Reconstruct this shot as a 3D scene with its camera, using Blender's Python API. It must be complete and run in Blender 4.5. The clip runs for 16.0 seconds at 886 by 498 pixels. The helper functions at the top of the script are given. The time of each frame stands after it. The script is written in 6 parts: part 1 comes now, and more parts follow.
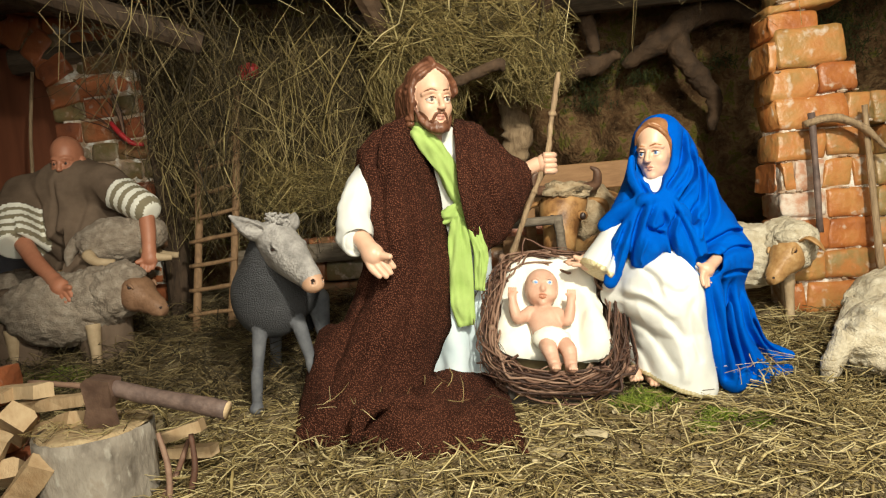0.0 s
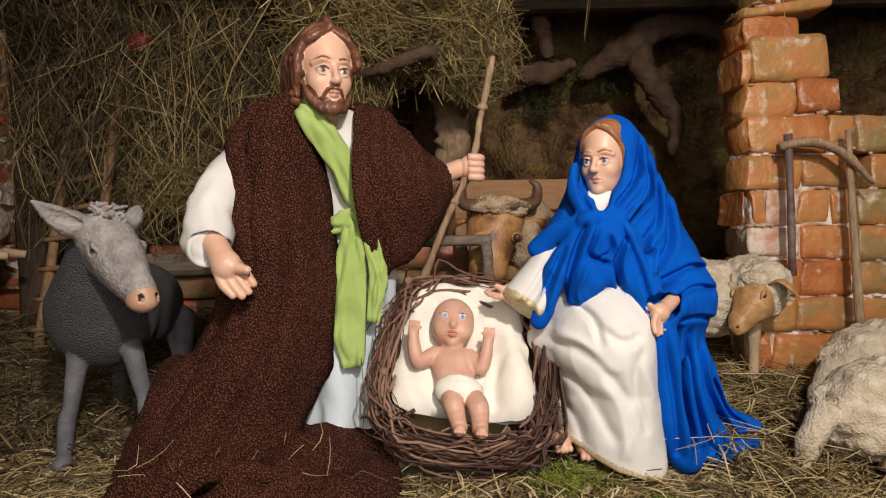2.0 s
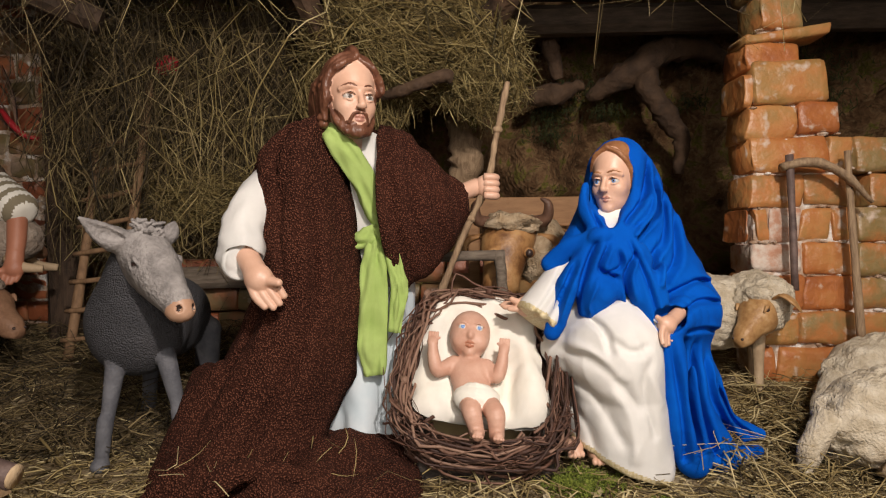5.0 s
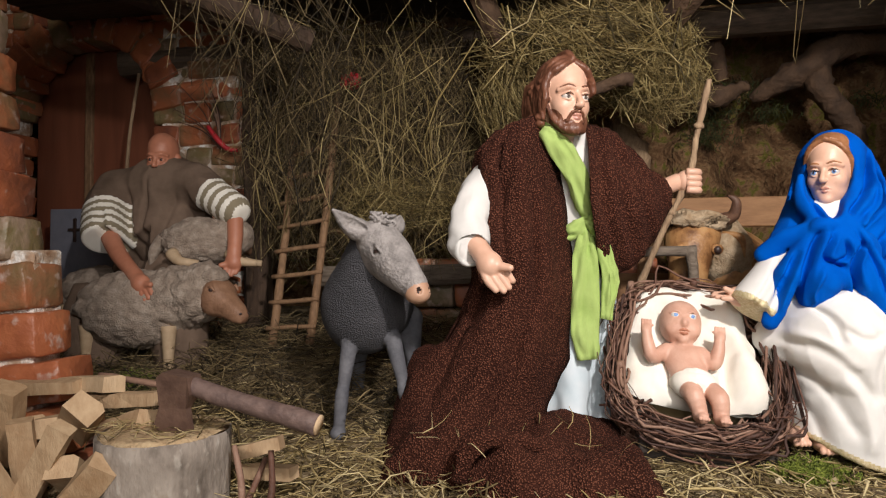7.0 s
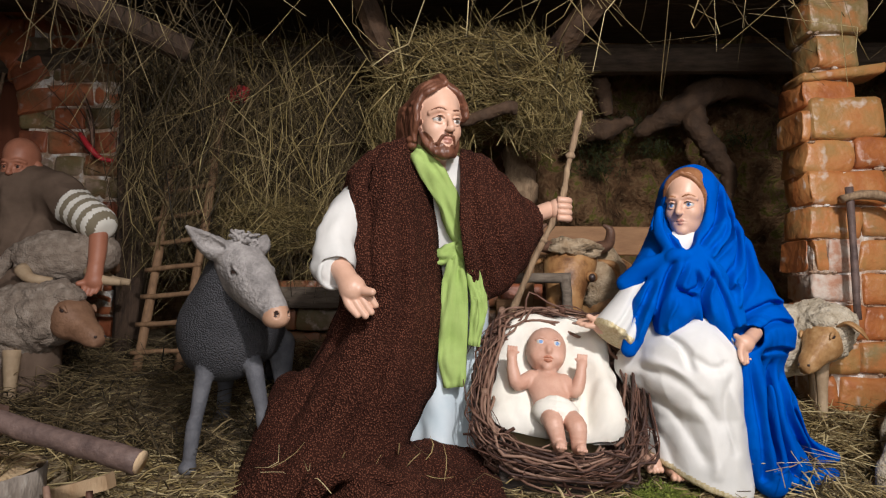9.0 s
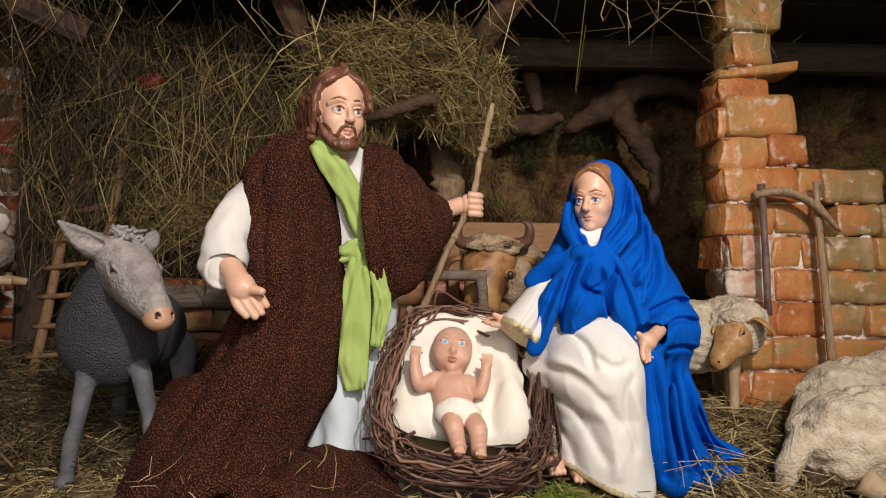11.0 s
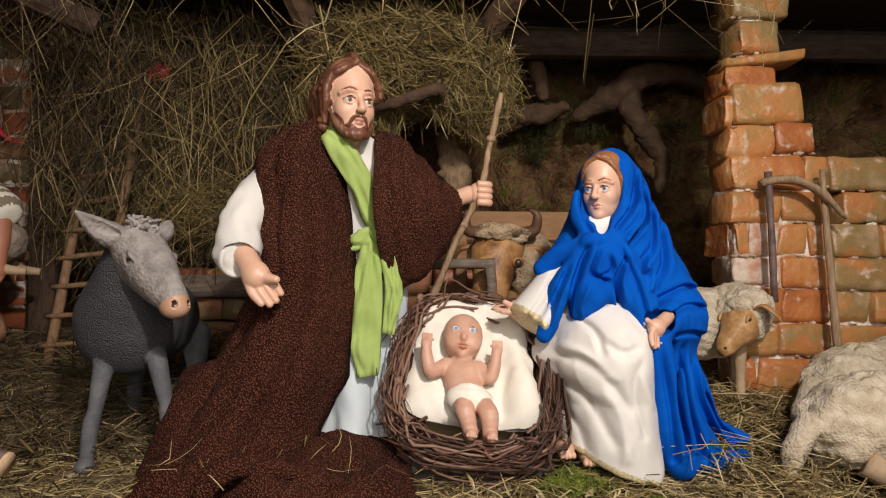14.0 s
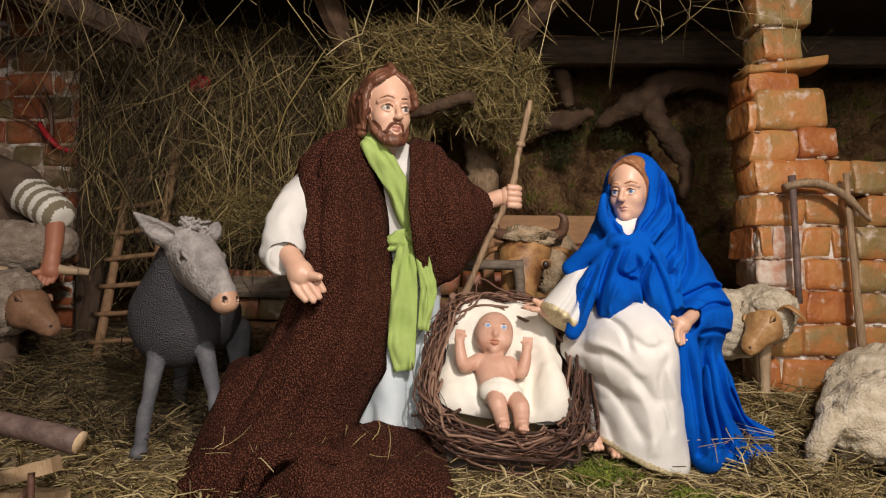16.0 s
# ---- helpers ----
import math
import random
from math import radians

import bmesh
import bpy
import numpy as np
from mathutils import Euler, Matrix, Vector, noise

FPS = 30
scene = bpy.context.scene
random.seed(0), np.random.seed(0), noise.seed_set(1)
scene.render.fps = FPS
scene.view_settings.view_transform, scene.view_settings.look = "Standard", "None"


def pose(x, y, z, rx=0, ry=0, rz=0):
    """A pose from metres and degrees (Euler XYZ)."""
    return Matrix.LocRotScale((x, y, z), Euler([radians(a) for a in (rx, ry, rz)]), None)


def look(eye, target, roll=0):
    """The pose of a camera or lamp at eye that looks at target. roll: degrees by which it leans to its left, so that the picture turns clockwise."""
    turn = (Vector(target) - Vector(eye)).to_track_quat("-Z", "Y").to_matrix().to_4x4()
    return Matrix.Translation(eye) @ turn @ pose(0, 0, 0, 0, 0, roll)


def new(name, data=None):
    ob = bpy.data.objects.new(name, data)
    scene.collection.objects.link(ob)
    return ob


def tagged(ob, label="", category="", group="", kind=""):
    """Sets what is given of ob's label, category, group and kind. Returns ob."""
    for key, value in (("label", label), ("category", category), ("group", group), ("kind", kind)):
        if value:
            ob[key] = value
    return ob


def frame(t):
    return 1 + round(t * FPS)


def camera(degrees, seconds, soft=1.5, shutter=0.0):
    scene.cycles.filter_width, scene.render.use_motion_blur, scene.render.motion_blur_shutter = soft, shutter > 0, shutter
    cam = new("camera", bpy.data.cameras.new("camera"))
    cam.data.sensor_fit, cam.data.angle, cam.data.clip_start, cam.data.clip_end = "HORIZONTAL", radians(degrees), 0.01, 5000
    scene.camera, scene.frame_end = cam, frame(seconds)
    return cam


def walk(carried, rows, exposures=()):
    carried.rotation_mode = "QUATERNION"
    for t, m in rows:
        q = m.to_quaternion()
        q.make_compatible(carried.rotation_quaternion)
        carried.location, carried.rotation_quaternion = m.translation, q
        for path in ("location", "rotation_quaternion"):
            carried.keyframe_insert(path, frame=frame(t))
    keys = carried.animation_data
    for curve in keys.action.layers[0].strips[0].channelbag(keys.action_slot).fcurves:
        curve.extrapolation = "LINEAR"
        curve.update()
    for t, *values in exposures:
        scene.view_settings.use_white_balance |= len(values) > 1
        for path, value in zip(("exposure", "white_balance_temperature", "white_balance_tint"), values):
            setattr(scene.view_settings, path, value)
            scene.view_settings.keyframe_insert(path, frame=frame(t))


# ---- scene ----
import itertools

cam = camera(72.2, 16.0, soft=1.2)
PATH = [
    (0, (0.07, 0.004, 0.292), (-0.085, 1.994, 0.169), -4.7),
    (0.5, (0.097, 0.122, 0.259), (-0.002, 2.118, 0.177), -1.2),
    (1, (0.138, 0.2, 0.253), (0.105, 2.198, 0.174), -1.9),
    (1.5, (0.143, 0.222, 0.256), (0.135, 2.22, 0.184), -0.6),
    (2, (0.14, 0.217, 0.269), (0.124, 2.217, 0.221), -0.8),
    (2.5, (0.134, 0.21, 0.274), (0.106, 2.209, 0.227), -0.6),
    (3, (0.134, 0.202, 0.277), (0.106, 2.202, 0.236), -0.5),
    (5.3, (0.121, 0.171, 0.266), (0.084, 2.171, 0.269), -0.6),
    (5.5, (0.113, 0.168, 0.263), (0.077, 2.168, 0.26), -0.3),
    (6, (0.084, 0.152, 0.259), (-0.005, 2.151, 0.266), -0.6),
    (6.5, (0.037, 0.131, 0.258), (-0.162, 2.121, 0.294), -0.8),
    (7, (-0.029, 0.109, 0.236), (-0.366, 2.08, 0.294), -0.2),
    (7.5, (-0.075, 0.086, 0.222), (-0.488, 2.042, 0.278), 0.4),
    (8, (-0.066, 0.094, 0.228), (-0.42, 2.06, 0.308), 0.6),
    (8.5, (-0.031, 0.1, 0.236), (-0.301, 2.079, 0.348), 0.6),
    (9, (0.039, 0.14, 0.238), (-0.042, 2.134, 0.372), 0.8),
    (9.5, (0.084, 0.168, 0.243), (0.101, 2.162, 0.386), 0.6),
    (9.7, (0.097, 0.171, 0.247), (0.132, 2.165, 0.394), 0.7),
    (12, (0.113, 0.172, 0.237), (0.166, 2.168, 0.339), 0.5),
    (12.5, (0.108, 0.167, 0.238), (0.156, 2.164, 0.335), 0.5),
    (13, (0.1, 0.165, 0.237), (0.139, 2.163, 0.33), 0.6),
    (13.5, (0.098, 0.164, 0.234), (0.136, 2.162, 0.327), 0.7),
    (14, (0.101, 0.163, 0.238), (0.145, 2.16, 0.33), 0.3),
    (14.5, (0.098, 0.158, 0.238), (0.132, 2.155, 0.33), 0.2),
    (15, (0.088, 0.152, 0.237), (0.105, 2.15, 0.332), 0.3),
    (15.5, (0.086, 0.141, 0.236), (0.083, 2.138, 0.335), 0.2),
    (16, (0.084, 0.126, 0.227), (0.061, 2.123, 0.342), 0.5),
]
EXPOSURES = [(0.0, 0.47, 6210, -6), (0.5, 0.15, 6210, -2), (1.0, -0.03, 6210, 6), (1.5, -0.18, 6080, 10), (5.5, -0.18, 6080, 10), (6.5, 0.00, 5960, 9), (7.5, 0.17, 5610, 9), (8.5, 0.07, 5510, 8), (9.0, -0.13, 5510, 8), (9.5, -0.15, 5810, 10), (12.0, -0.18, 6080, 10), (16.0, -0.18, 6080, 10)]
walk(cam, [(t, look(eye, target, roll)) for t, eye, target, roll in PATH], EXPOSURES)

# ---------------------------------------------------------------- light
world = bpy.data.worlds.new("world")
scene.world = world
world.use_nodes = True
world.node_tree.nodes["Background"].inputs[0].default_value = (1.0, 0.86, 0.70, 1)
world.node_tree.nodes["Background"].inputs[1].default_value = 0.17


def lamp(name, kind, eye, target, power, colour, size, **extra):
    data = bpy.data.lights.new(name, kind)
    data.energy, data.color = power, colour
    ob = new(name, data)
    ob.matrix_world = look(eye, target)
    if kind == "SPOT":
        data.shadow_soft_size, data.spot_size, data.spot_blend = size, radians(extra["cone"]), extra["blend"]
    else:
        data.size = size
    return ob


# one display spotlight, high in front of the stage and to its right, and an added fill behind the camera that lifts the
# dark parts
lamp("display_spot", "SPOT", (0.40, -0.10, 0.90), (0.12, 1.05, 0.15), 74.0, (1.0, 0.84, 0.70), 0.035, cone=104, blend=1.0)
lamp("room_fill", "AREA", (0.35, -1.0, 0.80), (0.1, 1.5, 0.5), 22.0, (1.0, 0.86, 0.73), 1.3)


# ---------------------------------------------------------------- materials
def material(name, stops, scale=40.0, rough=0.8, bump=0.3, bump_scale=None, relief="noise", fine=None, island=0.0, piece=0.0,
             metal=0.0, sheen=0.0, detail=5.0, stretch=(1, 1, 1), sss=0.0, dist=0.002):
    """Two scales of variation over object space: stops are (position, colour) of the broad one, fine adds a small-grain one."""
    m = bpy.data.materials.new(name)
    m.use_nodes = True
    nt = m.node_tree
    bsdf = nt.nodes["Principled BSDF"]
    bsdf.inputs["Roughness"].default_value = rough
    bsdf.inputs["Metallic"].default_value = metal
    bsdf.inputs["Sheen Weight"].default_value = sheen
    bsdf.inputs["Subsurface Weight"].default_value = sss
    bsdf.inputs["Subsurface Scale"].default_value = 0.004
    co = nt.nodes.new("ShaderNodeNewGeometry")
    mp = nt.nodes.new("ShaderNodeMapping")
    mp.inputs["Scale"].default_value = stretch
    nt.links.new(co.outputs["Position"], mp.inputs["Vector"])
    n1 = nt.nodes.new("ShaderNodeTexNoise")
    n1.inputs["Scale"].default_value, n1.inputs["Detail"].default_value, n1.inputs["Roughness"].default_value = scale, detail, 0.6
    nt.links.new(mp.outputs[0], n1.inputs["Vector"])
    fac = n1.outputs["Fac"]
    ramp = nt.nodes.new("ShaderNodeValToRGB")
    els = ramp.color_ramp.elements
    while len(els) < len(stops):
        els.new(0.5)
    for e, (p, c) in zip(els, stops):
        e.position, e.color = p, (*c, 1)
    if island or piece:
        add = nt.nodes.new("ShaderNodeMath")
        add.operation = "MULTIPLY_ADD"
        if island:
            src = co.outputs["Random Per Island"]
        else:
            src = nt.nodes.new("ShaderNodeObjectInfo").outputs["Random"]
        nt.links.new(src, add.inputs[0])
        add.inputs[1].default_value = island or piece
        off = nt.nodes.new("ShaderNodeMath")
        off.operation = "MULTIPLY_ADD"
        nt.links.new(fac, off.inputs[0])
        off.inputs[1].default_value = 1.0 - (island or piece)
        off.inputs[2].default_value = 0.0
        nt.links.new(off.outputs[0], add.inputs[2])
        fac = add.outputs[0]
    nt.links.new(fac, ramp.inputs["Fac"])
    colour = ramp.outputs["Color"]
    if relief == "voronoi":
        n2 = nt.nodes.new("ShaderNodeTexVoronoi")
        n2.inputs["Scale"].default_value = bump_scale or scale * 5
        h = n2.outputs["Distance"]
    else:
        n2 = nt.nodes.new("ShaderNodeTexNoise")
        n2.inputs["Scale"].default_value, n2.inputs["Detail"].default_value = bump_scale or scale * 5, 4
        h = n2.outputs["Fac"]
    nt.links.new(mp.outputs[0], n2.inputs["Vector"])
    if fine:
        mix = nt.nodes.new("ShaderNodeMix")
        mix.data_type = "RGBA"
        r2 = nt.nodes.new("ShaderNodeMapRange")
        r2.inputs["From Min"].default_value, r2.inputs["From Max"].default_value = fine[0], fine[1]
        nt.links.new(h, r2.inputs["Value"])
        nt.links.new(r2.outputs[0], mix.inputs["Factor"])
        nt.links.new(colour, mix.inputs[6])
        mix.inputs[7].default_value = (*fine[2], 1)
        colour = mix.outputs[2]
    nt.links.new(colour, bsdf.inputs["Base Color"])
    if bump:
        b = nt.nodes.new("ShaderNodeBump")
        b.inputs["Strength"].default_value, b.inputs["Distance"].default_value = bump, dist
        b.invert = relief == "voronoi"
        nt.links.new(h, b.inputs["Height"])
        nt.links.new(b.outputs["Normal"], bsdf.inputs["Normal"])
    return m


# pale specks paint highlights on the curls, the dark base the shade between them
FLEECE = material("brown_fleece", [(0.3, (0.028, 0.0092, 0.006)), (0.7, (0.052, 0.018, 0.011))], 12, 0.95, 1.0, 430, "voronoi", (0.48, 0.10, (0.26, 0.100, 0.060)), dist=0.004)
BLUE = material("blue_cotton", [(0.3, (0.001, 0.062, 0.40)), (0.7, (0.003, 0.105, 0.55))], 12, 0.9, 0.35, 900)
GREEN = material("lime_linen", [(0.3, (0.30, 0.42, 0.115)), (0.7, (0.42, 0.545, 0.18))], 16, 0.95, 0.4, 900)
WHITE = material("white_satin", [(0.3, (0.62, 0.62, 0.60)), (0.7, (0.76, 0.75, 0.72))], 14, 0.55, 0.2, 900)
PALE = material("bluish_lining", [(0.3, (0.50, 0.60, 0.66)), (0.7, (0.66, 0.72, 0.76))], 18, 0.7, 0.2, 800)
CREAM = material("cream_cloth", [(0.3, (0.77, 0.74, 0.65)), (0.7, (0.87, 0.85, 0.78))], 20, 0.85, 0.25, 900)
GOLD = material("gold_trim", [(0.3, (0.45, 0.36, 0.16)), (0.7, (0.72, 0.65, 0.45))], 300, 0.45, 0.4, 900, metal=0.3)
SKIN = material("painted_skin", [(0.3, (0.60, 0.36, 0.25)), (0.7, (0.70, 0.45, 0.33))], 25, 0.42, 0.12, 300)
SKIN_INFANT = material("rosy_painted_skin", [(0.3, (0.52, 0.29, 0.205)), (0.7, (0.66, 0.42, 0.32))], 40, 0.5, 0.25, 260)
SKIN_RED = material("ruddy_painted_skin", [(0.3, (0.36, 0.14, 0.08)), (0.7, (0.46, 0.20, 0.12))], 25, 0.5, 0.12, 300)
HAIR = material("painted_hair", [(0.3, (0.085, 0.032, 0.018)), (0.7, (0.21, 0.09, 0.05))], 60, 0.42, 0.8, 160, stretch=(1, 1, 0.4), dist=0.004)
HAIR_FAIR = material("auburn_hair", [(0.3, (0.20, 0.08, 0.03)), (0.7, (0.34, 0.16, 0.07))], 80, 0.5, 0.5, 300)
EYEWHITE = material("eye_paint", [(0.3, (0.50, 0.46, 0.42)), (0.7, (0.58, 0.54, 0.50))], 60, 0.4, 0.1)
INK = material("dark_paint", [(0.3, (0.03, 0.02, 0.018)), (0.7, (0.05, 0.03, 0.025))], 80, 0.4, 0.1)
EYEBLUE = material("blue_paint", [(0.3, (0.10, 0.22, 0.50)), (0.7, (0.16, 0.30, 0.6))], 80, 0.3, 0.1)
EYEGREY = material("grey_brown_paint", [(0.3, (0.10, 0.085, 0.07)), (0.7, (0.16, 0.14, 0.12))], 80, 0.35, 0.1)
LIPS = material("lip_paint", [(0.3, (0.38, 0.17, 0.125)), (0.7, (0.47, 0.23, 0.175))], 80, 0.4, 0.1)
TUNIC_BROWN = material("taupe_felt", [(0.3, (0.11, 0.078, 0.056)), (0.7, (0.175, 0.125, 0.092))], 20, 0.95, 0.4, 500)
STRIPE = material("olive_stripe", [(0.3, (0.20, 0.17, 0.11)), (0.7, (0.28, 0.24, 0.16))], 20, 0.95, 0.4, 500)
WOOL = material("sheep_wool", [(0.3, (0.43, 0.36, 0.25)), (0.5, (0.55, 0.48, 0.36)), (0.7, (0.68, 0.62, 0.50))], 60, 0.95, 0.9, 330, dist=0.004)
WOOL_GREY = material("grey_wool", [(0.3, (0.20, 0.155, 0.12)), (0.5, (0.29, 0.235, 0.185)), (0.7, (0.40, 0.34, 0.28))], 60, 0.95, 0.9, 330, dist=0.004)
SHEEPFACE = material("tan_painted_face", [(0.3, (0.27, 0.135, 0.048)), (0.55, (0.43, 0.25, 0.10)), (0.7, (0.52, 0.34, 0.17))], 70, 0.5, 0.6, 200)
SHEEPFACE_DULL = material("dull_brown_painted_face", [(0.3, (0.19, 0.10, 0.055)), (0.7, (0.30, 0.17, 0.10))], 70, 0.6, 0.6, 200)
DONKEY_BODY = material("dark_grey_stucco", [(0.3, (0.030, 0.031, 0.036)), (0.7, (0.075, 0.075, 0.084))], 14, 0.9, 1.0, 480, "voronoi", (0.35, 0.02, (0.115, 0.115, 0.125)), dist=0.003)
DONKEY_HEAD = material("pale_grey_paint", [(0.3, (0.17, 0.158, 0.152)), (0.5, (0.29, 0.27, 0.26)), (0.7, (0.40, 0.375, 0.36))], 55, 0.7, 0.9, 260, dist=0.003)
DONKEY_LEG = material("mid_grey_paint", [(0.3, (0.075, 0.078, 0.092)), (0.7, (0.155, 0.158, 0.175))], 45, 0.75, 0.6, 220)
MUZZLE = material("muzzle_paint", [(0.3, (0.42, 0.24, 0.15)), (0.7, (0.55, 0.35, 0.24))], 45, 0.45, 0.2)
COWHIDE = material("cow_paint", [(0.35, (0.15, 0.065, 0.022)), (0.5, (0.38, 0.20, 0.075)), (0.65, (0.46, 0.28, 0.12))], 26, 0.5, 0.7, 150)
COWPALE = material("cow_forelock", [(0.3, (0.32, 0.22, 0.12)), (0.7, (0.55, 0.44, 0.30))], 60, 0.9, 0.9, 250, dist=0.005)
HORN = material("horn", [(0.3, (0.08, 0.04, 0.025)), (0.7, (0.20, 0.11, 0.07))], 60, 0.5, 0.5)
BRICK = material("moulded_brick", [(0.20, (0.27, 0.085, 0.030)), (0.34, (0.42, 0.150, 0.042)), (0.44, (0.48, 0.225, 0.075)), (0.52, (0.36, 0.21, 0.070)), (0.60, (0.46, 0.19, 0.060)), (0.70, (0.26, 0.19, 0.075)), (0.82, (0.50, 0.33, 0.20))], 17, 0.42, 0.6, 42, piece=0.42, fine=(0.60, 0.72, (0.62, 0.50, 0.40)), dist=0.008)
BRICK_OLD = material("sooty_brick", [(0.20, (0.15, 0.055, 0.034)), (0.36, (0.33, 0.105, 0.045)), (0.48, (0.40, 0.135, 0.055)), (0.58, (0.24, 0.125, 0.060)), (0.68, (0.17, 0.135, 0.060)), (0.82, (0.40, 0.28, 0.22))], 16, 0.45, 0.6, 42, piece=0.45, fine=(0.60, 0.74, (0.52, 0.40, 0.34)), dist=0.008)
BRICK_LIMED = material("limewashed_brick", [(0.35, (0.46, 0.24, 0.15)), (0.55, (0.60, 0.50, 0.42)), (0.7, (0.66, 0.60, 0.52))], 45, 0.8, 0.6, 120, dist=0.004)
MORTAR = material("mortar", [(0.3, (0.30, 0.17, 0.09)), (0.5, (0.50, 0.38, 0.28)), (0.60, (0.80, 0.77, 0.72))], 34, 0.9, 0.8, 160, dist=0.005)
BARK = material("bark_twig", [(0.25, (0.040, 0.017, 0.011)), (0.5, (0.12, 0.055, 0.034)), (0.75, (0.27, 0.165, 0.115))], 60, 0.65, 0.7, 300, piece=0.6)
STICK = material("weathered_stick", [(0.3, (0.20, 0.13, 0.075)), (0.7, (0.42, 0.30, 0.18))], 60, 0.8, 0.8, 250, stretch=(3, 3, 0.5))
OLDWOOD = material("grey_old_wood", [(0.3, (0.10, 0.075, 0.055)), (0.7, (0.23, 0.19, 0.145))], 30, 0.85, 0.7, 160, stretch=(1, 6, 6))
DARKWOOD = material("dark_beam_wood", [(0.3, (0.045, 0.032, 0.022)), (0.7, (0.13, 0.092, 0.062))], 24, 0.85, 0.7, 140, stretch=(1, 5, 5))
CHARWOOD = material("charred_wood", [(0.3, (0.022, 0.017, 0.014)), (0.7, (0.06, 0.048, 0.04))], 30, 0.9, 0.8, 140, stretch=(1, 5, 5))
POSTWOOD = material("dark_post_wood", [(0.3, (0.035, 0.022, 0.014)), (0.7, (0.10, 0.062, 0.038))], 24, 0.85, 0.7, 140, stretch=(5, 5, 1))
LADDERWOOD = material("ladder_wood", [(0.3, (0.15, 0.085, 0.042)), (0.7, (0.29, 0.175, 0.09))], 40, 0.75, 0.5, 200, stretch=(4, 4, 1))
ORANGEWOOD = material("pine_board", [(0.3, (0.24, 0.125, 0.055)), (0.7, (0.36, 0.20, 0.09))], 24, 0.7, 0.4, 150, stretch=(1, 5, 5))
SPLITWOOD = material("split_birch", [(0.3, (0.36, 0.235, 0.125)), (0.7, (0.56, 0.42, 0.26))], 30, 0.8, 0.5, 140, piece=0.3, stretch=(3, 3, 1))
STUMPBARK = material("grey_bark", [(0.3, (0.10, 0.082, 0.065)), (0.45, (0.25, 0.215, 0.18)), (0.6, (0.33, 0.29, 0.245)), (0.75, (0.22, 0.16, 0.11))], 24, 0.85, 0.9, 100, stretch=(1, 1, 0.5), fine=(0.58, 0.75, (0.42, 0.39, 0.34)), dist=0.004)
STUMPTOP = material("sawn_end", [(0.3, (0.34, 0.23, 0.12)), (0.7, (0.52, 0.40, 0.24))], 60, 0.9, 0.8, 260, dist=0.004)
STEEL = material("rusty_steel", [(0.3, (0.11, 0.065, 0.05)), (0.7, (0.22, 0.14, 0.105))], 50, 0.5, 0.4, 200, metal=0.4)
AXEBARK = material("axe_handle_bark", [(0.3, (0.07, 0.045, 0.04)), (0.7, (0.19, 0.13, 0.11))], 60, 0.65, 0.5, 260)
HAY = material("hay", [(0.12, (0.07, 0.048, 0.018)), (0.35, (0.20, 0.145, 0.055)), (0.6, (0.40, 0.31, 0.13)), (0.85, (0.62, 0.52, 0.28))], 30, 0.7, 0.0, island=0.85)
HAY_GREEN = material("green_hay", [(0.12, (0.050, 0.037, 0.012)), (0.35, (0.155, 0.112, 0.036)), (0.6, (0.31, 0.235, 0.082)), (0.88, (0.54, 0.44, 0.20))], 30, 0.7, 0.0, island=0.85)
# hay with the shade under the eaves and between stalks put into its colour
HAY_DARK = material("shaded_hay", [(0.12, (0.022, 0.016, 0.008)), (0.4, (0.065, 0.046, 0.020)), (0.65, (0.14, 0.10, 0.043)), (0.9, (0.30, 0.23, 0.11))], 30, 0.8, 0.0, island=0.85)
SOIL = material("sandy_litter", [(0.3, (0.085, 0.06, 0.032)), (0.5, (0.20, 0.15, 0.085)), (0.68, (0.36, 0.30, 0.19))], 26, 0.95, 0.9, 190, dist=0.006, fine=(0.55, 0.75, (0.40, 0.34, 0.22)))
ROCK = material("mossy_earth", [(0.3, (0.040, 0.022, 0.011)), (0.47, (0.15, 0.085, 0.042)), (0.54, (0.22, 0.135, 0.068)), (0.59, (0.13, 0.125, 0.022)), (0.65, (0.16, 0.10, 0.052)), (0.75, (0.28, 0.19, 0.12))], 15, 0.95, 0.8, 90, detail=9.0, fine=(0.55, 0.72, (0.20, 0.135, 0.07)), dist=0.02)
MOSS = material("moss", [(0.3, (0.10, 0.14, 0.015)), (0.7, (0.30, 0.36, 0.05))], 60, 0.95, 1.0, 300, dist=0.004, island=0.4)
MOSS_DARK = material("old_moss", [(0.3, (0.022, 0.030, 0.006)), (0.7, (0.075, 0.085, 0.018))], 60, 0.95, 1.0, 300, dist=0.004, island=0.4)
ROOT = material("root_wood", [(0.3, (0.040, 0.023, 0.013)), (0.7, (0.120, 0.070, 0.038))], 22, 0.85, 0.8, 90, dist=0.006)
BOARD = material("varnished_brown_panel", [(0.3, (0.17, 0.060, 0.034)), (0.7, (0.26, 0.095, 0.052))], 6, 0.3, 0.1, 60, stretch=(4, 4, 0.4))
SLATE = material("blue_grey_board", [(0.3, (0.16, 0.17, 0.22)), (0.7, (0.25, 0.26, 0.32))], 14, 0.7, 0.2)
RED = material("red_plastic", [(0.3, (0.42, 0.02, 0.03)), (0.7, (0.55, 0.035, 0.045))], 40, 0.45, 0.2)
LEAF = material("dry_leaf", [(0.3, (0.38, 0.30, 0.17)), (0.7, (0.55, 0.47, 0.31))], 50, 0.8, 0.4, piece=0.3)


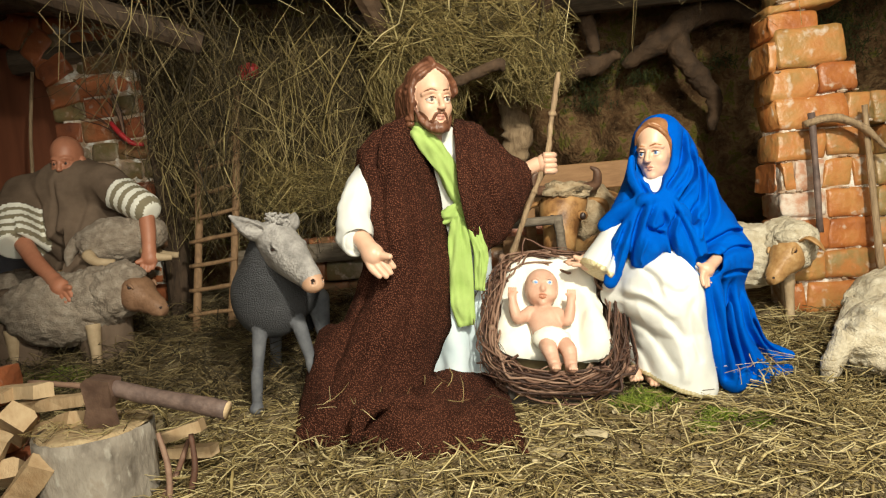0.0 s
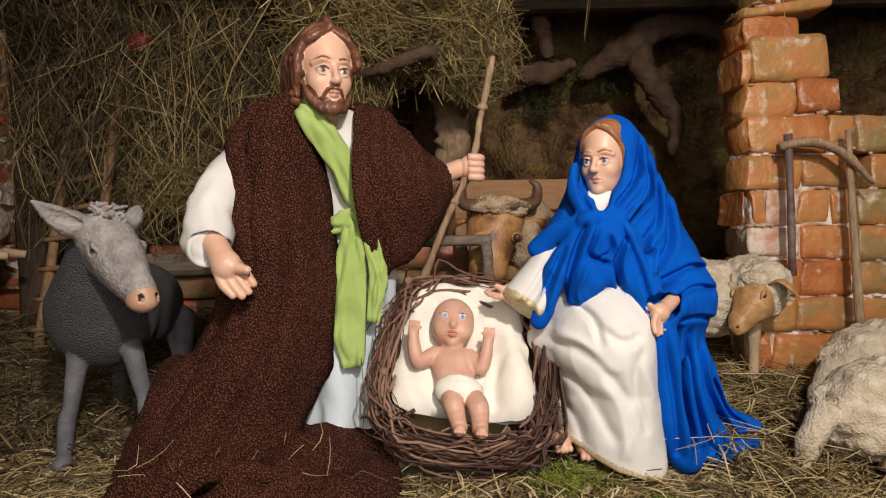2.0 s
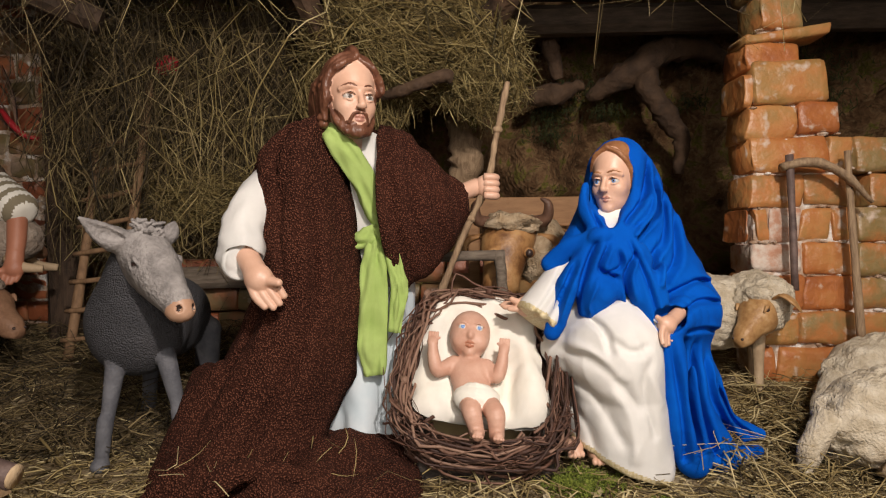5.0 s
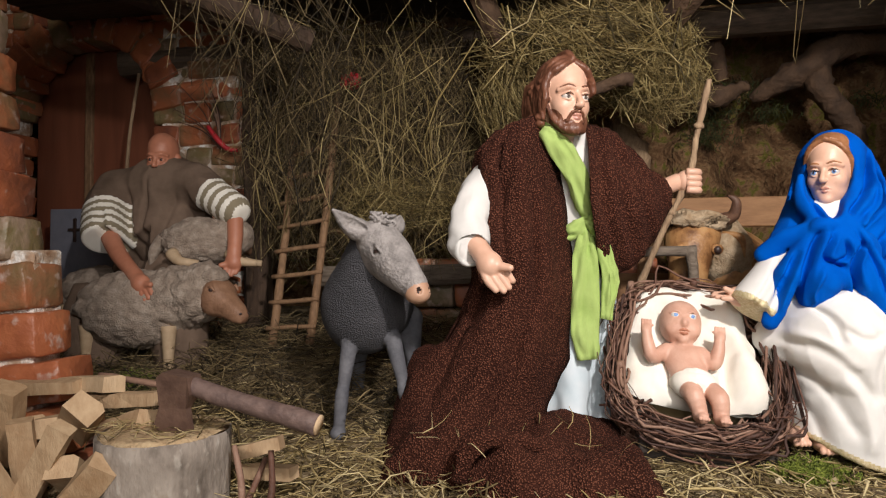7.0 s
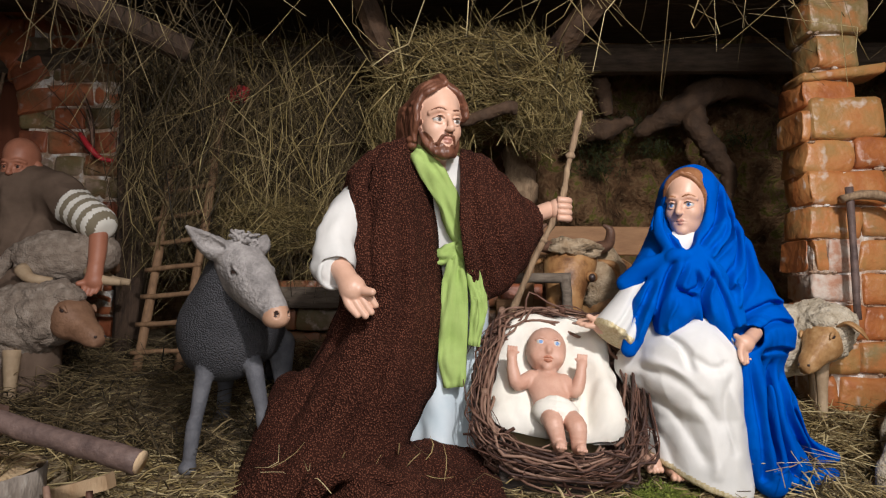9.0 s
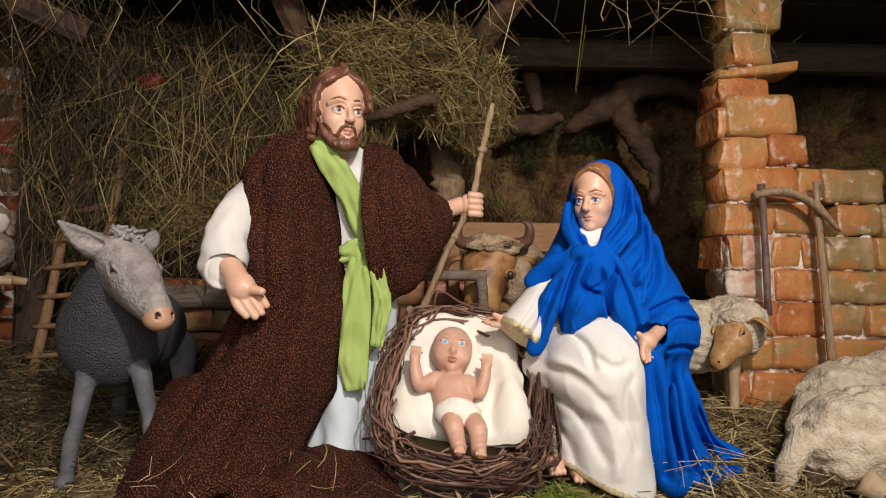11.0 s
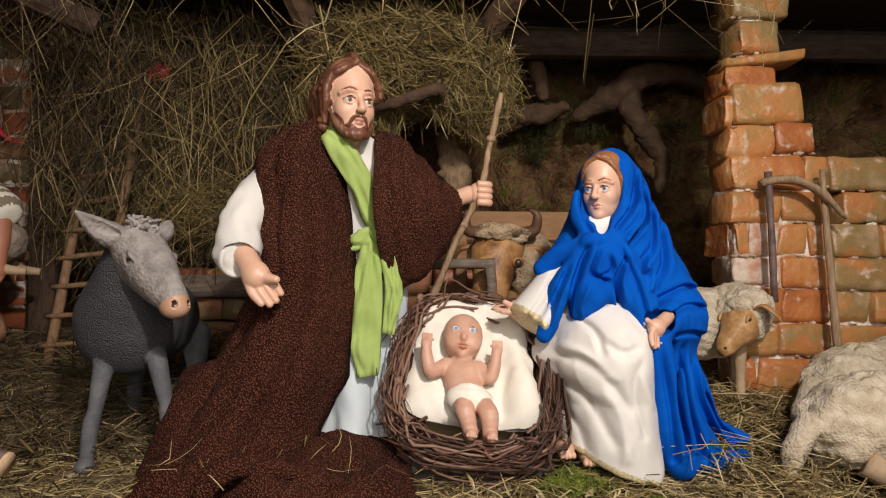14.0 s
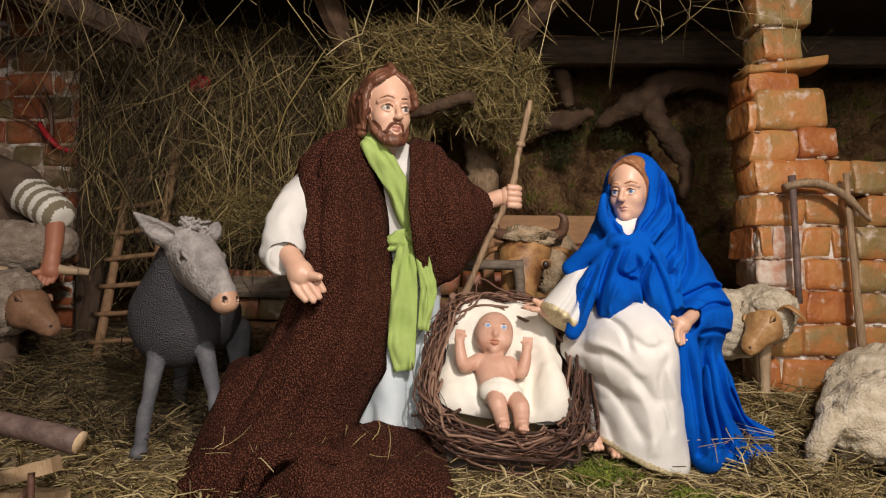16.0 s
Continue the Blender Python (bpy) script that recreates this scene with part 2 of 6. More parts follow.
for cloth in (BLUE, FLEECE, GREEN, WHITE, CREAM, TUNIC_BROWN, ROCK, SOIL):
    cloth.node_tree.nodes["Principled BSDF"].inputs["Specular IOR Level"].default_value = 0.12


# ---------------------------------------------------------------- mesh helpers
def link_mesh(name, bm, mats, smooth=True):
    me = bpy.data.meshes.new(name)
    bmesh.ops.recalc_face_normals(bm, faces=bm.faces[:])
    bm.to_mesh(me)
    bm.free()
    for m in mats if isinstance(mats, (list, tuple)) else [mats]:
        me.materials.append(m)
    if smooth:
        me.polygons.foreach_set("use_smooth", [True] * len(me.polygons))
    return new(name, me)


def part(name, bm, mat, parent, label="", smooth=True):
    ob = link_mesh(name, bm, mat, smooth)
    ob.parent = parent
    ob.matrix_parent_inverse = parent.matrix_world.inverted() if parent.type != "EMPTY" else Matrix.Translation(-parent.location)
    if label:
        ob["label"] = label
    return ob


def thing(name, at, label, category, group="", kind=""):
    ob = new(name)
    ob.location = at
    ob.empty_display_size = 0.02
    return tagged(ob, label, category, group, kind)


def V(*a):
    return Vector(a)


def crumple(bm, amount, freq, slots, seed=0.0):
    """Push the skin of the given material slots in and out along soft, mostly hanging folds."""
    bm.normal_update()
    todo = {v for f in bm.faces if f.material_index in slots for v in f.verts}
    moved = []
    for v in todo:
        p = v.co
        q = V(p.x * freq, p.y * freq, p.z * freq * 0.32 + seed) + V(0.25, 0.2, 0) * noise.noise(p * freq * 0.6) * 3
        ridge = 1 - abs(noise.noise(q)) * 2.6
        fine = noise.noise(p * freq * 2.3)
        moved.append((v, v.normal * amount * (ridge - 0.35 + 0.35 * fine)))
    for v, d in moved:
        v.co += d


def spline(pts, n):
    """n + 1 points on a smooth curve through pts."""
    pts = [Vector(p) for p in pts]
    if len(pts) == 2:
        return [pts[0].lerp(pts[1], i / n) for i in range(n + 1)]
    out, k = [], len(pts) - 1
    for i in range(n + 1):
        s = min(i / n * k, k - 1e-6)
        j = int(s)
        t = s - j
        p1, p2 = pts[j], pts[j + 1]
        p0 = pts[j - 1] if j else p1 * 2 - p2
        p3 = pts[j + 2] if j + 2 <= k else p2 * 2 - p1
        out.append(0.5 * (2 * p1 + (p2 - p0) * t + (2 * p0 - 5 * p1 + 4 * p2 - p3) * t * t + (3 * p1 - p0 - 3 * p2 + p3) * t ** 3))
    return out


def lerp_list(vals, s):
    k = len(vals) - 1
    x = min(max(s, 0), 1) * k
    j = min(int(x), k - 1)
    return vals[j] + (vals[j + 1] - vals[j]) * (x - j)


def loft(bm, rings, mi=0, cap=True):
    rows = [[bm.verts.new(p) for p in r] for r in rings]
    n = len(rows[0])
    for j, (a, b) in enumerate(zip(rows, rows[1:])):
        for i in range(n):
            f = bm.faces.new((a[i], a[(i + 1) % n], b[(i + 1) % n], b[i]))
            f.material_index = mi(j) if callable(mi) else mi
    if cap:
        for r in (rows[0], rows[-1]):
            f = bm.faces.new(r)
            f.material_index = mi(0 if r is rows[0] else len(rows) - 2) if callable(mi) else mi
    return rows


def tube(bm, pts, radii, seg=8, mi=0, n=None, wob=0.0, flat=1.0):
    """A tapered tube along a smooth curve."""
    n = n or max(3, 4 * (len(pts) - 1))
    cs = spline(pts, n)
    rings = []
    ref = None
    for i, c in enumerate(cs):
        d = (cs[min(i + 1, n)] - cs[max(i - 1, 0)]).normalized()
        if ref is None:
            ref = V(0, 0, 1) if abs(d.z) < 0.9 else V(0, 1, 0)
        x = d.cross(ref).normalized()
        y = x.cross(d).normalized()
        ref = y
        r = lerp_list(radii, i / n)
        ring = []
        for k in range(seg):
            a = 2 * math.pi * k / seg
            rr = r * (1 + wob * noise.noise((c + V(math.cos(a), math.sin(a), 0) * r) * 60))
            ring.append(c + x * math.cos(a) * rr + y * math.sin(a) * rr * flat)
        rings.append(ring)
    return loft(bm, rings, mi)


def blob(bm, c, r, mi=0, rot=None, wob=0.0, freq=20.0, seg=24, rows=16, shape=None):
    """An ellipsoid with a noisy skin; shape(v) may mould the unit sphere's point."""
    c, r = Vector(c), Vector(r)
    rot = rot or Matrix()
    rings = []
    for j in range(1, rows):
        th = math.pi * j / rows
        ring = []
        for i in range(seg):
            ph = 2 * math.pi * i / seg
            u = V(math.sin(th) * math.cos(ph), math.sin(th) * math.sin(ph), math.cos(th))
            p = shape(u.copy()) if shape else u
            p = V(p.x * r.x, p.y * r.y, p.z * r.z)
            if wob:
                q = c + p
                p = p * (1 + wob * noise.noise(q * freq) + wob * 0.5 * noise.noise(q * freq * 2.7))
            ring.append(c + rot.to_3x3() @ p)
        rings.append(ring)
    rws = loft(bm, rings, mi, cap=False)
    for row, sgn in ((rws[0], 1), (rws[-1], -1)):
        mid = sum((v.co for v in row), Vector()) / len(row)
        top = bm.verts.new(mid + rot.to_3x3() @ V(0, 0, sgn * r.z * 0.02))
        for i in range(seg):
            bm.faces.new((row[i], row[(i + 1) % seg], top)).material_index = mi


def box(bm, x0, x1, y0, y1, z0, z1, mi=0, bevel=0.0, jitter=0.0, m=None):
    vs = []
    for x in (x0, x1):
        for y in (y0, y1):
            for z in (z0, z1):
                p = V(x + random.uniform(-jitter, jitter), y + random.uniform(-jitter, jitter), z + random.uniform(-jitter, jitter))
                vs.append(bm.verts.new(m @ p if m else p))
    fs = []
    for q in ((0, 1, 3, 2), (4, 6, 7, 5), (0, 4, 5, 1), (2, 3, 7, 6), (0, 2, 6, 4), (1, 5, 7, 3)):
        f = bm.faces.new([vs[i] for i in q])
        f.material_index = mi
        fs.append(f)
    if bevel:
        es = list({e for f in fs for e in f.edges})
        bmesh.ops.bevel(bm, geom=es, offset=bevel, segments=1, affect="EDGES")
    return vs


def plank(name, x0, x1, y0, y1, z0, z1, mat, parent, m=None, bevel=0.002, label="", jitter=0.0015):
    bm = bmesh.new()
    box(bm, x0, x1, y0, y1, z0, z1, 0, bevel, jitter, m)
    return part(name, bm, mat, parent, label, smooth=False)


def strands(name, items, mat):
    """Many thin three-sided stalks in one mesh. items: arrays of 4 points (n, 4, 3) and half widths (n,)."""
    P, W = items
    n = len(P)
    D = P[:, 3] - P[:, 0]
    D /= np.linalg.norm(D, axis=1)[:, None] + 1e-9
    up = np.where(np.abs(D[:, 2:3]) < 0.85, np.array([[0, 0, 1.0]]), np.array([[0, 1.0, 0]]))
    X = np.cross(D, up)
    X /= np.linalg.norm(X, axis=1)[:, None] + 1e-9
    Y = np.cross(X, D)
    ang = np.array([0.0, 2.1, 4.2])
    ring = (X[:, None, None, :] * np.cos(ang)[None, None, :, None] + Y[:, None, None, :] * np.sin(ang)[None, None, :, None] * 0.6)
    taper = np.array([0.85, 1.0, 0.9, 0.45])
    verts = P[:, :, None, :] + ring * (W[:, None] * taper[None, :])[:, :, None, None]
    verts = verts.reshape(-1, 3)
    base = []
    for j in range(3):
        for k in range(3):
            a, b = j * 3 + k, j * 3 + (k + 1) % 3
            base.append((a, b, b + 3, a + 3))
    base = np.array(base)
    faces = (base[None] + (np.arange(n) * 12)[:, None, None]).reshape(-1, 4)
    me = bpy.data.meshes.new(name)
    me.vertices.add(len(verts))
    me.vertices.foreach_set("co", verts.ravel())
    me.loops.add(faces.size)
    me.loops.foreach_set("vertex_index", faces.ravel())
    me.polygons.add(len(faces))
    me.polygons.foreach_set("loop_start", np.arange(0, faces.size, 4))
    me.polygons.foreach_set("use_smooth", np.ones(len(faces), bool))
    me.update(calc_edges=True)
    me.materials.append(mat)
    return new(name, me)


rng = np.random.default_rng(7)


def stalks(centres, direction, length, width, bend=0.25):
    """Bent stalks about the given centres and unit directions."""
    n = len(centres)
    s = np.array([-0.5, -0.17, 0.17, 0.5])
    P = centres[:, None, :] + direction[:, None, :] * (length[:, None] * s[None])[:, :, None]
    off = rng.normal(0, 1, (n, 3)) * (length * bend * 0.5)[:, None]
    w = np.array([-0.4, 0.55, 0.55, -0.4]) + rng.normal(0, 0.18, (n, 4))
    P = P + off[:, None, :] * w[:, :, None]
    return P, width


def flat_dirs(n, tilt=0.2):
    a = rng.uniform(0, 2 * np.pi, n)
    d = np.stack([np.cos(a), np.sin(a), rng.normal(0, tilt, n)], 1)
    return d / np.linalg.norm(d, axis=1)[:, None]


# ---------------------------------------------------------------- sculpted solids
def ell(c, r, R=None):
    """An ellipsoid as a distance field; R turns it."""
    c, r = np.array(c, np.float32), np.array(r, np.float32)
    M = np.array(R.to_3x3() if R is not None else np.eye(3), np.float32)
    ext = np.abs(M) @ r

    def f(X, Y, Z):
        dx, dy, dz = X - c[0], Y - c[1], Z - c[2]
        k0 = k1 = 0.0
        for i in range(3):
            q = (dx * M[0, i] + dy * M[1, i] + dz * M[2, i]) / r[i]
            k0 = k0 + q * q
            k1 = k1 + (q / r[i]) ** 2
        k0 = np.sqrt(k0)
        return k0 * (k0 - 1) / (np.sqrt(k1) + 1e-6)
    return f, c - ext, c + ext


def rod(pts, radii, n=0):
    """A bent, tapered rod as a distance field."""
    n = n or 4 * (len(pts) - 1)
    cs = np.array([tuple(p) for p in spline(pts, n)]) if len(pts) > 2 else np.array([tuple(p) for p in pts], float)
    n = len(cs) - 1
    rr = [lerp_list(radii, i / n) for i in range(n + 1)]
    top = max(rr)

    def f(X, Y, Z):
        best = np.full((X.size, Y.size, Z.size), 1.0, np.float32)
        for a, b, ra, rb in zip(cs, cs[1:], rr, rr[1:]):
            reach = max(ra, rb) + 0.030
            sl = tuple(slice(*np.searchsorted(g.ravel(), (min(a[i], b[i]) - reach, max(a[i], b[i]) + reach))) for i, g in enumerate((X, Y, Z)))
            x, y, z = X[sl[0]] - a[0], Y[:, sl[1]] - a[1], Z[:, :, sl[2]] - a[2]
            e = (b - a).astype(np.float32)
            t = np.clip((x * e[0] + y * e[1] + z * e[2]) / (e @ e + np.float32(1e-12)), 0, 1)
            d = np.sqrt((x - t * e[0]) ** 2 + (y - t * e[1]) ** 2 + (z - t * e[2]) ** 2) - (np.float32(ra) + np.float32(rb - ra) * t)
            best[sl] = np.minimum(best[sl], d)
        return best
    return f, cs.min(0) - top, cs.max(0) + top


def half(p, normal, lo, hi):
    """All that lies behind a plane, within a box."""
    p, nrm = np.array(p, np.float32), np.array(Vector(normal).normalized(), np.float32)
    return (lambda X, Y, Z: (X - p[0]) * nrm[0] + (Y - p[1]) * nrm[1] + (Z - p[2]) * nrm[2]), np.array(lo, float), np.array(hi, float)


def slab(p, normal, w, rad):
    """A disc-shaped slice of space, for stripes and bands."""
    p, nrm = np.array(p, np.float32), np.array(Vector(normal).normalized(), np.float32)

    def f(X, Y, Z):
        x, y, z = X - p[0], Y - p[1], Z - p[2]
        return np.maximum(np.abs(x * nrm[0] + y * nrm[1] + z * nrm[2]) - w, np.sqrt(x * x + y * y + z * z) - rad)
    return f, p - rad, p + rad


def fold(pts, width, depth, y0=-9.0, y1=9.0):
    """A fold of cloth along a line given in x and z: depth > 0 sinks it, < 0 raises it."""
    cs = np.array([tuple(p) for p in spline([(x, 0, z) for x, z in pts], 6 * (len(pts) - 1))])[:, [0, 2]]
    n = len(cs) - 1

    def f(X, Y, Z):
        q = np.stack(np.broadcast_arrays(X, Z), -1)
        best, along = None, None
        for i, (a, b) in enumerate(zip(cs, cs[1:])):
            ab = b - a
            t = np.clip(((q - a) @ ab) / (ab @ ab + 1e-12), 0, 1)
            d = ((q - a - t[..., None] * ab) ** 2).sum(-1)
            s = (i + t) / n
            if best is None:
                best, along = d, s
            else:
                along = np.where(d < best, s, along)
                best = np.minimum(best, d)
        return depth * np.exp(-best / width ** 2) * np.clip(4.5 * along * (1.15 - along) + 0.12, 0, 1)
    m = 2.5 * width
    lo, hi = cs.min(0) - m, cs.max(0) + m
    return f, np.array([lo[0], y0, lo[1]]), np.array([hi[0], y1, hi[1]])


def sculpt(bm, solids, h):
    """One smooth skin round solids. Each is (op, field, slot, blend): + joins, - cuts, p paints, f folds."""
    adds = [s[1] for s in solids if s[0] == "+"]
    lo = np.min([a[1] for a in adds], 0) - 4 * h
    hi = np.max([a[2] for a in adds], 0) + 4 * h
    dims = np.ceil((hi - lo) / h).astype(int) + 1
    D = np.full(dims, 1.0, np.float32)
    S = np.zeros(dims, np.int8)
    axes = [lo[i] + h * np.arange(dims[i]) for i in range(3)]
    for op, (f, a, b), slot, k in solids:
        pad = k + 3 * h if op != "f" else 0.0
        i0 = np.clip(np.floor((a - pad - lo) / h).astype(int), 0, dims)
        i1 = np.clip(np.ceil((b + pad - lo) / h).astype(int) + 1, 0, dims)
        if (i1 <= i0).any():
            continue
        sl = tuple(slice(p, q) for p, q in zip(i0, i1))
        X, Y, Z = (ax[s].reshape([-1 if i == j else 1 for j in range(3)]).astype(np.float32) for i, (ax, s) in enumerate(zip(axes, sl)))
        d = f(X, Y, Z).astype(np.float32)
        cur = D[sl]
        if op == "+":
            m = np.clip(0.5 + 0.5 * (cur - d) / k, 0, 1)
            S[sl] = np.where(d < cur, slot, S[sl])
            D[sl] = cur * (1 - m) + d * m - k * m * (1 - m)
        elif op == "-":
            m = np.clip(0.5 + 0.5 * (cur + d) / k, 0, 1)
            D[sl] = -d * (1 - m) + cur * m + k * m * (1 - m)
        elif op == "p":
            S[sl] = np.where(d < 0, slot, S[sl])
        else:
            D[sl] = cur + d
    D[0], D[-1], D[:, 0], D[:, -1], D[:, :, 0], D[:, :, -1] = 1, 1, 1, 1, 1, 1
    inside = D < 0
    corners = list(itertools.product((0, 1), repeat=3))
    n0 = dims - 1
    count = sum(inside[a:a + n0[0], b:b + n0[1], c:c + n0[2]].astype(np.int8) for a, b, c in corners)
    cells = np.argwhere((count > 0) & (count < 8))
    index = np.full(n0, -1, np.int32)
    index[tuple(cells.T)] = np.arange(len(cells))
    acc, num = np.zeros((len(cells), 3)), np.zeros(len(cells))
    for p, q in itertools.combinations(corners, 2):
        if sum(abs(i - j) for i, j in zip(p, q)) != 1:
            continue
        dp, dq = D[tuple((cells + p).T)], D[tuple((cells + q).T)]
        hit = (dp < 0) != (dq < 0)
        t = np.where(hit, dp / np.where(hit, dp - dq, 1), 0)[:, None]
        acc += np.where(hit[:, None], np.array(p) + t * (np.array(q) - np.array(p)), 0)
        num += hit
    verts = lo + h * (cells + acc / num[:, None])
    faces, slots = [], []
    for ax in range(3):
        u, v = (ax + 1) % 3, (ax + 2) % 3
        step = np.eye(3, dtype=int)
        a = [slice(1, -1)] * 3
        b = list(a)
        b[ax] = slice(2, None)
        g = np.argwhere(inside[tuple(a)] != inside[tuple(b)]) + 1
        here = inside[tuple(g.T)]
        quad = np.stack([index[tuple((g - step[u] - step[v]).T)], index[tuple((g - step[v]).T)], index[tuple(g.T)], index[tuple((g - step[u]).T)]], 1)
        quad[~here] = quad[~here][:, ::-1]
        faces.append(quad)
        slots.append(np.where(here, S[tuple(g.T)], S[tuple((g + step[ax]).T)]))
    me = bpy.data.meshes.new("skin")
    me.from_pydata(verts.tolist(), [], np.concatenate(faces).tolist())
    me.polygons.foreach_set("material_index", np.concatenate(slots).astype(np.int32))
    bm.from_mesh(me)
    bpy.data.meshes.remove(me)


def palm_solids(wrist, palm, tip, r, slot, spread, thumb, curl=(0, 0, 0)):
    """A carved hand: wrist, palm, four fingers with a bend, and a thumb."""
    wrist, palm, tip, spread, curl = (Vector(v) for v in (wrist, palm, tip, spread, curl))
    out = [("+", rod([wrist, palm], [r * 0.78, r * 0.85]), slot, 0.002), ("+", ell(palm, (r * 1.0, r * 0.75, r * 1.05)), slot, 0.004)]
    for k in range(4):
        o = spread * (k - 1.5) * 0.55
        reach = (0.86, 1.0, 0.96, 0.8)[k]
        end = palm + (tip - palm) * reach
        out.append(("+", rod([palm + o * 0.8, palm.lerp(end, 0.55) + o * 1.05 + curl * 0.3, end + o + curl], [r * 0.36, r * 0.33, r * 0.25]), slot, 0.0012))
    t = Vector(thumb)
    out.append(("+", rod([palm, palm.lerp(t, 0.55), t], [r * 0.5, r * 0.38, r * 0.28]), slot, 0.003))
    return out


def face_solids(c, R, s, skin, white, iris, ink, brow, lip):
    """A plain carved face about c, turned by R: skull, jaw, brow, nose, lips and painted eyes; s scales it."""
    c, R3 = Vector(c), R.to_3x3()

    def L(x, y, z):
        return c + R3 @ V(x * s, y * s, z * s)

    def E(x, y, z, a, b, d, op="+", slot=skin, k=0.006):
        return (op, ell(L(x, y, z), (a * s, b * s, d * s), R), slot, k * s)

    def T(pts, radii, op="+", slot=skin, k=0.004):
        return (op, rod([L(*p) for p in pts], [q * s for q in radii]), slot, k * s)

    out = [E(0, 0.006, 0.018, 0.031, 0.037, 0.038), E(0, -0.006, -0.004, 0.0260, 0.030, 0.041), E(0, -0.013, -0.032, 0.0185, 0.0195, 0.018, k=0.012),
           T([(0, 0.006, -0.02), (0, 0.012, -0.06)], [0.020, 0.020], k=0.008)]
    for q in (-1, 1):
        out += [E(0.0150 * q, -0.020, -0.013, 0.0095, 0.0105, 0.010, k=0.008), T([(0.004 * q, -0.0345, 0.0085), (0.013 * q, -0.0325, 0.0105), (0.022 * q, -0.024, 0.0065)], [0.0028, 0.0034, 0.0022], k=0.005),
                E(0.0125 * q, -0.0385, -0.0015, 0.0068, 0.0062, 0.0052, "-", k=0.004)]
    out += [T([(0, -0.033, 0.006), (0, -0.0385, -0.004), (0, -0.0425, -0.0125)], [0.0030, 0.0034, 0.0046], k=0.004), E(0, -0.040, -0.0145, 0.0068, 0.0045, 0.0032, k=0.003)]
    for q in (-1, 1):
        out += [E(0.0125 * q, -0.0280, -0.0020, 0.0068, 0.0062, 0.0046, slot=white, k=0.0006),
                ("p", ell(L(0.0128 * q, -0.0345, -0.0016), (0.0027 * s, 0.004 * s, 0.0030 * s), R), iris, 0.0), ("p", ell(L(0.0128 * q, -0.0350, -0.0016), (0.0013 * s, 0.004 * s, 0.0014 * s), R), ink, 0.0),
                T([(0.0055 * q, -0.0325, 0.0008), (0.0125 * q, -0.0355, 0.0035), (0.0195 * q, -0.0295, 0.0005)], [0.0012, 0.0019, 0.0012], k=0.0010),
                ("p", rod([L(0.0060 * q, -0.0340, 0.0003), L(0.0125 * q, -0.0368, 0.0022), L(0.0190 * q, -0.031, -0.0006)], [0.0005 * s, 0.0008 * s, 0.0005 * s]), ink, 0.0),
                T([(0.0062 * q, -0.0325, -0.0050), (0.0125 * q, -0.0340, -0.0066), (0.0185 * q, -0.0295, -0.0045)], [0.0008, 0.0011, 0.0008], k=0.0012),
                ("p", rod([L(0.0050 * q, -0.0360, 0.0100), L(0.0130 * q, -0.0350, 0.0125), L(0.0205 * q, -0.0268, 0.0098)], [0.0012 * s, 0.0018 * s, 0.0012 * s]), brow, 0.0)]
    out += [T([(-0.0080, -0.0300, -0.0265), (-0.003, -0.0345, -0.0250), (0, -0.0343, -0.0255), (0.003, -0.0345, -0.0250), (0.0080, -0.0300, -0.0265)], [0.0009, 0.0019, 0.0017, 0.0019, 0.0009], slot=lip, k=0.0016),
            T([(-0.0065, -0.0302, -0.0290), (0, -0.0342, -0.0298), (0.0065, -0.0302, -0.0290)], [0.0010, 0.0022, 0.0010], slot=lip, k=0.0016),
            T([(-0.0085, -0.0325, -0.0273), (0, -0.0370, -0.0274), (0.0085, -0.0325, -0.0273)], [0.0006, 0.0009, 0.0006], "-", k=0.0008),
            E(0, -0.028, -0.0415, 0.0085, 0.007, 0.0065, k=0.006)]
    return out, L


# ---------------------------------------------------------------- ground
def ground_z(x, y):
    front = -0.055 * min(max((0.92 - y) / 0.32, 0), 1.6)
    back = 0.055 * min(max((y - 1.0) / 0.18, 0), 1) + 0.06 * min(max((y - 1.18) / 0.5, 0), 1)
    p = V(x, y, 0)
    return front + back + 0.007 * noise.noise(p * 9) + 0.004 * noise.noise(p * 31)


bm = bmesh.new()
NX, NY = 150, 130
GX = [-2.2 + 4.4 * i / NX for i in range(NX + 1)]
GY = [-1.6 + 4.0 * (j / NY) for j in range(NY + 1)]
rows = [[bm.verts.new((x, y, ground_z(x, y))) for x in GX] for y in GY]
for a, b in zip(rows, rows[1:]):
    for i in range(NX):
        bm.faces.new((a[i], a[i + 1], b[i + 1], b[i]))
ground = tagged(link_mesh("ground", bm, SOIL), "sandy stage floor littered with bits of straw", "ground", kind="structure")

# ---------------------------------------------------------------- hut: back wall, roof, posts
def rock_sheet(name, corner, du, dv, nu, nv, amp, mat, label, category):
    bm = bmesh.new()
    corner, du, dv = Vector(corner), Vector(du), Vector(dv)
    nrm = du.cross(dv).normalized()
    rws = []
    for j in range(nv + 1):
        row = []
        for i in range(nu + 1):
            p = corner + du * (i / nu) + dv * (j / nv)
            h = noise.fractal(p * 4.5, 0.75, 2.2, 7) * amp
            row.append(bm.verts.new(p + nrm * h))
        rws.append(row)
    for a, b in zip(rws, rws[1:]):
        for i in range(nu):
            bm.faces.new((a[i], a[i + 1], b[i + 1], b[i]))
    back = bmesh.ops.extrude_face_region(bm, geom=bm.faces[:])
    for v in [g for g in back["geom"] if isinstance(g, bmesh.types.BMVert)]:
        v.co -= nrm * 0.06
    return tagged(link_mesh(name, bm, mat), label, category, kind="structure")


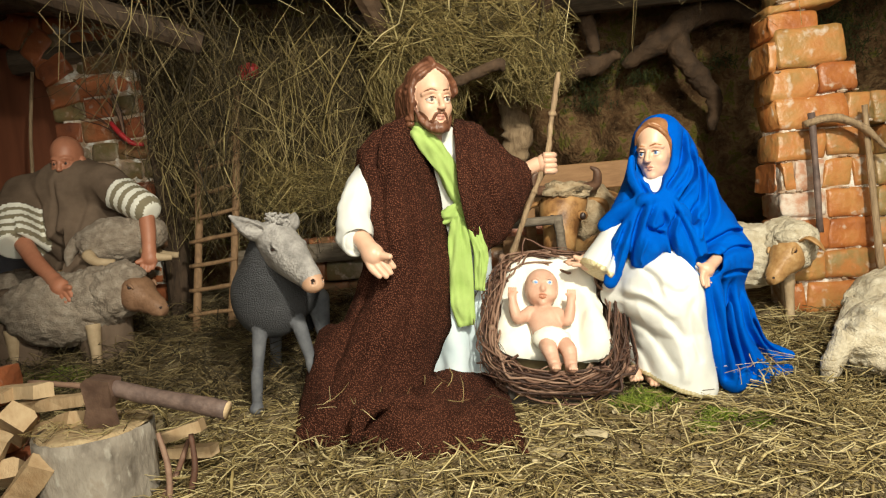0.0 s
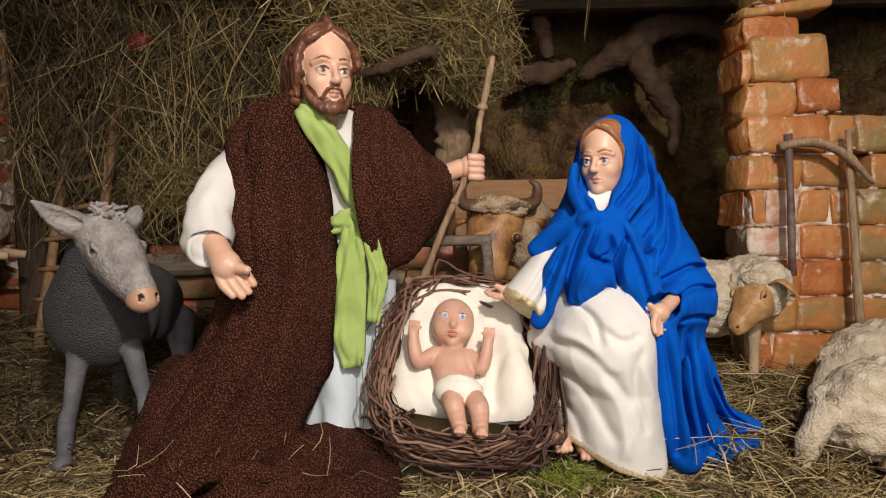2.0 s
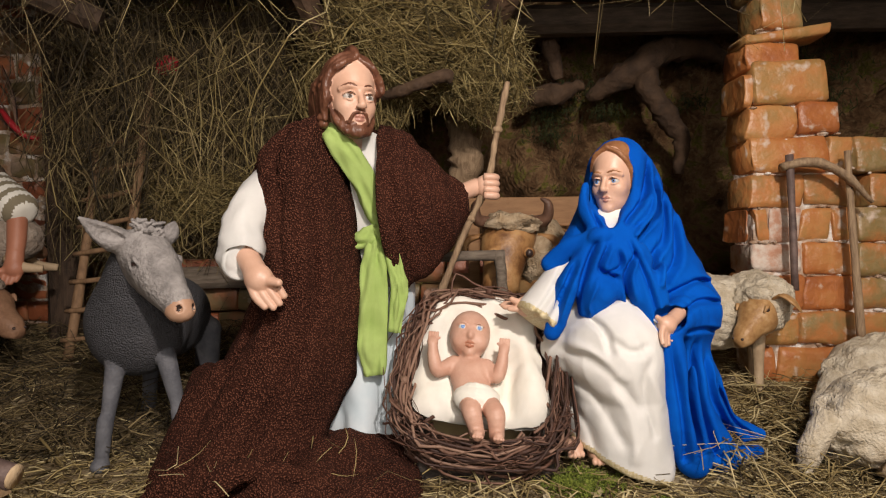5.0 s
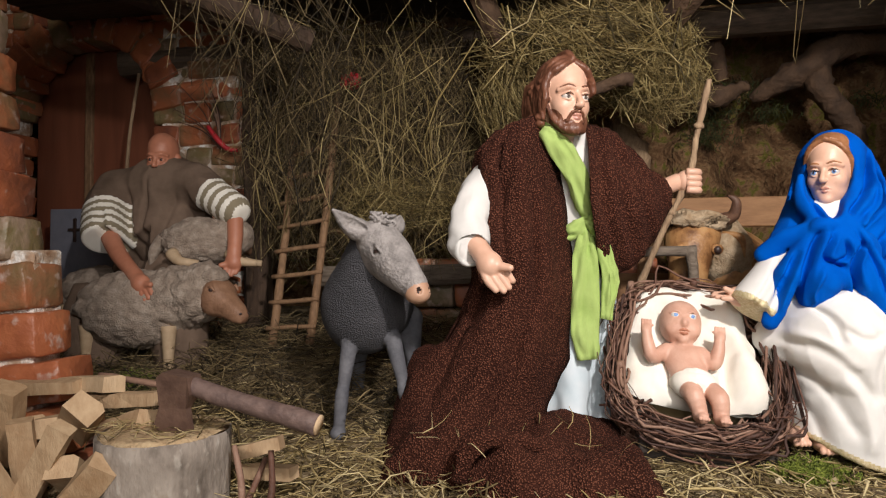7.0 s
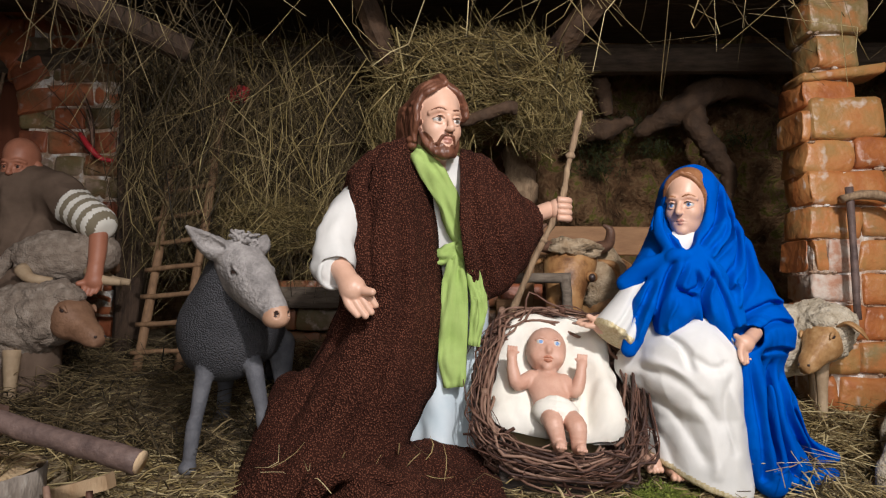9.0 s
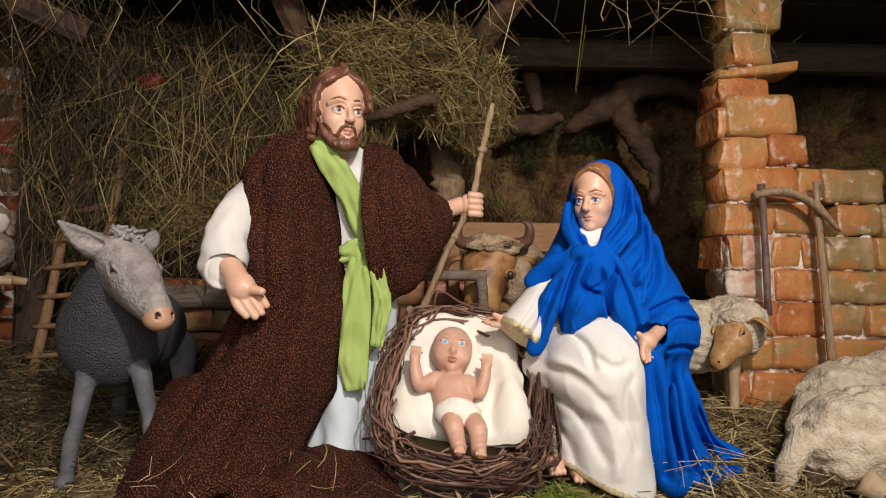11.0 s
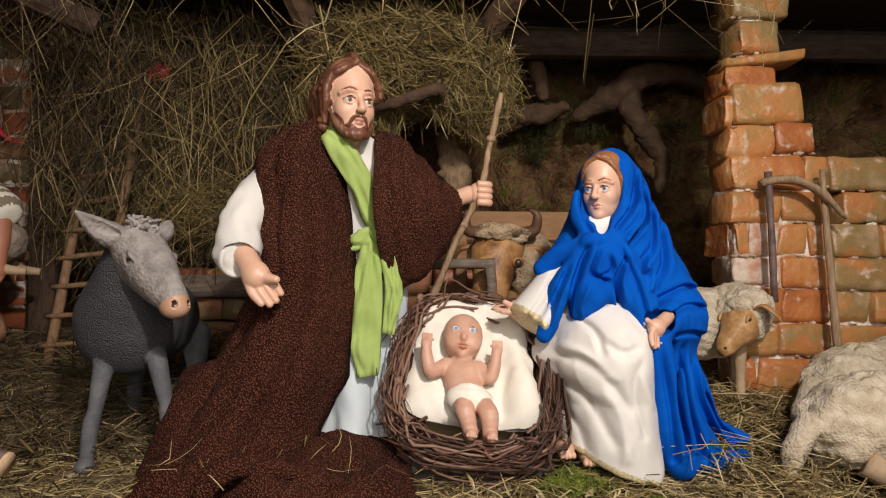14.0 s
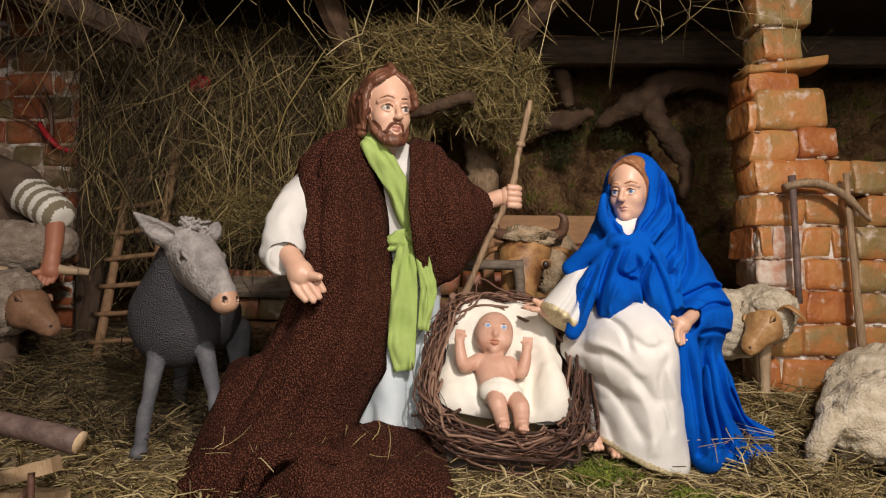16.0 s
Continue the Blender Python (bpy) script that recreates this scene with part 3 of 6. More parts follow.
rock_sheet("wall_back", (-2.2, 1.78, -0.1), (4.4, 0, 0), (0, -0.06, 1.5), 240, 90, 0.13, ROCK, "dark earthen back wall with patches of moss", "wall")


def plain_wall(name, x0, x1, y0, y1, z0, z1, mat, label, category="wall"):
    bm = bmesh.new()
    box(bm, x0, x1, y0, y1, z0, z1)
    return tagged(link_mesh(name, bm, mat, smooth=False), label, category, kind="structure")


# paint of the unseen south wall and ceiling, kept pale to bounce light back
ROOMWALL = material("pale_bounce_paint", [(0.3, (0.52, 0.48, 0.42)), (0.7, (0.62, 0.58, 0.52))], 4, 0.9, 0.2)
plain_wall("wall_west", -2.26, -2.2, -1.6, 1.85, -0.2, 2.2, DARKWOOD, "dark side wall of the display")
plain_wall("wall_east", 2.2, 2.26, -1.6, 1.85, -0.2, 2.2, DARKWOOD, "dark side wall of the display")
plain_wall("wall_south", -2.26, 2.26, -1.66, -1.6, -0.2, 2.2, ROOMWALL, "plain unseen wall of the viewing room, pale to bounce light")
plain_wall("ceiling", -2.26, 2.26, -1.66, 1.85, 2.2, 2.26, ROOMWALL, "plain unseen ceiling of the viewing room, pale to bounce light", "ceiling")

# roof of the hut, boards that run across
roof = thing("roof", (0, 1.4, 0.9), "dark plank roof of the hut seen from below", "roof", kind="structure")
for k in range(7):
    y0 = 1.02 + 0.105 * k
    tilt = pose(0, y0, 0.80 + 0.016 * k, 7, random.uniform(-0.4, 0.4), 0)
    plank("roof_board", -1.25, 1.5, 0.0, 0.099, 0, 0.014, DARKWOOD, roof, tilt)


def beam(name, a, b, w, h, mat, parent, label=""):
    a, b = Vector(a), Vector(b)
    d = b - a
    m = Matrix.Translation(a) @ d.to_track_quat("X", "Z").to_matrix().to_4x4()
    bm = bmesh.new()
    n = 8
    rings = []
    for i in range(n + 1):
        x = d.length * i / n
        ring = []
        for k in range(8):
            t = 2 * math.pi * k / 8 + math.pi / 8
            sx = max(-0.82, min(0.82, math.cos(t) * 1.1))
            sz = max(-0.82, min(0.82, math.sin(t) * 1.1))
            p = V(x, sx * w / 1.64, sz * h / 1.64)
            p += V(0, noise.noise(p * 14 + a), noise.noise(p * 14 - a)) * 0.12 * min(w, h)
            ring.append(m @ p)
        rings.append(ring)
    loft(bm, rings)
    return part(name, bm, mat, parent, label, smooth=False)


frame_thing = thing("hut_frame", (0, 1.4, 0.1), "dark timber frame of the hut with posts and braces", "timber frame", kind="structure")
beam("beam", (-1.1, 1.02, 0.775), (1.5, 1.02, 0.785), 0.05, 0.035, DARKWOOD, frame_thing)
beam("beam", (-1.1, 1.50, 0.760), (1.5, 1.50, 0.765), 0.055, 0.06, DARKWOOD, frame_thing)
beam("brace", (-0.165, 1.22, 0.785), (-0.088, 1.34, 0.62), 0.04, 0.04, ROOT, frame_thing)
beam("brace", (0.295, 1.16, 0.785), (0.165, 1.34, 0.655), 0.045, 0.04, ROOT, frame_thing)
beam("post", (-0.70, 1.46, 0.02), (-0.715, 1.46, 0.80), 0.07, 0.06, POSTWOOD, frame_thing)
beam("post", (-0.02, 1.56, 0.02), (-0.03, 1.56, 0.78), 0.05, 0.05, POSTWOOD, frame_thing)
beam("rafter", (-0.98, 1.18, 0.83), (-0.60, 1.42, 0.775), 0.05, 0.05, POSTWOOD, frame_thing)
beam("rafter", (-0.86, 0.98, 0.80), (-0.46, 1.18, 0.655), 0.045, 0.04, POSTWOOD, frame_thing)
beam("rail", (-0.55, 1.42, 0.215), (0.02, 1.42, 0.222), 0.04, 0.045, OLDWOOD, frame_thing)
beam("rail", (-0.55, 1.44, 0.318), (0.02, 1.44, 0.322), 0.02, 0.012, LADDERWOOD, frame_thing)


# ---------------------------------------------------------------- brick masonry
def brick_mesh(dx, dy, dz, seed):
    """A rounded, lumpy moulded brick about its centre; few faces."""
    rnd = random.Random(seed)
    off = V(rnd.uniform(0, 50), rnd.uniform(0, 50), rnd.uniform(0, 50))
    lean = rnd.uniform(-0.05, 0.05)
    bm = bmesh.new()
    rings = []
    for t, s in ((-1, 0.74), (-0.96, 0.92), (-0.8, 0.99), (-0.3, 1.0), (0.25, 1.0), (0.8, 0.99), (0.96, 0.92), (1, 0.74)):
        ring = []
        for a, b in ((-1, -0.6), (-0.96, -0.9), (-0.8, -1), (0.6, -1), (0.97, -0.9), (1, 0.0), (0.97, 0.9), (0.6, 1), (-0.8, 1), (-0.96, 0.92), (-1, 0.6), (-1.0, 0.0)):
            p = V(t * dx / 2 + lean * b * dz, a * (0.8 + 0.2 * s) * dy / 2, b * (0.62 + 0.38 * s) * dz / 2)
            ring.append(p + V(noise.noise(p * 45 + off), 1.3 * noise.noise(p * 45 - off), noise.noise(p * 38 + off * 2)) * 0.0042)
        rings.append(ring)
    loft(bm, rings)
    bmesh.ops.recalc_face_normals(bm, faces=bm.faces[:])
    me = bpy.data.meshes.new("brick")
    bm.to_mesh(me)
    bm.free()
    me.polygons.foreach_set("use_smooth", [True] * len(me.polygons))
    return me


def lay(wall, frame_m, x0, x1, z0, z1, depth, mat, seed, proud=0.0, roll=0.0):
    me = brick_mesh(x1 - x0, depth, z1 - z0, seed)
    me.materials.append(mat)
    ob = new("brick", me)
    ob.parent = wall
    ob.matrix_parent_inverse = Matrix.Translation(-wall.location)
    ob.matrix_basis = frame_m @ pose((x0 + x1) / 2, -proud, (z0 + z1) / 2, 0, roll, 0)
    return ob


# pillar and low wall on the right: rows from the top, in metres along the wall and up
wall_r = thing("wall_right", (0.7, 1.17, 0.05), "ruined pillar and low wall of moulded orange bricks", "brick wall", kind="structure")
FR = pose(0, 1.21, 0)
PILLAR = [
    (0.604, 0.712, 0.684, 0.752, 0), (0.596, 0.692, 0.622, 0.680, 1), (0.574, 0.690, 0.552, 0.603, 4),
    (0.570, 0.614, 0.495, 0.550, 0), (0.600, 0.731, 0.500, 0.570, -1), (0.575, 0.684, 0.443, 0.499, 1), (0.686, 0.751, 0.452, 0.505, 2),
    (0.580, 0.732, 0.388, 0.447, 0), (0.733, 0.772, 0.395, 0.446, 0), (0.577, 0.692, 0.332, 0.386, 0), (0.695, 0.775, 0.334, 0.384, 1),
    (0.572, 0.604, 0.277, 0.331, 0), (0.606, 0.636, 0.277, 0.331, 0), (0.638, 0.685, 0.277, 0.331, 9), (0.688, 0.737, 0.277, 0.331, 0), (0.739, 0.772, 0.277, 0.331, 0),
    (0.580, 0.690, 0.228, 0.272, 9), (0.692, 0.772, 0.222, 0.274, 0),
    (0.58, 0.62, 0.165, 0.222, 0), (0.622, 0.69, 0.165, 0.222, 0), (0.692, 0.772, 0.165, 0.219, 0),
    (0.58, 0.68, 0.108, 0.162, 0), (0.682, 0.772, 0.110, 0.163, 0), (0.59, 0.644, 0.05, 0.106, 0), (0.648, 0.752, 0.042, 0.106, 0),
    (0.776, 0.878, 0.388, 0.446, 0), (0.800, 0.872, 0.332, 0.386, 0), (0.876, 0.96, 0.330, 0.386, 0), (0.776, 0.86, 0.275, 0.331, 0), (0.863, 0.97, 0.276, 0.331, 0),
    (0.776, 0.89, 0.220, 0.272, 0), (0.893, 1.0, 0.220, 0.273, 0), (0.776, 0.84, 0.165, 0.218, 0), (0.843, 0.96, 0.165, 0.218, 0),
    (0.776, 0.87, 0.110, 0.162, 0), (0.873, 0.98, 0.110, 0.162, 0), (0.756, 0.85, 0.05, 0.107, 0), (0.853, 0.96, 0.05, 0.107, 0),
]
for k, (x0, x1, z0, z1, r) in enumerate(PILLAR):
    x0 += 0.030 if x0 < 0.598 else (0.012 if x0 < 0.612 else 0)
    lay(wall_r, FR, x0, x1, z0, z1, 0.085, BRICK_LIMED if r == 9 else BRICK, k, random.uniform(-0.004, 0.006), 0 if r == 9 else r)
lay(wall_r, FR, 0.602, 0.738, 0.605, 0.622, 0.07, BRICK, 77, 0.01, -7)
for k in range(3):  # the wall goes on, broken lower, past the view
    for j in range(5):
        lay(wall_r, FR, 0.97 + 0.12 * k + 0.03 * (j % 2), 1.085 + 0.12 * k + 0.03 * (j % 2), 0.05 + 0.056 * j, 0.103 + 0.056 * j, 0.085, BRICK, 100 + 5 * k + j)
bm = bmesh.new()
box(bm, 0.616, 0.766, 1.176, 1.245, 0.02, 0.44, 0, 0.004, 0.003)
box(bm, 0.622, 0.722, 1.178, 1.245, 0.43, 0.56, 0, 0.004, 0.003)
box(bm, 0.63, 0.68, 1.184, 1.24, 0.55, 0.72, 0, 0.004, 0.003)
box(bm, 0.77, 1.30, 1.176, 1.245, 0.02, 0.31, 0, 0.004, 0.003)
for v in bm.verts:
    v.co += V(noise.noise(v.co * 40), noise.noise(v.co * 40 + V(5, 0, 0)), noise.noise(v.co * 40 + V(9, 0, 0))) * 0.004
rnd = random.Random(31)
for x0, x1, z0, z1, r in PILLAR:
    for k in range(2):
        c = V(rnd.uniform(max(x0, 0.615), x1), 1.172 + rnd.uniform(-0.001, 0.003), z0 - 0.001)
        blob(bm, c, (rnd.uniform(0.002, 0.009), 0.006, rnd.uniform(0.0014, 0.0034)), 0, wob=0.4, freq=150, seg=10, rows=7)
part("mortar", bm, MORTAR, wall_r, "pale crumbling mortar", smooth=False)


# left side wall of the stage, that ends in a ragged jamb, and the far jamb and arch behind it
wall_l = thing("wall_left", (-0.65, 0.6, 0.0), "rough wall of large weathered red bricks", "brick wall", kind="structure")
FL = pose(-1.25, 0.755, 0, 0, 0, 7.7)
rnd = random.Random(3)
z = -0.06
course = 0
while z < 0.82:
    h = rnd.uniform(0.054, 0.066)
    end = lerp_list([0.645, 0.62, 0.585, 0.555, 0.525, 0.51, 0.50, 0.49, 0.475, 0.46, 0.45], (z + 0.06) / 0.80) + rnd.uniform(-0.008, 0.01)
    x = end
    slope = -9 if z < 0.22 else -2
    while x > 0.10:
        w = rnd.uniform(0.065, 0.12)
        lay(wall_l, FL, x - w, x - 0.003, z, z + h - 0.003, 0.075, BRICK_OLD, 300 + course, rnd.uniform(-0.003, 0.007), slope * rnd.uniform(0.4, 1.2))
        x -= w
        course += 1
    z += h
bm = bmesh.new()
box(bm, 0.05, 0.435, -0.031, 0.03, -0.1, 0.82, 0, 0.003, 0.002, FL)
box(bm, 0.43, 0.56, -0.029, 0.03, -0.1, 0.26, 0, 0.003, 0.002, FL)
part("mortar", bm, MORTAR, wall_l, "pale crumbling mortar", smooth=False)

wall_a = thing("wall_arch", (-0.9, 1.5, 0.0), "sooty brick wall with a round-arched doorway", "brick wall", kind="structure")
FA = pose(0, 1.52, 0)
rnd = random.Random(9)
z = 0.02
course = 0
AX, AR, AZ = -1.20, 0.200, 0.625
while z < 0.98:
    h = rnd.uniform(0.046, 0.058)
    for lo, hi in ((-1.75, None), (None, -0.735)):
        zm = z + h / 2
        gap = AR if zm < AZ else (math.sqrt(max(0.0, AR ** 2 - (zm - AZ) ** 2)) if zm < AZ + AR else 0.0)
        a, b = (lo, AX - gap) if hi is None else (AX + gap, hi)
        x = a
        while x < b - 0.02:
            w = min(rnd.uniform(0.055, 0.11), b - x)
            if w > 0.02:
                lay(wall_a, FA, x + 0.002, x + w - 0.002, z, z + h - 0.004, 0.08, BRICK_OLD, 600 + course, rnd.uniform(-0.004, 0.008), rnd.uniform(-2, 2))
            x += w
            course += 1
    z += h
for k in range(11):  # ring of bricks round the doorway's head
    a = math.pi * (k + 0.5) / 11
    me = brick_mesh(0.053, 0.085, 0.085, 950 + k)
    me.materials.append(BRICK_OLD)
    ob = new("brick", me)
    ob.parent = wall_a
    ob.matrix_parent_inverse = Matrix.Translation(-wall_a.location)
    ob.matrix_basis = pose(AX + (AR + 0.04) * math.cos(a), 1.512, AZ + (AR + 0.04) * math.sin(a), 0, 90 - math.degrees(a), 0)
bm = bmesh.new()
box(bm, -1.75, AX - AR - 0.02, 1.484, 1.55, 0, 0.98, 0, 0.003)
box(bm, AX + AR + 0.02, -0.74, 1.484, 1.55, 0, 0.98, 0, 0.003)
box(bm, AX - AR - 0.02, AX + AR + 0.02, 1.49, 1.55, AZ + AR + 0.012, 0.98, 0, 0.003)
part("mortar", bm, MORTAR, wall_a, "pale crumbling mortar", smooth=False)

door = thing("panel_door", (-1.2, 1.62, 0.05), "dark varnished brown door panel in the archway", "door")
plank("panel", -1.42, -0.98, 1.572, 1.585, 0.06, 0.90, BOARD, door)
plank("pale_strip", -1.262, -1.242, 1.560, 1.573, 0.06, 0.90, LADDERWOOD, door, pose(0, 0, 0), label="paler upright strip")
bench = thing("low_board", (-1.05, 1.47, 0.3), "blue-grey board with dark scribbled marks leaning behind the shepherd", "board")
plank("panel", -1.27, -0.86, 1.455, 1.465, 0.10, 0.385, SLATE, bench)
for dx in (0.02, 0.09, 0.16, 0.23):
    plank("mark", -1.22 + dx, -1.212 + dx, 1.452, 1.456, 0.30, 0.36, INK, bench, bevel=0)
    plank("mark", -1.235 + dx, -1.19 + dx, 1.452, 1.456, 0.328, 0.335, INK, bench, bevel=0)
bm = bmesh.new()
tube(bm, [(-1.055, 1.452, 0.40), (-1.048, 1.456, 0.56), (-1.028, 1.462, 0.72)], [0.005, 0.0045, 0.004], 6)
tagged(link_mesh("leaning_stick", bm, STICK), "thin pale stick leaning in the doorway", "stick")
twigs = thing("hanging_brush", (-0.83, 1.45, 0.6), "bunch of thin dark twigs tied with red yarn", "twigs")
for k in range(9):
    bm = bmesh.new()
    a = V(-0.80, 1.452, 0.52)
    b = a + V(random.uniform(-0.14, 0.0), random.uniform(-0.02, 0.0), random.uniform(0.05, 0.2))
    tube(bm, [a, a.lerp(b, 0.5) + V(0.01, 0, 0.01), b], [0.002, 0.0015, 0.001], 5)
    part("twig", bm, BARK, twigs)
bm = bmesh.new()
tube(bm, [(-0.83, 1.445, 0.575), (-0.805, 1.44, 0.545), (-0.78, 1.445, 0.52), (-0.755, 1.45, 0.515)], [0.005, 0.007, 0.006, 0.004], 7)
part("yarn", bm, RED, twigs, "red yarn")


# ---------------------------------------------------------------- standing doll
def ring_pts(cx, cy, z, rx, ry, n=64, folds=0, amp=0.0, phase=0.0, ww=3.0):
    out = []
    for i in range(n):
        a = 2 * math.pi * i / n
        w = amp * (math.sin(folds * a + phase + 0.9 * math.sin(2 * a + z * 9)) + 0.6 * noise.noise(V(math.cos(a) * ww, math.sin(a) * ww, z * 7 + phase)))
        out.append(V(cx + (rx + w) * math.cos(a), cy + (ry + w) * math.sin(a), z))
    return out


def body_loft(bm, keys, mi, n=64, rows=30, folds=0, phase=0.0, cap=True):
    """keys: (z, x left, x right, y front, y back, fold depth), from top to bottom."""
    rings = []
    for j in range(rows + 1):
        s = j / rows
        k = [lerp_list([q[i] for q in keys], s) for i in range(6)]
        rings.append(ring_pts((k[1] + k[2]) / 2, (k[3] + k[4]) / 2, k[0], (k[2] - k[1]) / 2, (k[4] - k[3]) / 2, n, folds, k[5], phase))
    loft(bm, rings, mi, cap)


def ribbon(bm, centre, half, normal, thick, mi, n=24, ripple=0.0, seed=0):
    """A soft band of cloth: centre line, half widths and facing."""
    cs = spline(centre, n)
    nrm = Vector(normal).normalized()
    rings = []
    for i, c in enumerate(cs):
        d = (cs[min(i + 1, n)] - cs[max(i - 1, 0)]).normalized()
        s = d.cross(nrm).normalized()
        h = lerp_list(half, i / n)
        ring = []
        m = 12
        for k in range(m + 1):
            u = -1 + 2 * k / m
            lift = thick * (1 - u * u * 0.7) + ripple * noise.noise(V(u * 2.2, i * 0.25, seed)) * 1.5
            ring.append(c + s * u * h + nrm * lift)
        for k in range(m, -1, -1):
            u = -1 + 2 * k / m
            ring.append(c + s * u * h - nrm * thick * 0.6)
        rings.append(ring)
    loft(bm, rings, mi)


# materials by slot: 0 fleece, 1 skin, 2 white, 3 green, 4 hair, 5 ink, 6 lips, 7 pale lining, 8 iris
def creases(bm, knot, amp, mats, around=4.5, along=9.0, seed=0.0):
    """Crisp folds that radiate from a gathered point."""
    knot = Vector(knot)
    bm.normal_update()
    todo = {v for f in bm.faces if f.material_index in mats for v in f.verts}
    moves = []
    for v in todo:
        r = v.co - knot
        d = math.hypot(r.x, r.z)
        ang = math.atan2(r.x, -r.z)
        p = V(ang * around + seed, d * along, r.y * 7 + seed)
        k = 1 - 2.6 * abs(noise.noise(p)) + 0.5 * (1 - 2.6 * abs(noise.noise(p * 2.1)))
        moves.append((v, v.normal * amp * k * min(1.0, d / 0.03)))
    for v, m in moves:
        v.co += m


DM = [FLEECE, SKIN, WHITE, GREEN, HAIR, INK, LIPS, PALE, EYEGREY, EYEWHITE]
bm = bmesh.new()
# tunic
body_loft(bm, [(0.424, -0.025, 0.022, 0.945, 1.0, 0), (0.405, -0.070, 0.038, 0.952, 1.04, 0.001), (0.35, -0.085, 0.066, 0.965, 1.06, 0.002), (0.28, -0.07, 0.062, 0.975, 1.07, 0.003), (0.20, -0.07, 0.066, 0.97, 1.08, 0.004)], 2, folds=9)
body_loft(bm, [(0.22, -0.07, 0.064, 0.97, 1.08, 0.003), (0.15, -0.075, 0.068, 0.962, 1.08, 0.005), (0.09, -0.07, 0.066, 0.952, 1.08, 0.006), (0.035, -0.055, 0.058, 0.938, 1.08, 0.007), (0.012, -0.05, 0.052, 0.934, 1.08, 0.007)], 7, folds=7)


def cloak_section(z, ins, out, yi, yf, yb, n=64):
    """Open arc from the front inner edge round the outside to the back."""
    pts = []
    cx = 0.02
    for i in range(n + 1):
        s = i / n
        if s < 0.62:
            q = s / 0.62
            x = ins + (out - ins) * math.sin(q * math.pi / 2) ** 0.85
            y = yf + (0.45 * (yb - yf)) * (1 - math.cos(q * math.pi / 2)) ** 1.3 + (yi - yf) * max(0.0, 1 - q / 0.28) ** 2
        else:
            q = (s - 0.62) / 0.38
            x = out + (cx - out) * (1 - math.cos(q * math.pi / 2))
            y = yf + (yb - yf) * (0.45 + 0.55 * math.sin(q * math.pi / 2))
        f = 0.003 * math.sin(s * 23 + 0.8 * math.sin(z * 12) + 1.0) + 0.004 * noise.noise(V(s * 6, z * 8, 1.7))
        low = min(1.0, max(0.0, (0.40 - z) / 0.12))
        for s0, dep, wd in ((0.115, 0.016 * low, 0.018), (0.27, 0.009, 0.022), (0.42, 0.010, 0.02), (0.52, 0.008, 0.02)):
            f -= dep * math.exp(-((s - s0 - 0.025 * math.sin(z * 7 + s0 * 9)) / wd) ** 2)
        pts.append(V(x, y - f, z))
    return pts


def cloak(bm, keys, rows, mi, thick=0.006):
    """Sheet of thick cloth; keys: z, inner x, outer x, y front, y back from top to bottom."""
    front, back = [], []
    for j in range(rows + 1):
        s = j / rows
        k = [lerp_list([q[i] for q in keys], s) for i in range(6)]
        sec = cloak_section(*k)
        front.append(sec)
    rings = []
    for sec in front:
        cx = sum((p.x for p in sec)) / len(sec)
        cy = sum((p.y for p in sec)) / len(sec)
        inner = [p + (V(cx, cy, p.z) - p).normalized() * thick for p in sec]
        rings.append(sec + inner[::-1])
    loft(bm, rings, mi)


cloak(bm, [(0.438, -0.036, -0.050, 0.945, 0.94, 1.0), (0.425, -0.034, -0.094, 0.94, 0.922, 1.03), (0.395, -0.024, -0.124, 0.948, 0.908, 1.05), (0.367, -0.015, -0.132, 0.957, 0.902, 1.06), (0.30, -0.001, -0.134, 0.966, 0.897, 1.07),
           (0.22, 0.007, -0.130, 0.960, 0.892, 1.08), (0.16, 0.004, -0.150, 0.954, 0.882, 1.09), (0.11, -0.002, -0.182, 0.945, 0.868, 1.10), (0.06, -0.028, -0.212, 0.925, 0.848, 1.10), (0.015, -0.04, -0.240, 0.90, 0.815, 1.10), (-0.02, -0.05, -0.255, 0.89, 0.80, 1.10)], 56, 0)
# cloth thrown over the far arm
arm = []
for j in range(25):
    s = j / 24
    x = 0.026 + 0.118 * s
    top = lerp_list([0.438, 0.430, 0.404, 0.376, 0.353], s)
    bot = lerp_list([0.215, 0.224, 0.240, 0.272, 0.320], s)
    yf = lerp_list([0.938, 0.938, 0.952, 0.975, 1.005], s)
    yb = yf + lerp_list([0.12, 0.12, 0.10, 0.08, 0.05], s)
    ring = []
    for i in range(36):
        a = 2 * math.pi * i / 36
        w = 0.0035 * math.sin(j * 1.15 + 2 * math.sin(a)) + 0.003 * noise.noise(V(j * 0.3, a, 4))
        zc = math.sin(a)
        ring.append(V(x + 0.02 * (1 - s) * max(0, -zc), (yf + yb) / 2 + (yb - yf) / 2 * math.cos(a) * (1.0 if abs(zc) < 0.5 else 0.8) - w, (top + bot) / 2 + ((top - bot) / 2) * (abs(zc) ** 0.8) * (1 if zc > 0 else -1)))
    arm.append(ring)
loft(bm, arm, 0)
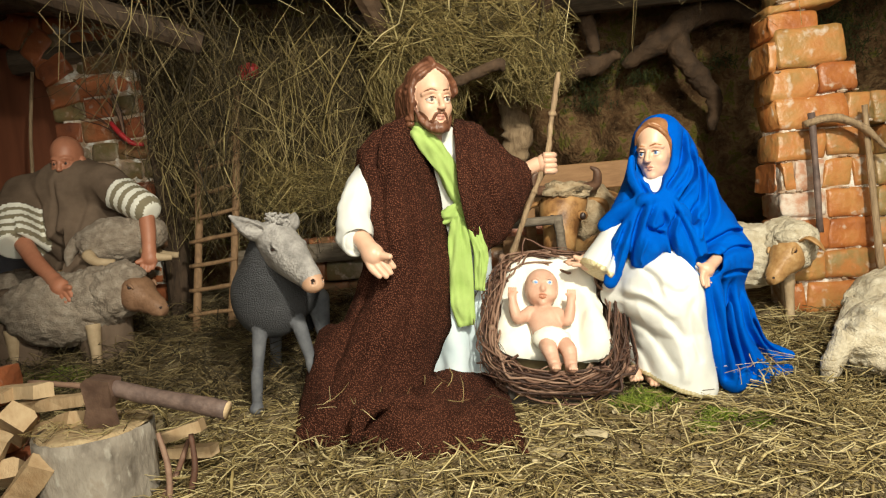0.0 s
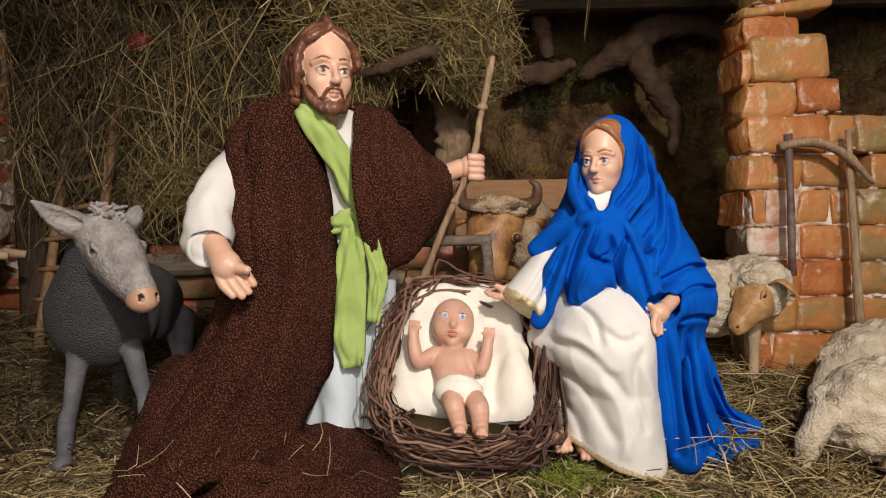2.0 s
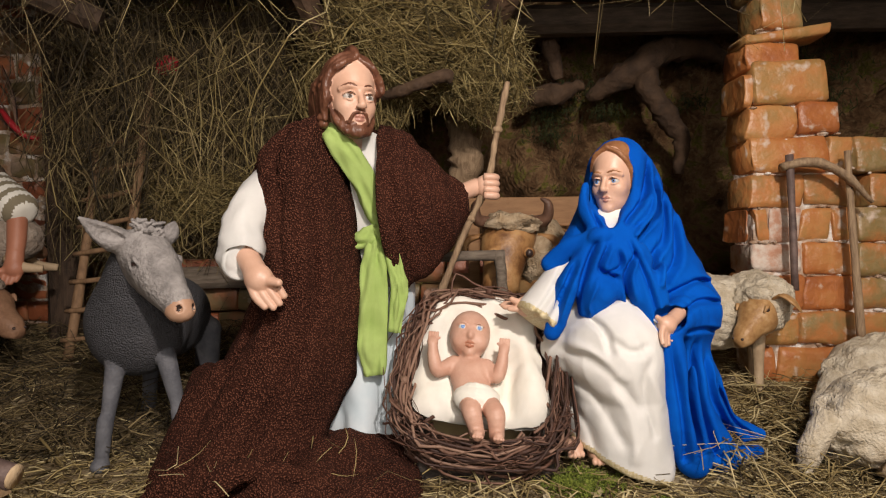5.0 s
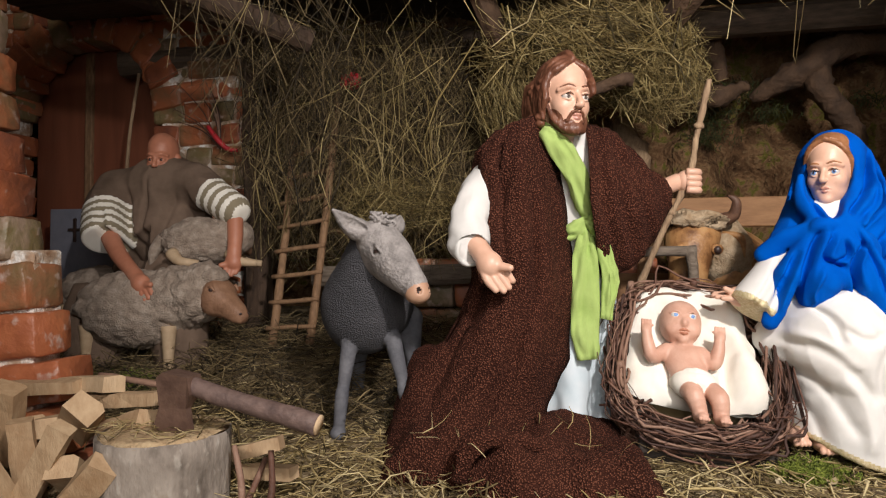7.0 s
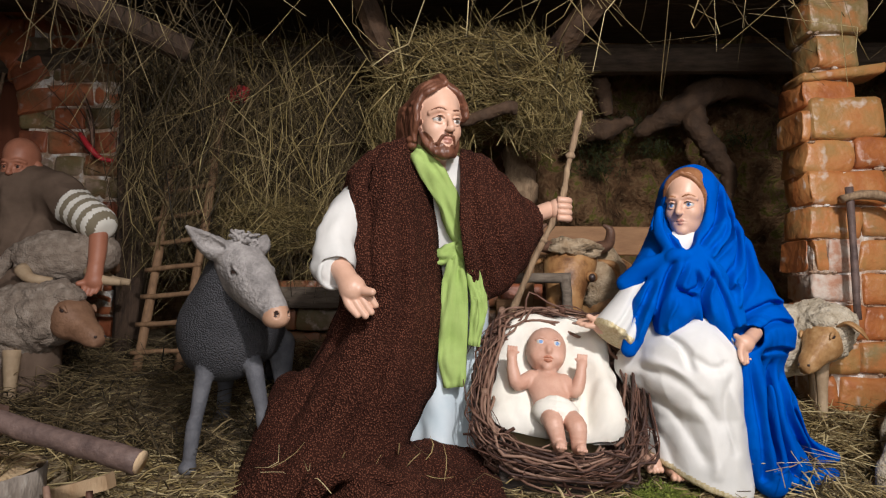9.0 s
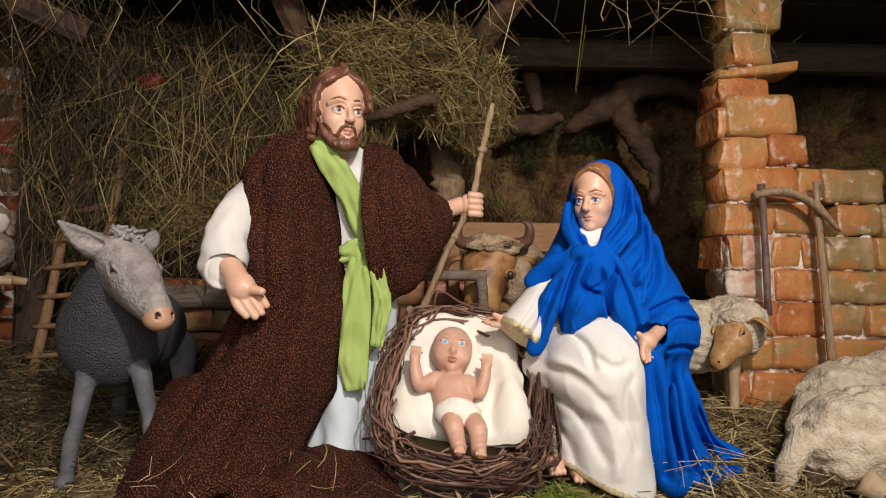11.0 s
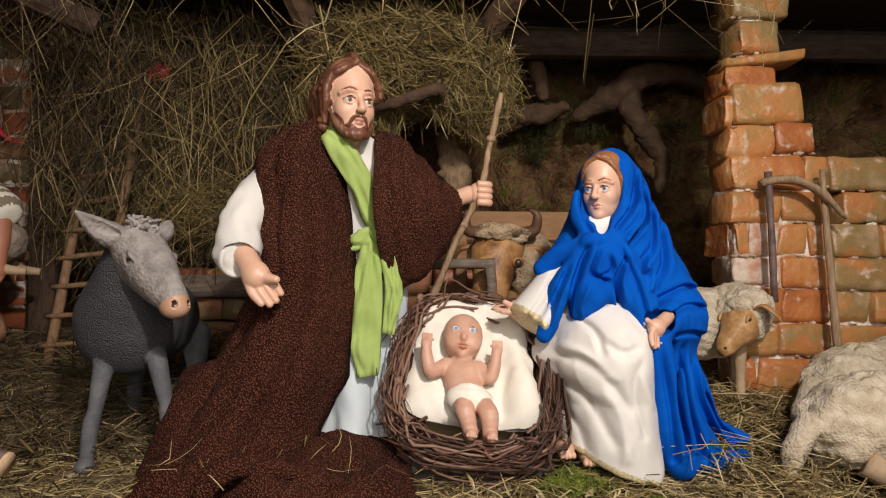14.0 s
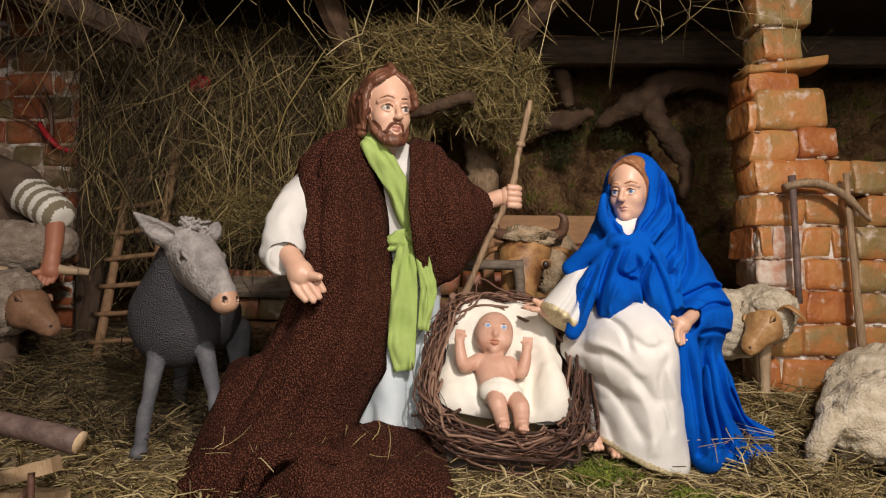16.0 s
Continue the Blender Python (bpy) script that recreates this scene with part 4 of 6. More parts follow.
# train of the cloak, heaped on the floor in front
tr = []
NJ, NI = 36, 48
for j in range(NJ + 1):
    v = j / NJ
    row = []
    for i in range(NI + 1):
        u = i / NI
        x = -0.245 + 0.335 * u + 0.03 * (v - 0.5)
        yb_, yf_ = 1.0, 0.755 + 0.05 * (1 - u) + 0.012 * math.sin(u * 9)
        y = yb_ + (yf_ - yb_) * v
        edge = min(1, min(u, 1 - u) / 0.10) ** 0.6 * min(1, (1 - v) / 0.10) ** 0.6
        hump = 0.040 + 0.10 * math.exp(-((u - 0.22) / 0.20) ** 2 - ((v - 0.25) / 0.35) ** 2)
        valley = 0.075 * math.exp(-((u - 0.36) / 0.13) ** 2 - ((v - 0.62) / 0.14) ** 2)
        ridge = 0.026 * math.exp(-((u - 0.46 - 0.12 * (v - 0.8)) / 0.045) ** 2 - ((v - 0.80) / 0.22) ** 2)
        h = edge * (hump - valley + ridge + 0.008 * math.sin(u * 17 + v * 6) + 0.008 * noise.noise(V(u * 6, v * 6, 0)))
        row.append(V(x, y, ground_z(x, y) + h + 0.001))
    tr.append(row)
rws = [[bm.verts.new(p) for p in r] for r in tr]
for a, b in zip(rws, rws[1:]):
    for i in range(NI):
        bm.faces.new((a[i], a[i + 1], b[i + 1], b[i]))
tube(bm, [(-0.125, 0.772, 0.004), (-0.116, 0.780, 0.034), (-0.092, 0.792, 0.046), (-0.055, 0.812, 0.036), (-0.02, 0.82, 0.02)], [0.012, 0.015, 0.013, 0.012, 0.006], 14, 0, 22, flat=0.8)
# sleeve and hand at his right, fist at his left
tube(bm, [(-0.100, 0.96, 0.375), (-0.120, 0.935, 0.340), (-0.130, 0.912, 0.300), (-0.127, 0.893, 0.263), (-0.124, 0.888, 0.258)], [0.020, 0.024, 0.027, 0.0265, 0.020], 26, 2, 26, wob=0.12)
sculpt(bm, palm_solids((-0.124, 0.893, 0.272), (-0.100, 0.872, 0.238), (-0.083, 0.866, 0.207), 0.0165, 1, (0.013, 0.004, 0.006), (-0.074, 0.861, 0.234), (0.004, 0.004, 0)), 0.0009)
tube(bm, [(0.120, 1.012, 0.340), (0.145, 1.025, 0.352), (0.160, 1.032, 0.358)], [0.012, 0.012, 0.0125], 12, 1)
blob(bm, (0.170, 1.030, 0.358), (0.015, 0.015, 0.016), 1, seg=16, rows=12)
for k in range(4):
    zz = 0.370 - 0.0085 * k
    tube(bm, [(0.168, 1.018, zz), (0.184, 1.020, zz - 0.001), (0.186, 1.040, zz)], [0.0055, 0.0056, 0.005], 8, 1)
# sash, knot and tails
ribbon(bm, [(-0.040, 0.952, 0.430), (-0.026, 0.934, 0.416), (-0.007, 0.940, 0.390), (0.010, 0.950, 0.360), (0.024, 0.962, 0.322), (0.036, 0.970, 0.300)], [0.009, 0.013, 0.0165, 0.017, 0.014, 0.009], (0.05, -1, 0.15), 0.006, 3, ripple=0.004, seed=1)
ribbon(bm, [(-0.012, 0.965, 0.278), (0.012, 0.962, 0.286), (0.036, 0.965, 0.296), (0.066, 0.99, 0.302)], [0.012, 0.013, 0.012, 0.010], (0, -1, 0), 0.006, 3, ripple=0.005, seed=2)
blob(bm, (0.036, 0.960, 0.294), (0.015, 0.013, 0.013), 3, wob=0.35, freq=70)
blob(bm, (0.047, 0.958, 0.311), (0.010, 0.011, 0.015), 3, wob=0.4, freq=60)
blob(bm, (0.044, 0.960, 0.279), (0.008, 0.010, 0.012), 3, wob=0.4, freq=60)
ribbon(bm, [(0.026, 0.962, 0.285), (0.022, 0.956, 0.25), (0.022, 0.950, 0.19), (0.021, 0.944, 0.145), (0.024, 0.942, 0.112)], [0.009, 0.016, 0.0185, 0.0185, 0.014], (0, -1, 0), 0.005, 3, ripple=0.006, seed=3)
ribbon(bm, [(0.042, 0.962, 0.285), (0.050, 0.955, 0.25), (0.055, 0.952, 0.215), (0.048, 0.950, 0.165)], [0.007, 0.010, 0.011, 0.008], (0.1, -1, 0), 0.005, 3, ripple=0.005, seed=4)
# head
HR = pose(0, 0, 0, 3, 0, 30)
solids, L = face_solids((-0.005, 0.948, 0.462), HR, 1.02, 1, 9, 8, 5, 4, 6)
solids += [("+", ell(L(0, 0.012, 0.022), (0.035, 0.037, 0.039), HR), 4, 0.003), ("+", rod([L(0, -0.021, 0.050), L(0, -0.006, 0.060), L(0, 0.024, 0.058)], [0.0045, 0.006, 0.006]), 4, 0.004)]
rnd = random.Random(17)
for q in (-1, 1):
    solids += [("+", ell(L(0.028 * q, 0.012, 0.004), (0.010, 0.020, 0.026), HR), 4, 0.004), ("+", ell(L(0.024 * q, 0.020, -0.016), (0.013, 0.016, 0.020), HR), 4, 0.004),
               ("p", ell(L(0.021 * q, -0.014, -0.034), (0.011, 0.014, 0.020), HR), 4, 0.0),
               ("+", rod([L(0.028 * q, -0.006, -0.010), L(0.0235 * q, -0.015, -0.029), L(0.0125 * q, -0.026, -0.043)], [0.0022, 0.0040, 0.0055]), 4, 0.003), ("p", ell(L(0.010 * q, -0.026, -0.040), (0.012, 0.014, 0.010), HR), 4, 0.0),
               ("+", rod([L(0.001 * q, -0.0375, -0.0205), L(0.0075 * q, -0.0355, -0.0225), L(0.0125 * q, -0.030, -0.033)], [0.0012, 0.0020, 0.0016]), 4, 0.002)]
    for k in range(15):
        y0 = -0.022 + 0.052 * k / 14
        zz = 0.055 - 0.02 * abs(k - 4) / 8
        low = -0.018 - 0.010 * rnd.random() if q < 0 or k > 7 else 0.008
        w = rnd.uniform(0.002, 0.005) * (1 if k % 2 else -1)
        solids.append(("+", rod([L(0.005 * q, y0, zz), L(0.021 * q, y0 + w, zz - 0.009), L(0.0335 * q, y0 + 0.006 - w, 0.022), L(0.0365 * q, y0 + 0.010 + w, 0.5 * low + 0.008), L(0.0345 * q, y0 + 0.014 - w, low)], [0.0026, 0.0040, 0.0042, 0.0046, 0.0032], 16), 4, 0.0035))
for k in range(16):
    p = L(-0.034 + rnd.uniform(-0.003, 0.002), rnd.uniform(-0.010, 0.028), rnd.uniform(-0.034, 0.02))
    solids.append(("+", ell(p, (0.0065, 0.0065, 0.0055)), 4, 0.0015))
solids += [("+", ell(L(0, -0.028, -0.043), (0.0125, 0.0105, 0.009), HR), 4, 0.004), ("p", ell(L(0, -0.036, -0.0285), (0.0070, 0.010, 0.0036), HR), 6, 0.0), ("p", ell(L(0, -0.036, -0.0225), (0.002, 0.012, 0.002), HR), 1, 0.0)]
sculpt(bm, solids, 0.0009)
crumple(bm, 0.0022, 34, {2, 7})
crumple(bm, 0.0022, 45, {3}, 5.0)
crumple(bm, 0.0030, 22, {0}, 2.0)
creases(bm, (-0.03, 0.95, 0.62), 0.0035, {0}, 16.0, 4, 5.0)
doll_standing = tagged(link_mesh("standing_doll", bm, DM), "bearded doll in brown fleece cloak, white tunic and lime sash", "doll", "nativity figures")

bm = bmesh.new()
tube(bm, [(0.203, 1.025, 0.503), (0.188, 1.03, 0.435), (0.172, 1.028, 0.36), (0.135, 1.035, 0.28), (0.085, 1.05, 0.15), (0.05, 1.06, 0.05)], [0.0042, 0.0045, 0.0052, 0.0048, 0.005, 0.005], 8, 0, 40, wob=0.5)
blob(bm, (0.1885, 1.029, 0.437), (0.0062, 0.0062, 0.005), 0, wob=0.4, freq=90, seg=10, rows=8)
blob(bm, (0.150, 1.032, 0.312), (0.006, 0.006, 0.005), 0, wob=0.4, freq=90, seg=10, rows=8)
tagged(link_mesh("walking_staff", bm, STICK), "knotty pale wooden staff held in the doll's fist", "staff")


# ---------------------------------------------------------------- seated doll
SM = [BLUE, SKIN, WHITE, GOLD, HAIR_FAIR, INK, LIPS, CREAM, EYEBLUE, EYEWHITE]
bm = bmesh.new()
# white dress over lap and shins, cut along its sloping hem
dress = [("+", rod([(0.325, 1.00, 0.172), (0.314, 0.942, 0.140), (0.321, 0.945, 0.090), (0.326, 0.945, 0.01)], [0.060, 0.055, 0.050, 0.058]), 2, 0.01),
         ("+", rod([(0.345, 0.98, 0.176), (0.332, 0.908, 0.152), (0.337, 0.905, 0.09), (0.343, 0.905, 0.01)], [0.040, 0.036, 0.034, 0.038]), 2, 0.04),
         ("+", rod([(0.268, 0.970, 0.140), (0.282, 0.972, 0.095), (0.294, 0.962, 0.04)], [0.030, 0.022, 0.022]), 2, 0.02),
         ("-", half((0.30, 0.90, 0.020), (0.36, -0.10, 1.0), (0.15, 0.75, -0.1), (0.5, 1.1, 0.15)), 2, 0.003)]
for pts, w, d in (([(0.288, 0.186), (0.300, 0.172), (0.305, 0.150)], 0.004, 0.010), ([(0.305, 0.165), (0.325, 0.150), (0.345, 0.155)], 0.005, 0.006), ([(0.255, 0.145), (0.300, 0.130), (0.335, 0.085)], 0.006, 0.006),
                  ([(0.250, 0.115), (0.290, 0.095), (0.318, 0.045)], 0.006, 0.006), ([(0.262, 0.080), (0.283, 0.060), (0.292, 0.030)], 0.005, 0.005), ([(0.352, 0.150), (0.340, 0.110), (0.352, 0.055)], 0.005, 0.006),
                  ([(0.262, 0.155), (0.285, 0.148), (0.315, 0.12)], 0.005, -0.005), ([(0.300, 0.110), (0.322, 0.080), (0.330, 0.030)], 0.006, -0.005),
                  ([(0.330, 0.175), (0.345, 0.130), (0.362, 0.09)], 0.005, -0.004)):
    dress.append(("f", fold(pts, 1.1 * w, 0.75 * d, 0.80, 1.00), 2, 0.0))
dress.append(("p", half((0.30, 0.90, 0.0275), (0.36, -0.10, 1.0), (0.15, 0.75, -0.1), (0.5, 0.97, 0.15)), 3, 0.0))
sculpt(bm, dress, 0.0018)
# blue veil, cape, sleeve and trailing end
cape = [("+", ell((0.346, 0.990, 0.366), (0.039, 0.047, 0.050)), 0, 0.01),
        ("+", rod([(0.352, 1.00, 0.345), (0.352, 1.005, 0.29), (0.350, 1.01, 0.22)], [0.042, 0.062, 0.072]), 0, 0.03),
        ("+", rod([(0.335, 0.985, 0.305), (0.288, 0.972, 0.262), (0.268, 0.965, 0.236)], [0.036, 0.028, 0.020]), 0, 0.03),
        ("+", rod([(0.362, 1.00, 0.345), (0.386, 0.995, 0.285), (0.405, 0.985, 0.235)], [0.030, 0.041, 0.044]), 0, 0.03),
        ("+", rod([(0.410, 0.975, 0.228), (0.428, 0.950, 0.188), (0.396, 0.918, 0.183)], [0.036, 0.034, 0.023]), 0, 0.02),
        ("+", rod([(0.410, 0.98, 0.19), (0.415, 0.96, 0.11), (0.420, 0.95, 0.04)], [0.045, 0.036, 0.036]), 0, 0.02),
        ("+", ell((0.375, 1.04, 0.12), (0.065, 0.05, 0.13)), 0, 0.02),
        ("+", rod([(0.300, 0.958, 0.345), (0.296, 0.945, 0.315), (0.303, 0.930, 0.288)], [0.010, 0.013, 0.010]), 0, 0.012),
        ("+", rod([(0.376, 0.962, 0.335), (0.352, 0.940, 0.308), (0.318, 0.928, 0.288)], [0.014, 0.017, 0.012]), 0, 0.012),
        ("+", rod([(0.250, 0.957, 0.250), (0.272, 0.942, 0.272), (0.302, 0.927, 0.285)], [0.012, 0.011, 0.010]), 0, 0.006),
        ("+", ell((0.305, 0.917, 0.284), (0.0145, 0.011, 0.0115)), 0, 0.003),
        ("+", ell((0.314, 0.914, 0.257), (0.018, 0.014, 0.021)), 0, 0.003),
        ("+", rod([(0.298, 0.928, 0.275), (0.271, 0.928, 0.222), (0.247, 0.932, 0.166)], [0.013, 0.021, 0.010]), 0, 0.008),
        ("+", rod([(0.308, 0.922, 0.258), (0.301, 0.920, 0.218), (0.292, 0.920, 0.196)], [0.018, 0.024, 0.012]), 0, 0.008),
        ("+", rod([(0.326, 0.924, 0.262), (0.336, 0.918, 0.228), (0.336, 0.916, 0.212)], [0.019, 0.020, 0.012]), 0, 0.008),
        ("+", rod([(0.330, 0.928, 0.288), (0.353, 0.916, 0.236), (0.372, 0.908, 0.180), (0.389, 0.902, 0.115), (0.396, 0.904, 0.055), (0.410, 0.908, 0.014)], [0.018, 0.021, 0.018, 0.018, 0.021, 0.020], 24), 0, 0.010),
        ("+", rod([(0.428, 0.945, 0.10), (0.440, 0.940, 0.05), (0.448, 0.935, 0.010)], [0.028, 0.028, 0.024]), 0, 0.015),
        ("+", rod([(0.440, 0.955, 0.075), (0.474, 0.957, 0.040), (0.514, 0.959, 0.030)], [0.020, 0.016, 0.007]), 0, 0.012),
        ("+", rod([(0.415, 0.925, 0.025), (0.455, 0.926, 0.012), (0.504, 0.944, 0.012)], [0.018, 0.014, 0.007]), 0, 0.012)]
for pts, w, d in (([(0.376, 0.385), (0.366, 0.335), (0.336, 0.300)], 0.0045, 0.006), ([(0.386, 0.365), (0.382, 0.315), (0.352, 0.280)], 0.005, 0.007), ([(0.398, 0.345), (0.392, 0.285), (0.366, 0.245)], 0.006, 0.007),
                  ([(0.410, 0.32), (0.406, 0.26), (0.385, 0.225)], 0.006, 0.006), ([(0.380, 0.350), (0.374, 0.315), (0.345, 0.285)], 0.004, -0.004), ([(0.393, 0.33), (0.386, 0.275), (0.370, 0.225)], 0.005, -0.004),
                  ([(0.452, 0.225), (0.425, 0.226), (0.385, 0.205)], 0.005, 0.007), ([(0.458, 0.200), (0.430, 0.204), (0.395, 0.192)], 0.0045, 0.006), ([(0.455, 0.165), (0.430, 0.170), (0.405, 0.168)], 0.004, 0.005),
                  ([(0.345, 0.265), (0.330, 0.235), (0.336, 0.205)], 0.0035, 0.007), ([(0.300, 0.280), (0.282, 0.235), (0.270, 0.180)], 0.0045, 0.006), ([(0.312, 0.275), (0.300, 0.245), (0.318, 0.235)], 0.0035, 0.006),
                  ([(0.322, 0.268), (0.325, 0.248), (0.310, 0.240)], 0.003, 0.005), ([(0.276, 0.255), (0.258, 0.215), (0.248, 0.180)], 0.004, 0.005), ([(0.298, 0.236), (0.286, 0.205), (0.288, 0.190)], 0.004, -0.004),
                  ([(0.405, 0.160), (0.400, 0.10), (0.412, 0.03)], 0.005, 0.008), ([(0.420, 0.155), (0.418, 0.09), (0.438, 0.02)], 0.005, 0.008), ([(0.435, 0.135), (0.440, 0.08), (0.478, 0.025)], 0.005, 0.007),
                  ([(0.378, 0.16), (0.388, 0.09), (0.396, 0.02)], 0.005, 0.005), ([(0.445, 0.11), (0.465, 0.06), (0.500, 0.030)], 0.004, 0.005), ([(0.335, 0.28), (0.352, 0.235), (0.368, 0.18)], 0.0035, 0.004),
                  ([(0.302, 0.350), (0.298, 0.322), (0.304, 0.296)], 0.0035, 0.004)):
    cape.append(("f", fold(pts, 0.8 * w, 1.7 * d, 0.85, 1.0), 0, 0.0))
    cape.append(("f", fold([(x + 1.7 * w, z + 0.5 * w) for x, z in pts], w, -0.55 * abs(d), 0.85, 1.0), 0, 0.0))
cape += [("-", ell((0.321, 0.940, 0.352), (0.0275, 0.050, 0.043), pose(0, 0, 0, 0, 8, -25)), 0, 0.006),
         ("-", ell((0.321, 0.925, 0.312), (0.010, 0.045, 0.020), pose(0, 0, 0, 0, 10, -15)), 0, 0.004),
         ("-", rod([(0.405, 0.925, 0.186), (0.378, 0.895, 0.184)], [0.012, 0.017]), 0, 0.003)]
sculpt(bm, cape, 0.0016)
crumple(bm, 0.0014, 30, {0}, 1.0)
crumple(bm, 0.0018, 26, {2, 3}, 3.0)
# sleeve, head, fingers and feet
sculpt(bm, [("+", rod([(0.288, 0.975, 0.268), (0.262, 0.958, 0.226), (0.232, 0.944, 0.186)], [0.022, 0.025, 0.030]), 2, 0.01),
            ("-", half((0.226, 0.942, 0.180), (0.55, 0.25, 0.75), (0.15, 0.85, 0.1), (0.27, 1.0, 0.25)), 2, 0.002),
            ("f", fold([(0.285, 0.26), (0.262, 0.215), (0.240, 0.180)], 0.005, 0.005), 2, 0.0), ("f", fold([(0.268, 0.255), (0.245, 0.215), (0.225, 0.19)], 0.004, 0.004), 2, 0.0),
            ("p", half((0.231, 0.944, 0.186), (0.55, 0.25, 0.75), (0.15, 0.85, 0.1), (0.27, 1.0, 0.25)), 3, 0.0)], 0.0014)
HR = pose(0, 0, 0, 4, 0, -36)
solids, L = face_solids((0.334, 0.968, 0.357), HR, 0.87, 1, 9, 8, 5, 4, 6)
solids += [("+", ell(L(0, 0.010, 0.022), (0.029, 0.031, 0.033), HR), 4, 0.002)]
for q in (-1, 1):
    solids.append(("+", rod([L(0, -0.022, 0.048), L(0.020 * q, -0.020, 0.036), L(0.030 * q, -0.006, 0.010), L(0.029 * q, 0.002, -0.02)], [0.003, 0.0035, 0.0035, 0.003]), 4, 0.002))
sculpt(bm, solids, 0.0008)
sculpt(bm, [("+", ell((0.330, 0.962, 0.302), (0.026, 0.018, 0.024)), 7, 0.004)], 0.002)
sculpt(bm, palm_solids((0.245, 0.950, 0.192), (0.216, 0.953, 0.196), (0.188, 0.958, 0.196), 0.0125, 1, (0.002, -0.012, -0.003), (0.198, 0.945, 0.206)), 0.0009)
sculpt(bm, palm_solids((0.396, 0.912, 0.190), (0.375, 0.894, 0.178), (0.367, 0.886, 0.156), 0.0105, 1, (0.008, 0.006, 0.0), (0.362, 0.888, 0.188), (0.004, -0.002, 0)), 0.0009)
feet = []
for fx, fy, fz in ((0.268, 0.902, 0.027), (0.296, 0.900, 0.019)):
    feet.append(("+", ell((fx, fy + 0.014, fz + 0.002), (0.0115, 0.022, 0.010)), 1, 0.004))
    for k in range(4):
        feet.append(("+", ell((fx - 0.0075 + 0.005 * k, fy - 0.007 + 0.002 * abs(k - 1), fz - 0.002), (0.0030, 0.005, 0.0042)), 1, 0.0012))
sculpt(bm, feet, 0.001)
doll_seated = tagged(link_mesh("seated_doll", bm, SM), "seated doll in bright blue veil and cape over white dress", "doll", "nativity figures")

# ---------------------------------------------------------------- crib, cushion, infant doll
CU = V(0.99, -0.06, -0.10).normalized()
CVv = V(-0.10, 0.63, 0.77)
CN = CU.cross(CVv).normalized()
CV_ = CN.cross(CU).normalized()
CC = V(0.160, 0.953, 0.110)


def crib_pt(u, v, n):
    return CC + (CU * u + CV_ * v + CN * n) * 1.03


crib = thing("twig_crib", (0.15, 0.95, 0.0), "rough crib of woven dark twigs on a low wooden stand", "crib")
rnd = random.Random(21)


def twig_loop(hw, hl, n0, spread, r, a0, a1, seedv):
    pts = []
    k = 14
    ex = rnd.uniform(0.45, 0.8)
    for i in range(k + 1):
        a = a0 + (a1 - a0) * i / k
        c, s = math.cos(a), math.sin(a)
        u = math.copysign(abs(c) ** ex, c) * (hw + rnd.gauss(0, spread)) * (1.06 - 0.07 * s)
        v = math.copysign(abs(s) ** ex, s) * (hl + rnd.gauss(0, spread))
        pts.append(crib_pt(u, v, n0 + rnd.gauss(0, spread)))
    bm = bmesh.new()
    tube(bm, pts, [r * 0.8, r, r * 0.9, r * 0.6], 6, 0, 36, wob=0.3)
    return bm


for k in range(250):
    lay_n = rnd.uniform(-0.075, 0.022)
    shrink = 0.020 * max(0, -lay_n / 0.085)
    start = rnd.uniform(0, 2 * math.pi) if k % 3 else rnd.uniform(3.2, 4.6)
    part("twig", twig_loop(0.092 - shrink + rnd.uniform(-0.014, 0.009), 0.106 - shrink + rnd.uniform(-0.016, 0.012) + (0.004 if k % 3 == 0 else 0), lay_n, rnd.uniform(0.003, 0.008), rnd.choice((0.0007, 0.0009, 0.0012, 0.0016, 0.0021)), start, start + rnd.uniform(1.6, 5.0), k), BARK, crib)
for k in range(26):  # loose ends that poke out
    a = rnd.uniform(0, 2 * math.pi)
    base = crib_pt(0.095 * math.cos(a), 0.108 * math.sin(a), rnd.uniform(-0.05, 0.01))
    d = (CU * math.cos(a + rnd.uniform(-0.8, 0.8)) + CV_ * math.sin(a + rnd.uniform(-0.8, 0.8)) + CN * rnd.uniform(-0.2, 0.6)).normalized()
    bm = bmesh.new()
    L = rnd.uniform(0.014, 0.035)
    tube(bm, [base - d * 0.02, base + d * L * 0.5 + V(0, 0, rnd.uniform(-0.003, 0.004)), base + d * L], [0.0024, 0.0018, 0.0008], 5)
    part("twig", bm, BARK, crib)
for u, v in ((-0.082, 0.098), (0.082, 0.100), (0.0, 0.112), (-0.092, -0.03)):  # stub posts
    bm = bmesh.new()
    a = crib_pt(u, v, -0.06)
    tube(bm, [a, crib_pt(u, v, 0.0), crib_pt(u, v, 0.024)], [0.006, 0.0055, 0.005], 8, wob=0.3)
    part("stub_post", bm, BARK, crib)
bm = bmesh.new()
blob(bm, crib_pt(0, 0, -0.05), (0.088, 0.098, 0.022), 0, Matrix((CU, CV_, CN)).transposed().to_4x4(), wob=0.2, freq=40)
part("nest_bed", bm, HAY_DARK, crib, "matted straw bed")
for sx in (0.085, 0.235):
    plank("stand_leg", sx - 0.007, sx + 0.007, 0.900, 0.914, -0.02, 0.060, CHARWOOD, crib)
    plank("stand_leg", sx - 0.007, sx + 0.007, 1.03, 1.044, -0.01, 0.165, CHARWOOD, crib)
    plank("stand_rail", sx - 0.006, sx + 0.006, 0.905, 1.035, 0.02, 0.04, CHARWOOD, crib)
plank("stand_front", 0.080, 0.240, 0.892, 0.903, -0.005, 0.030, CHARWOOD, crib, label="dark charred front board")
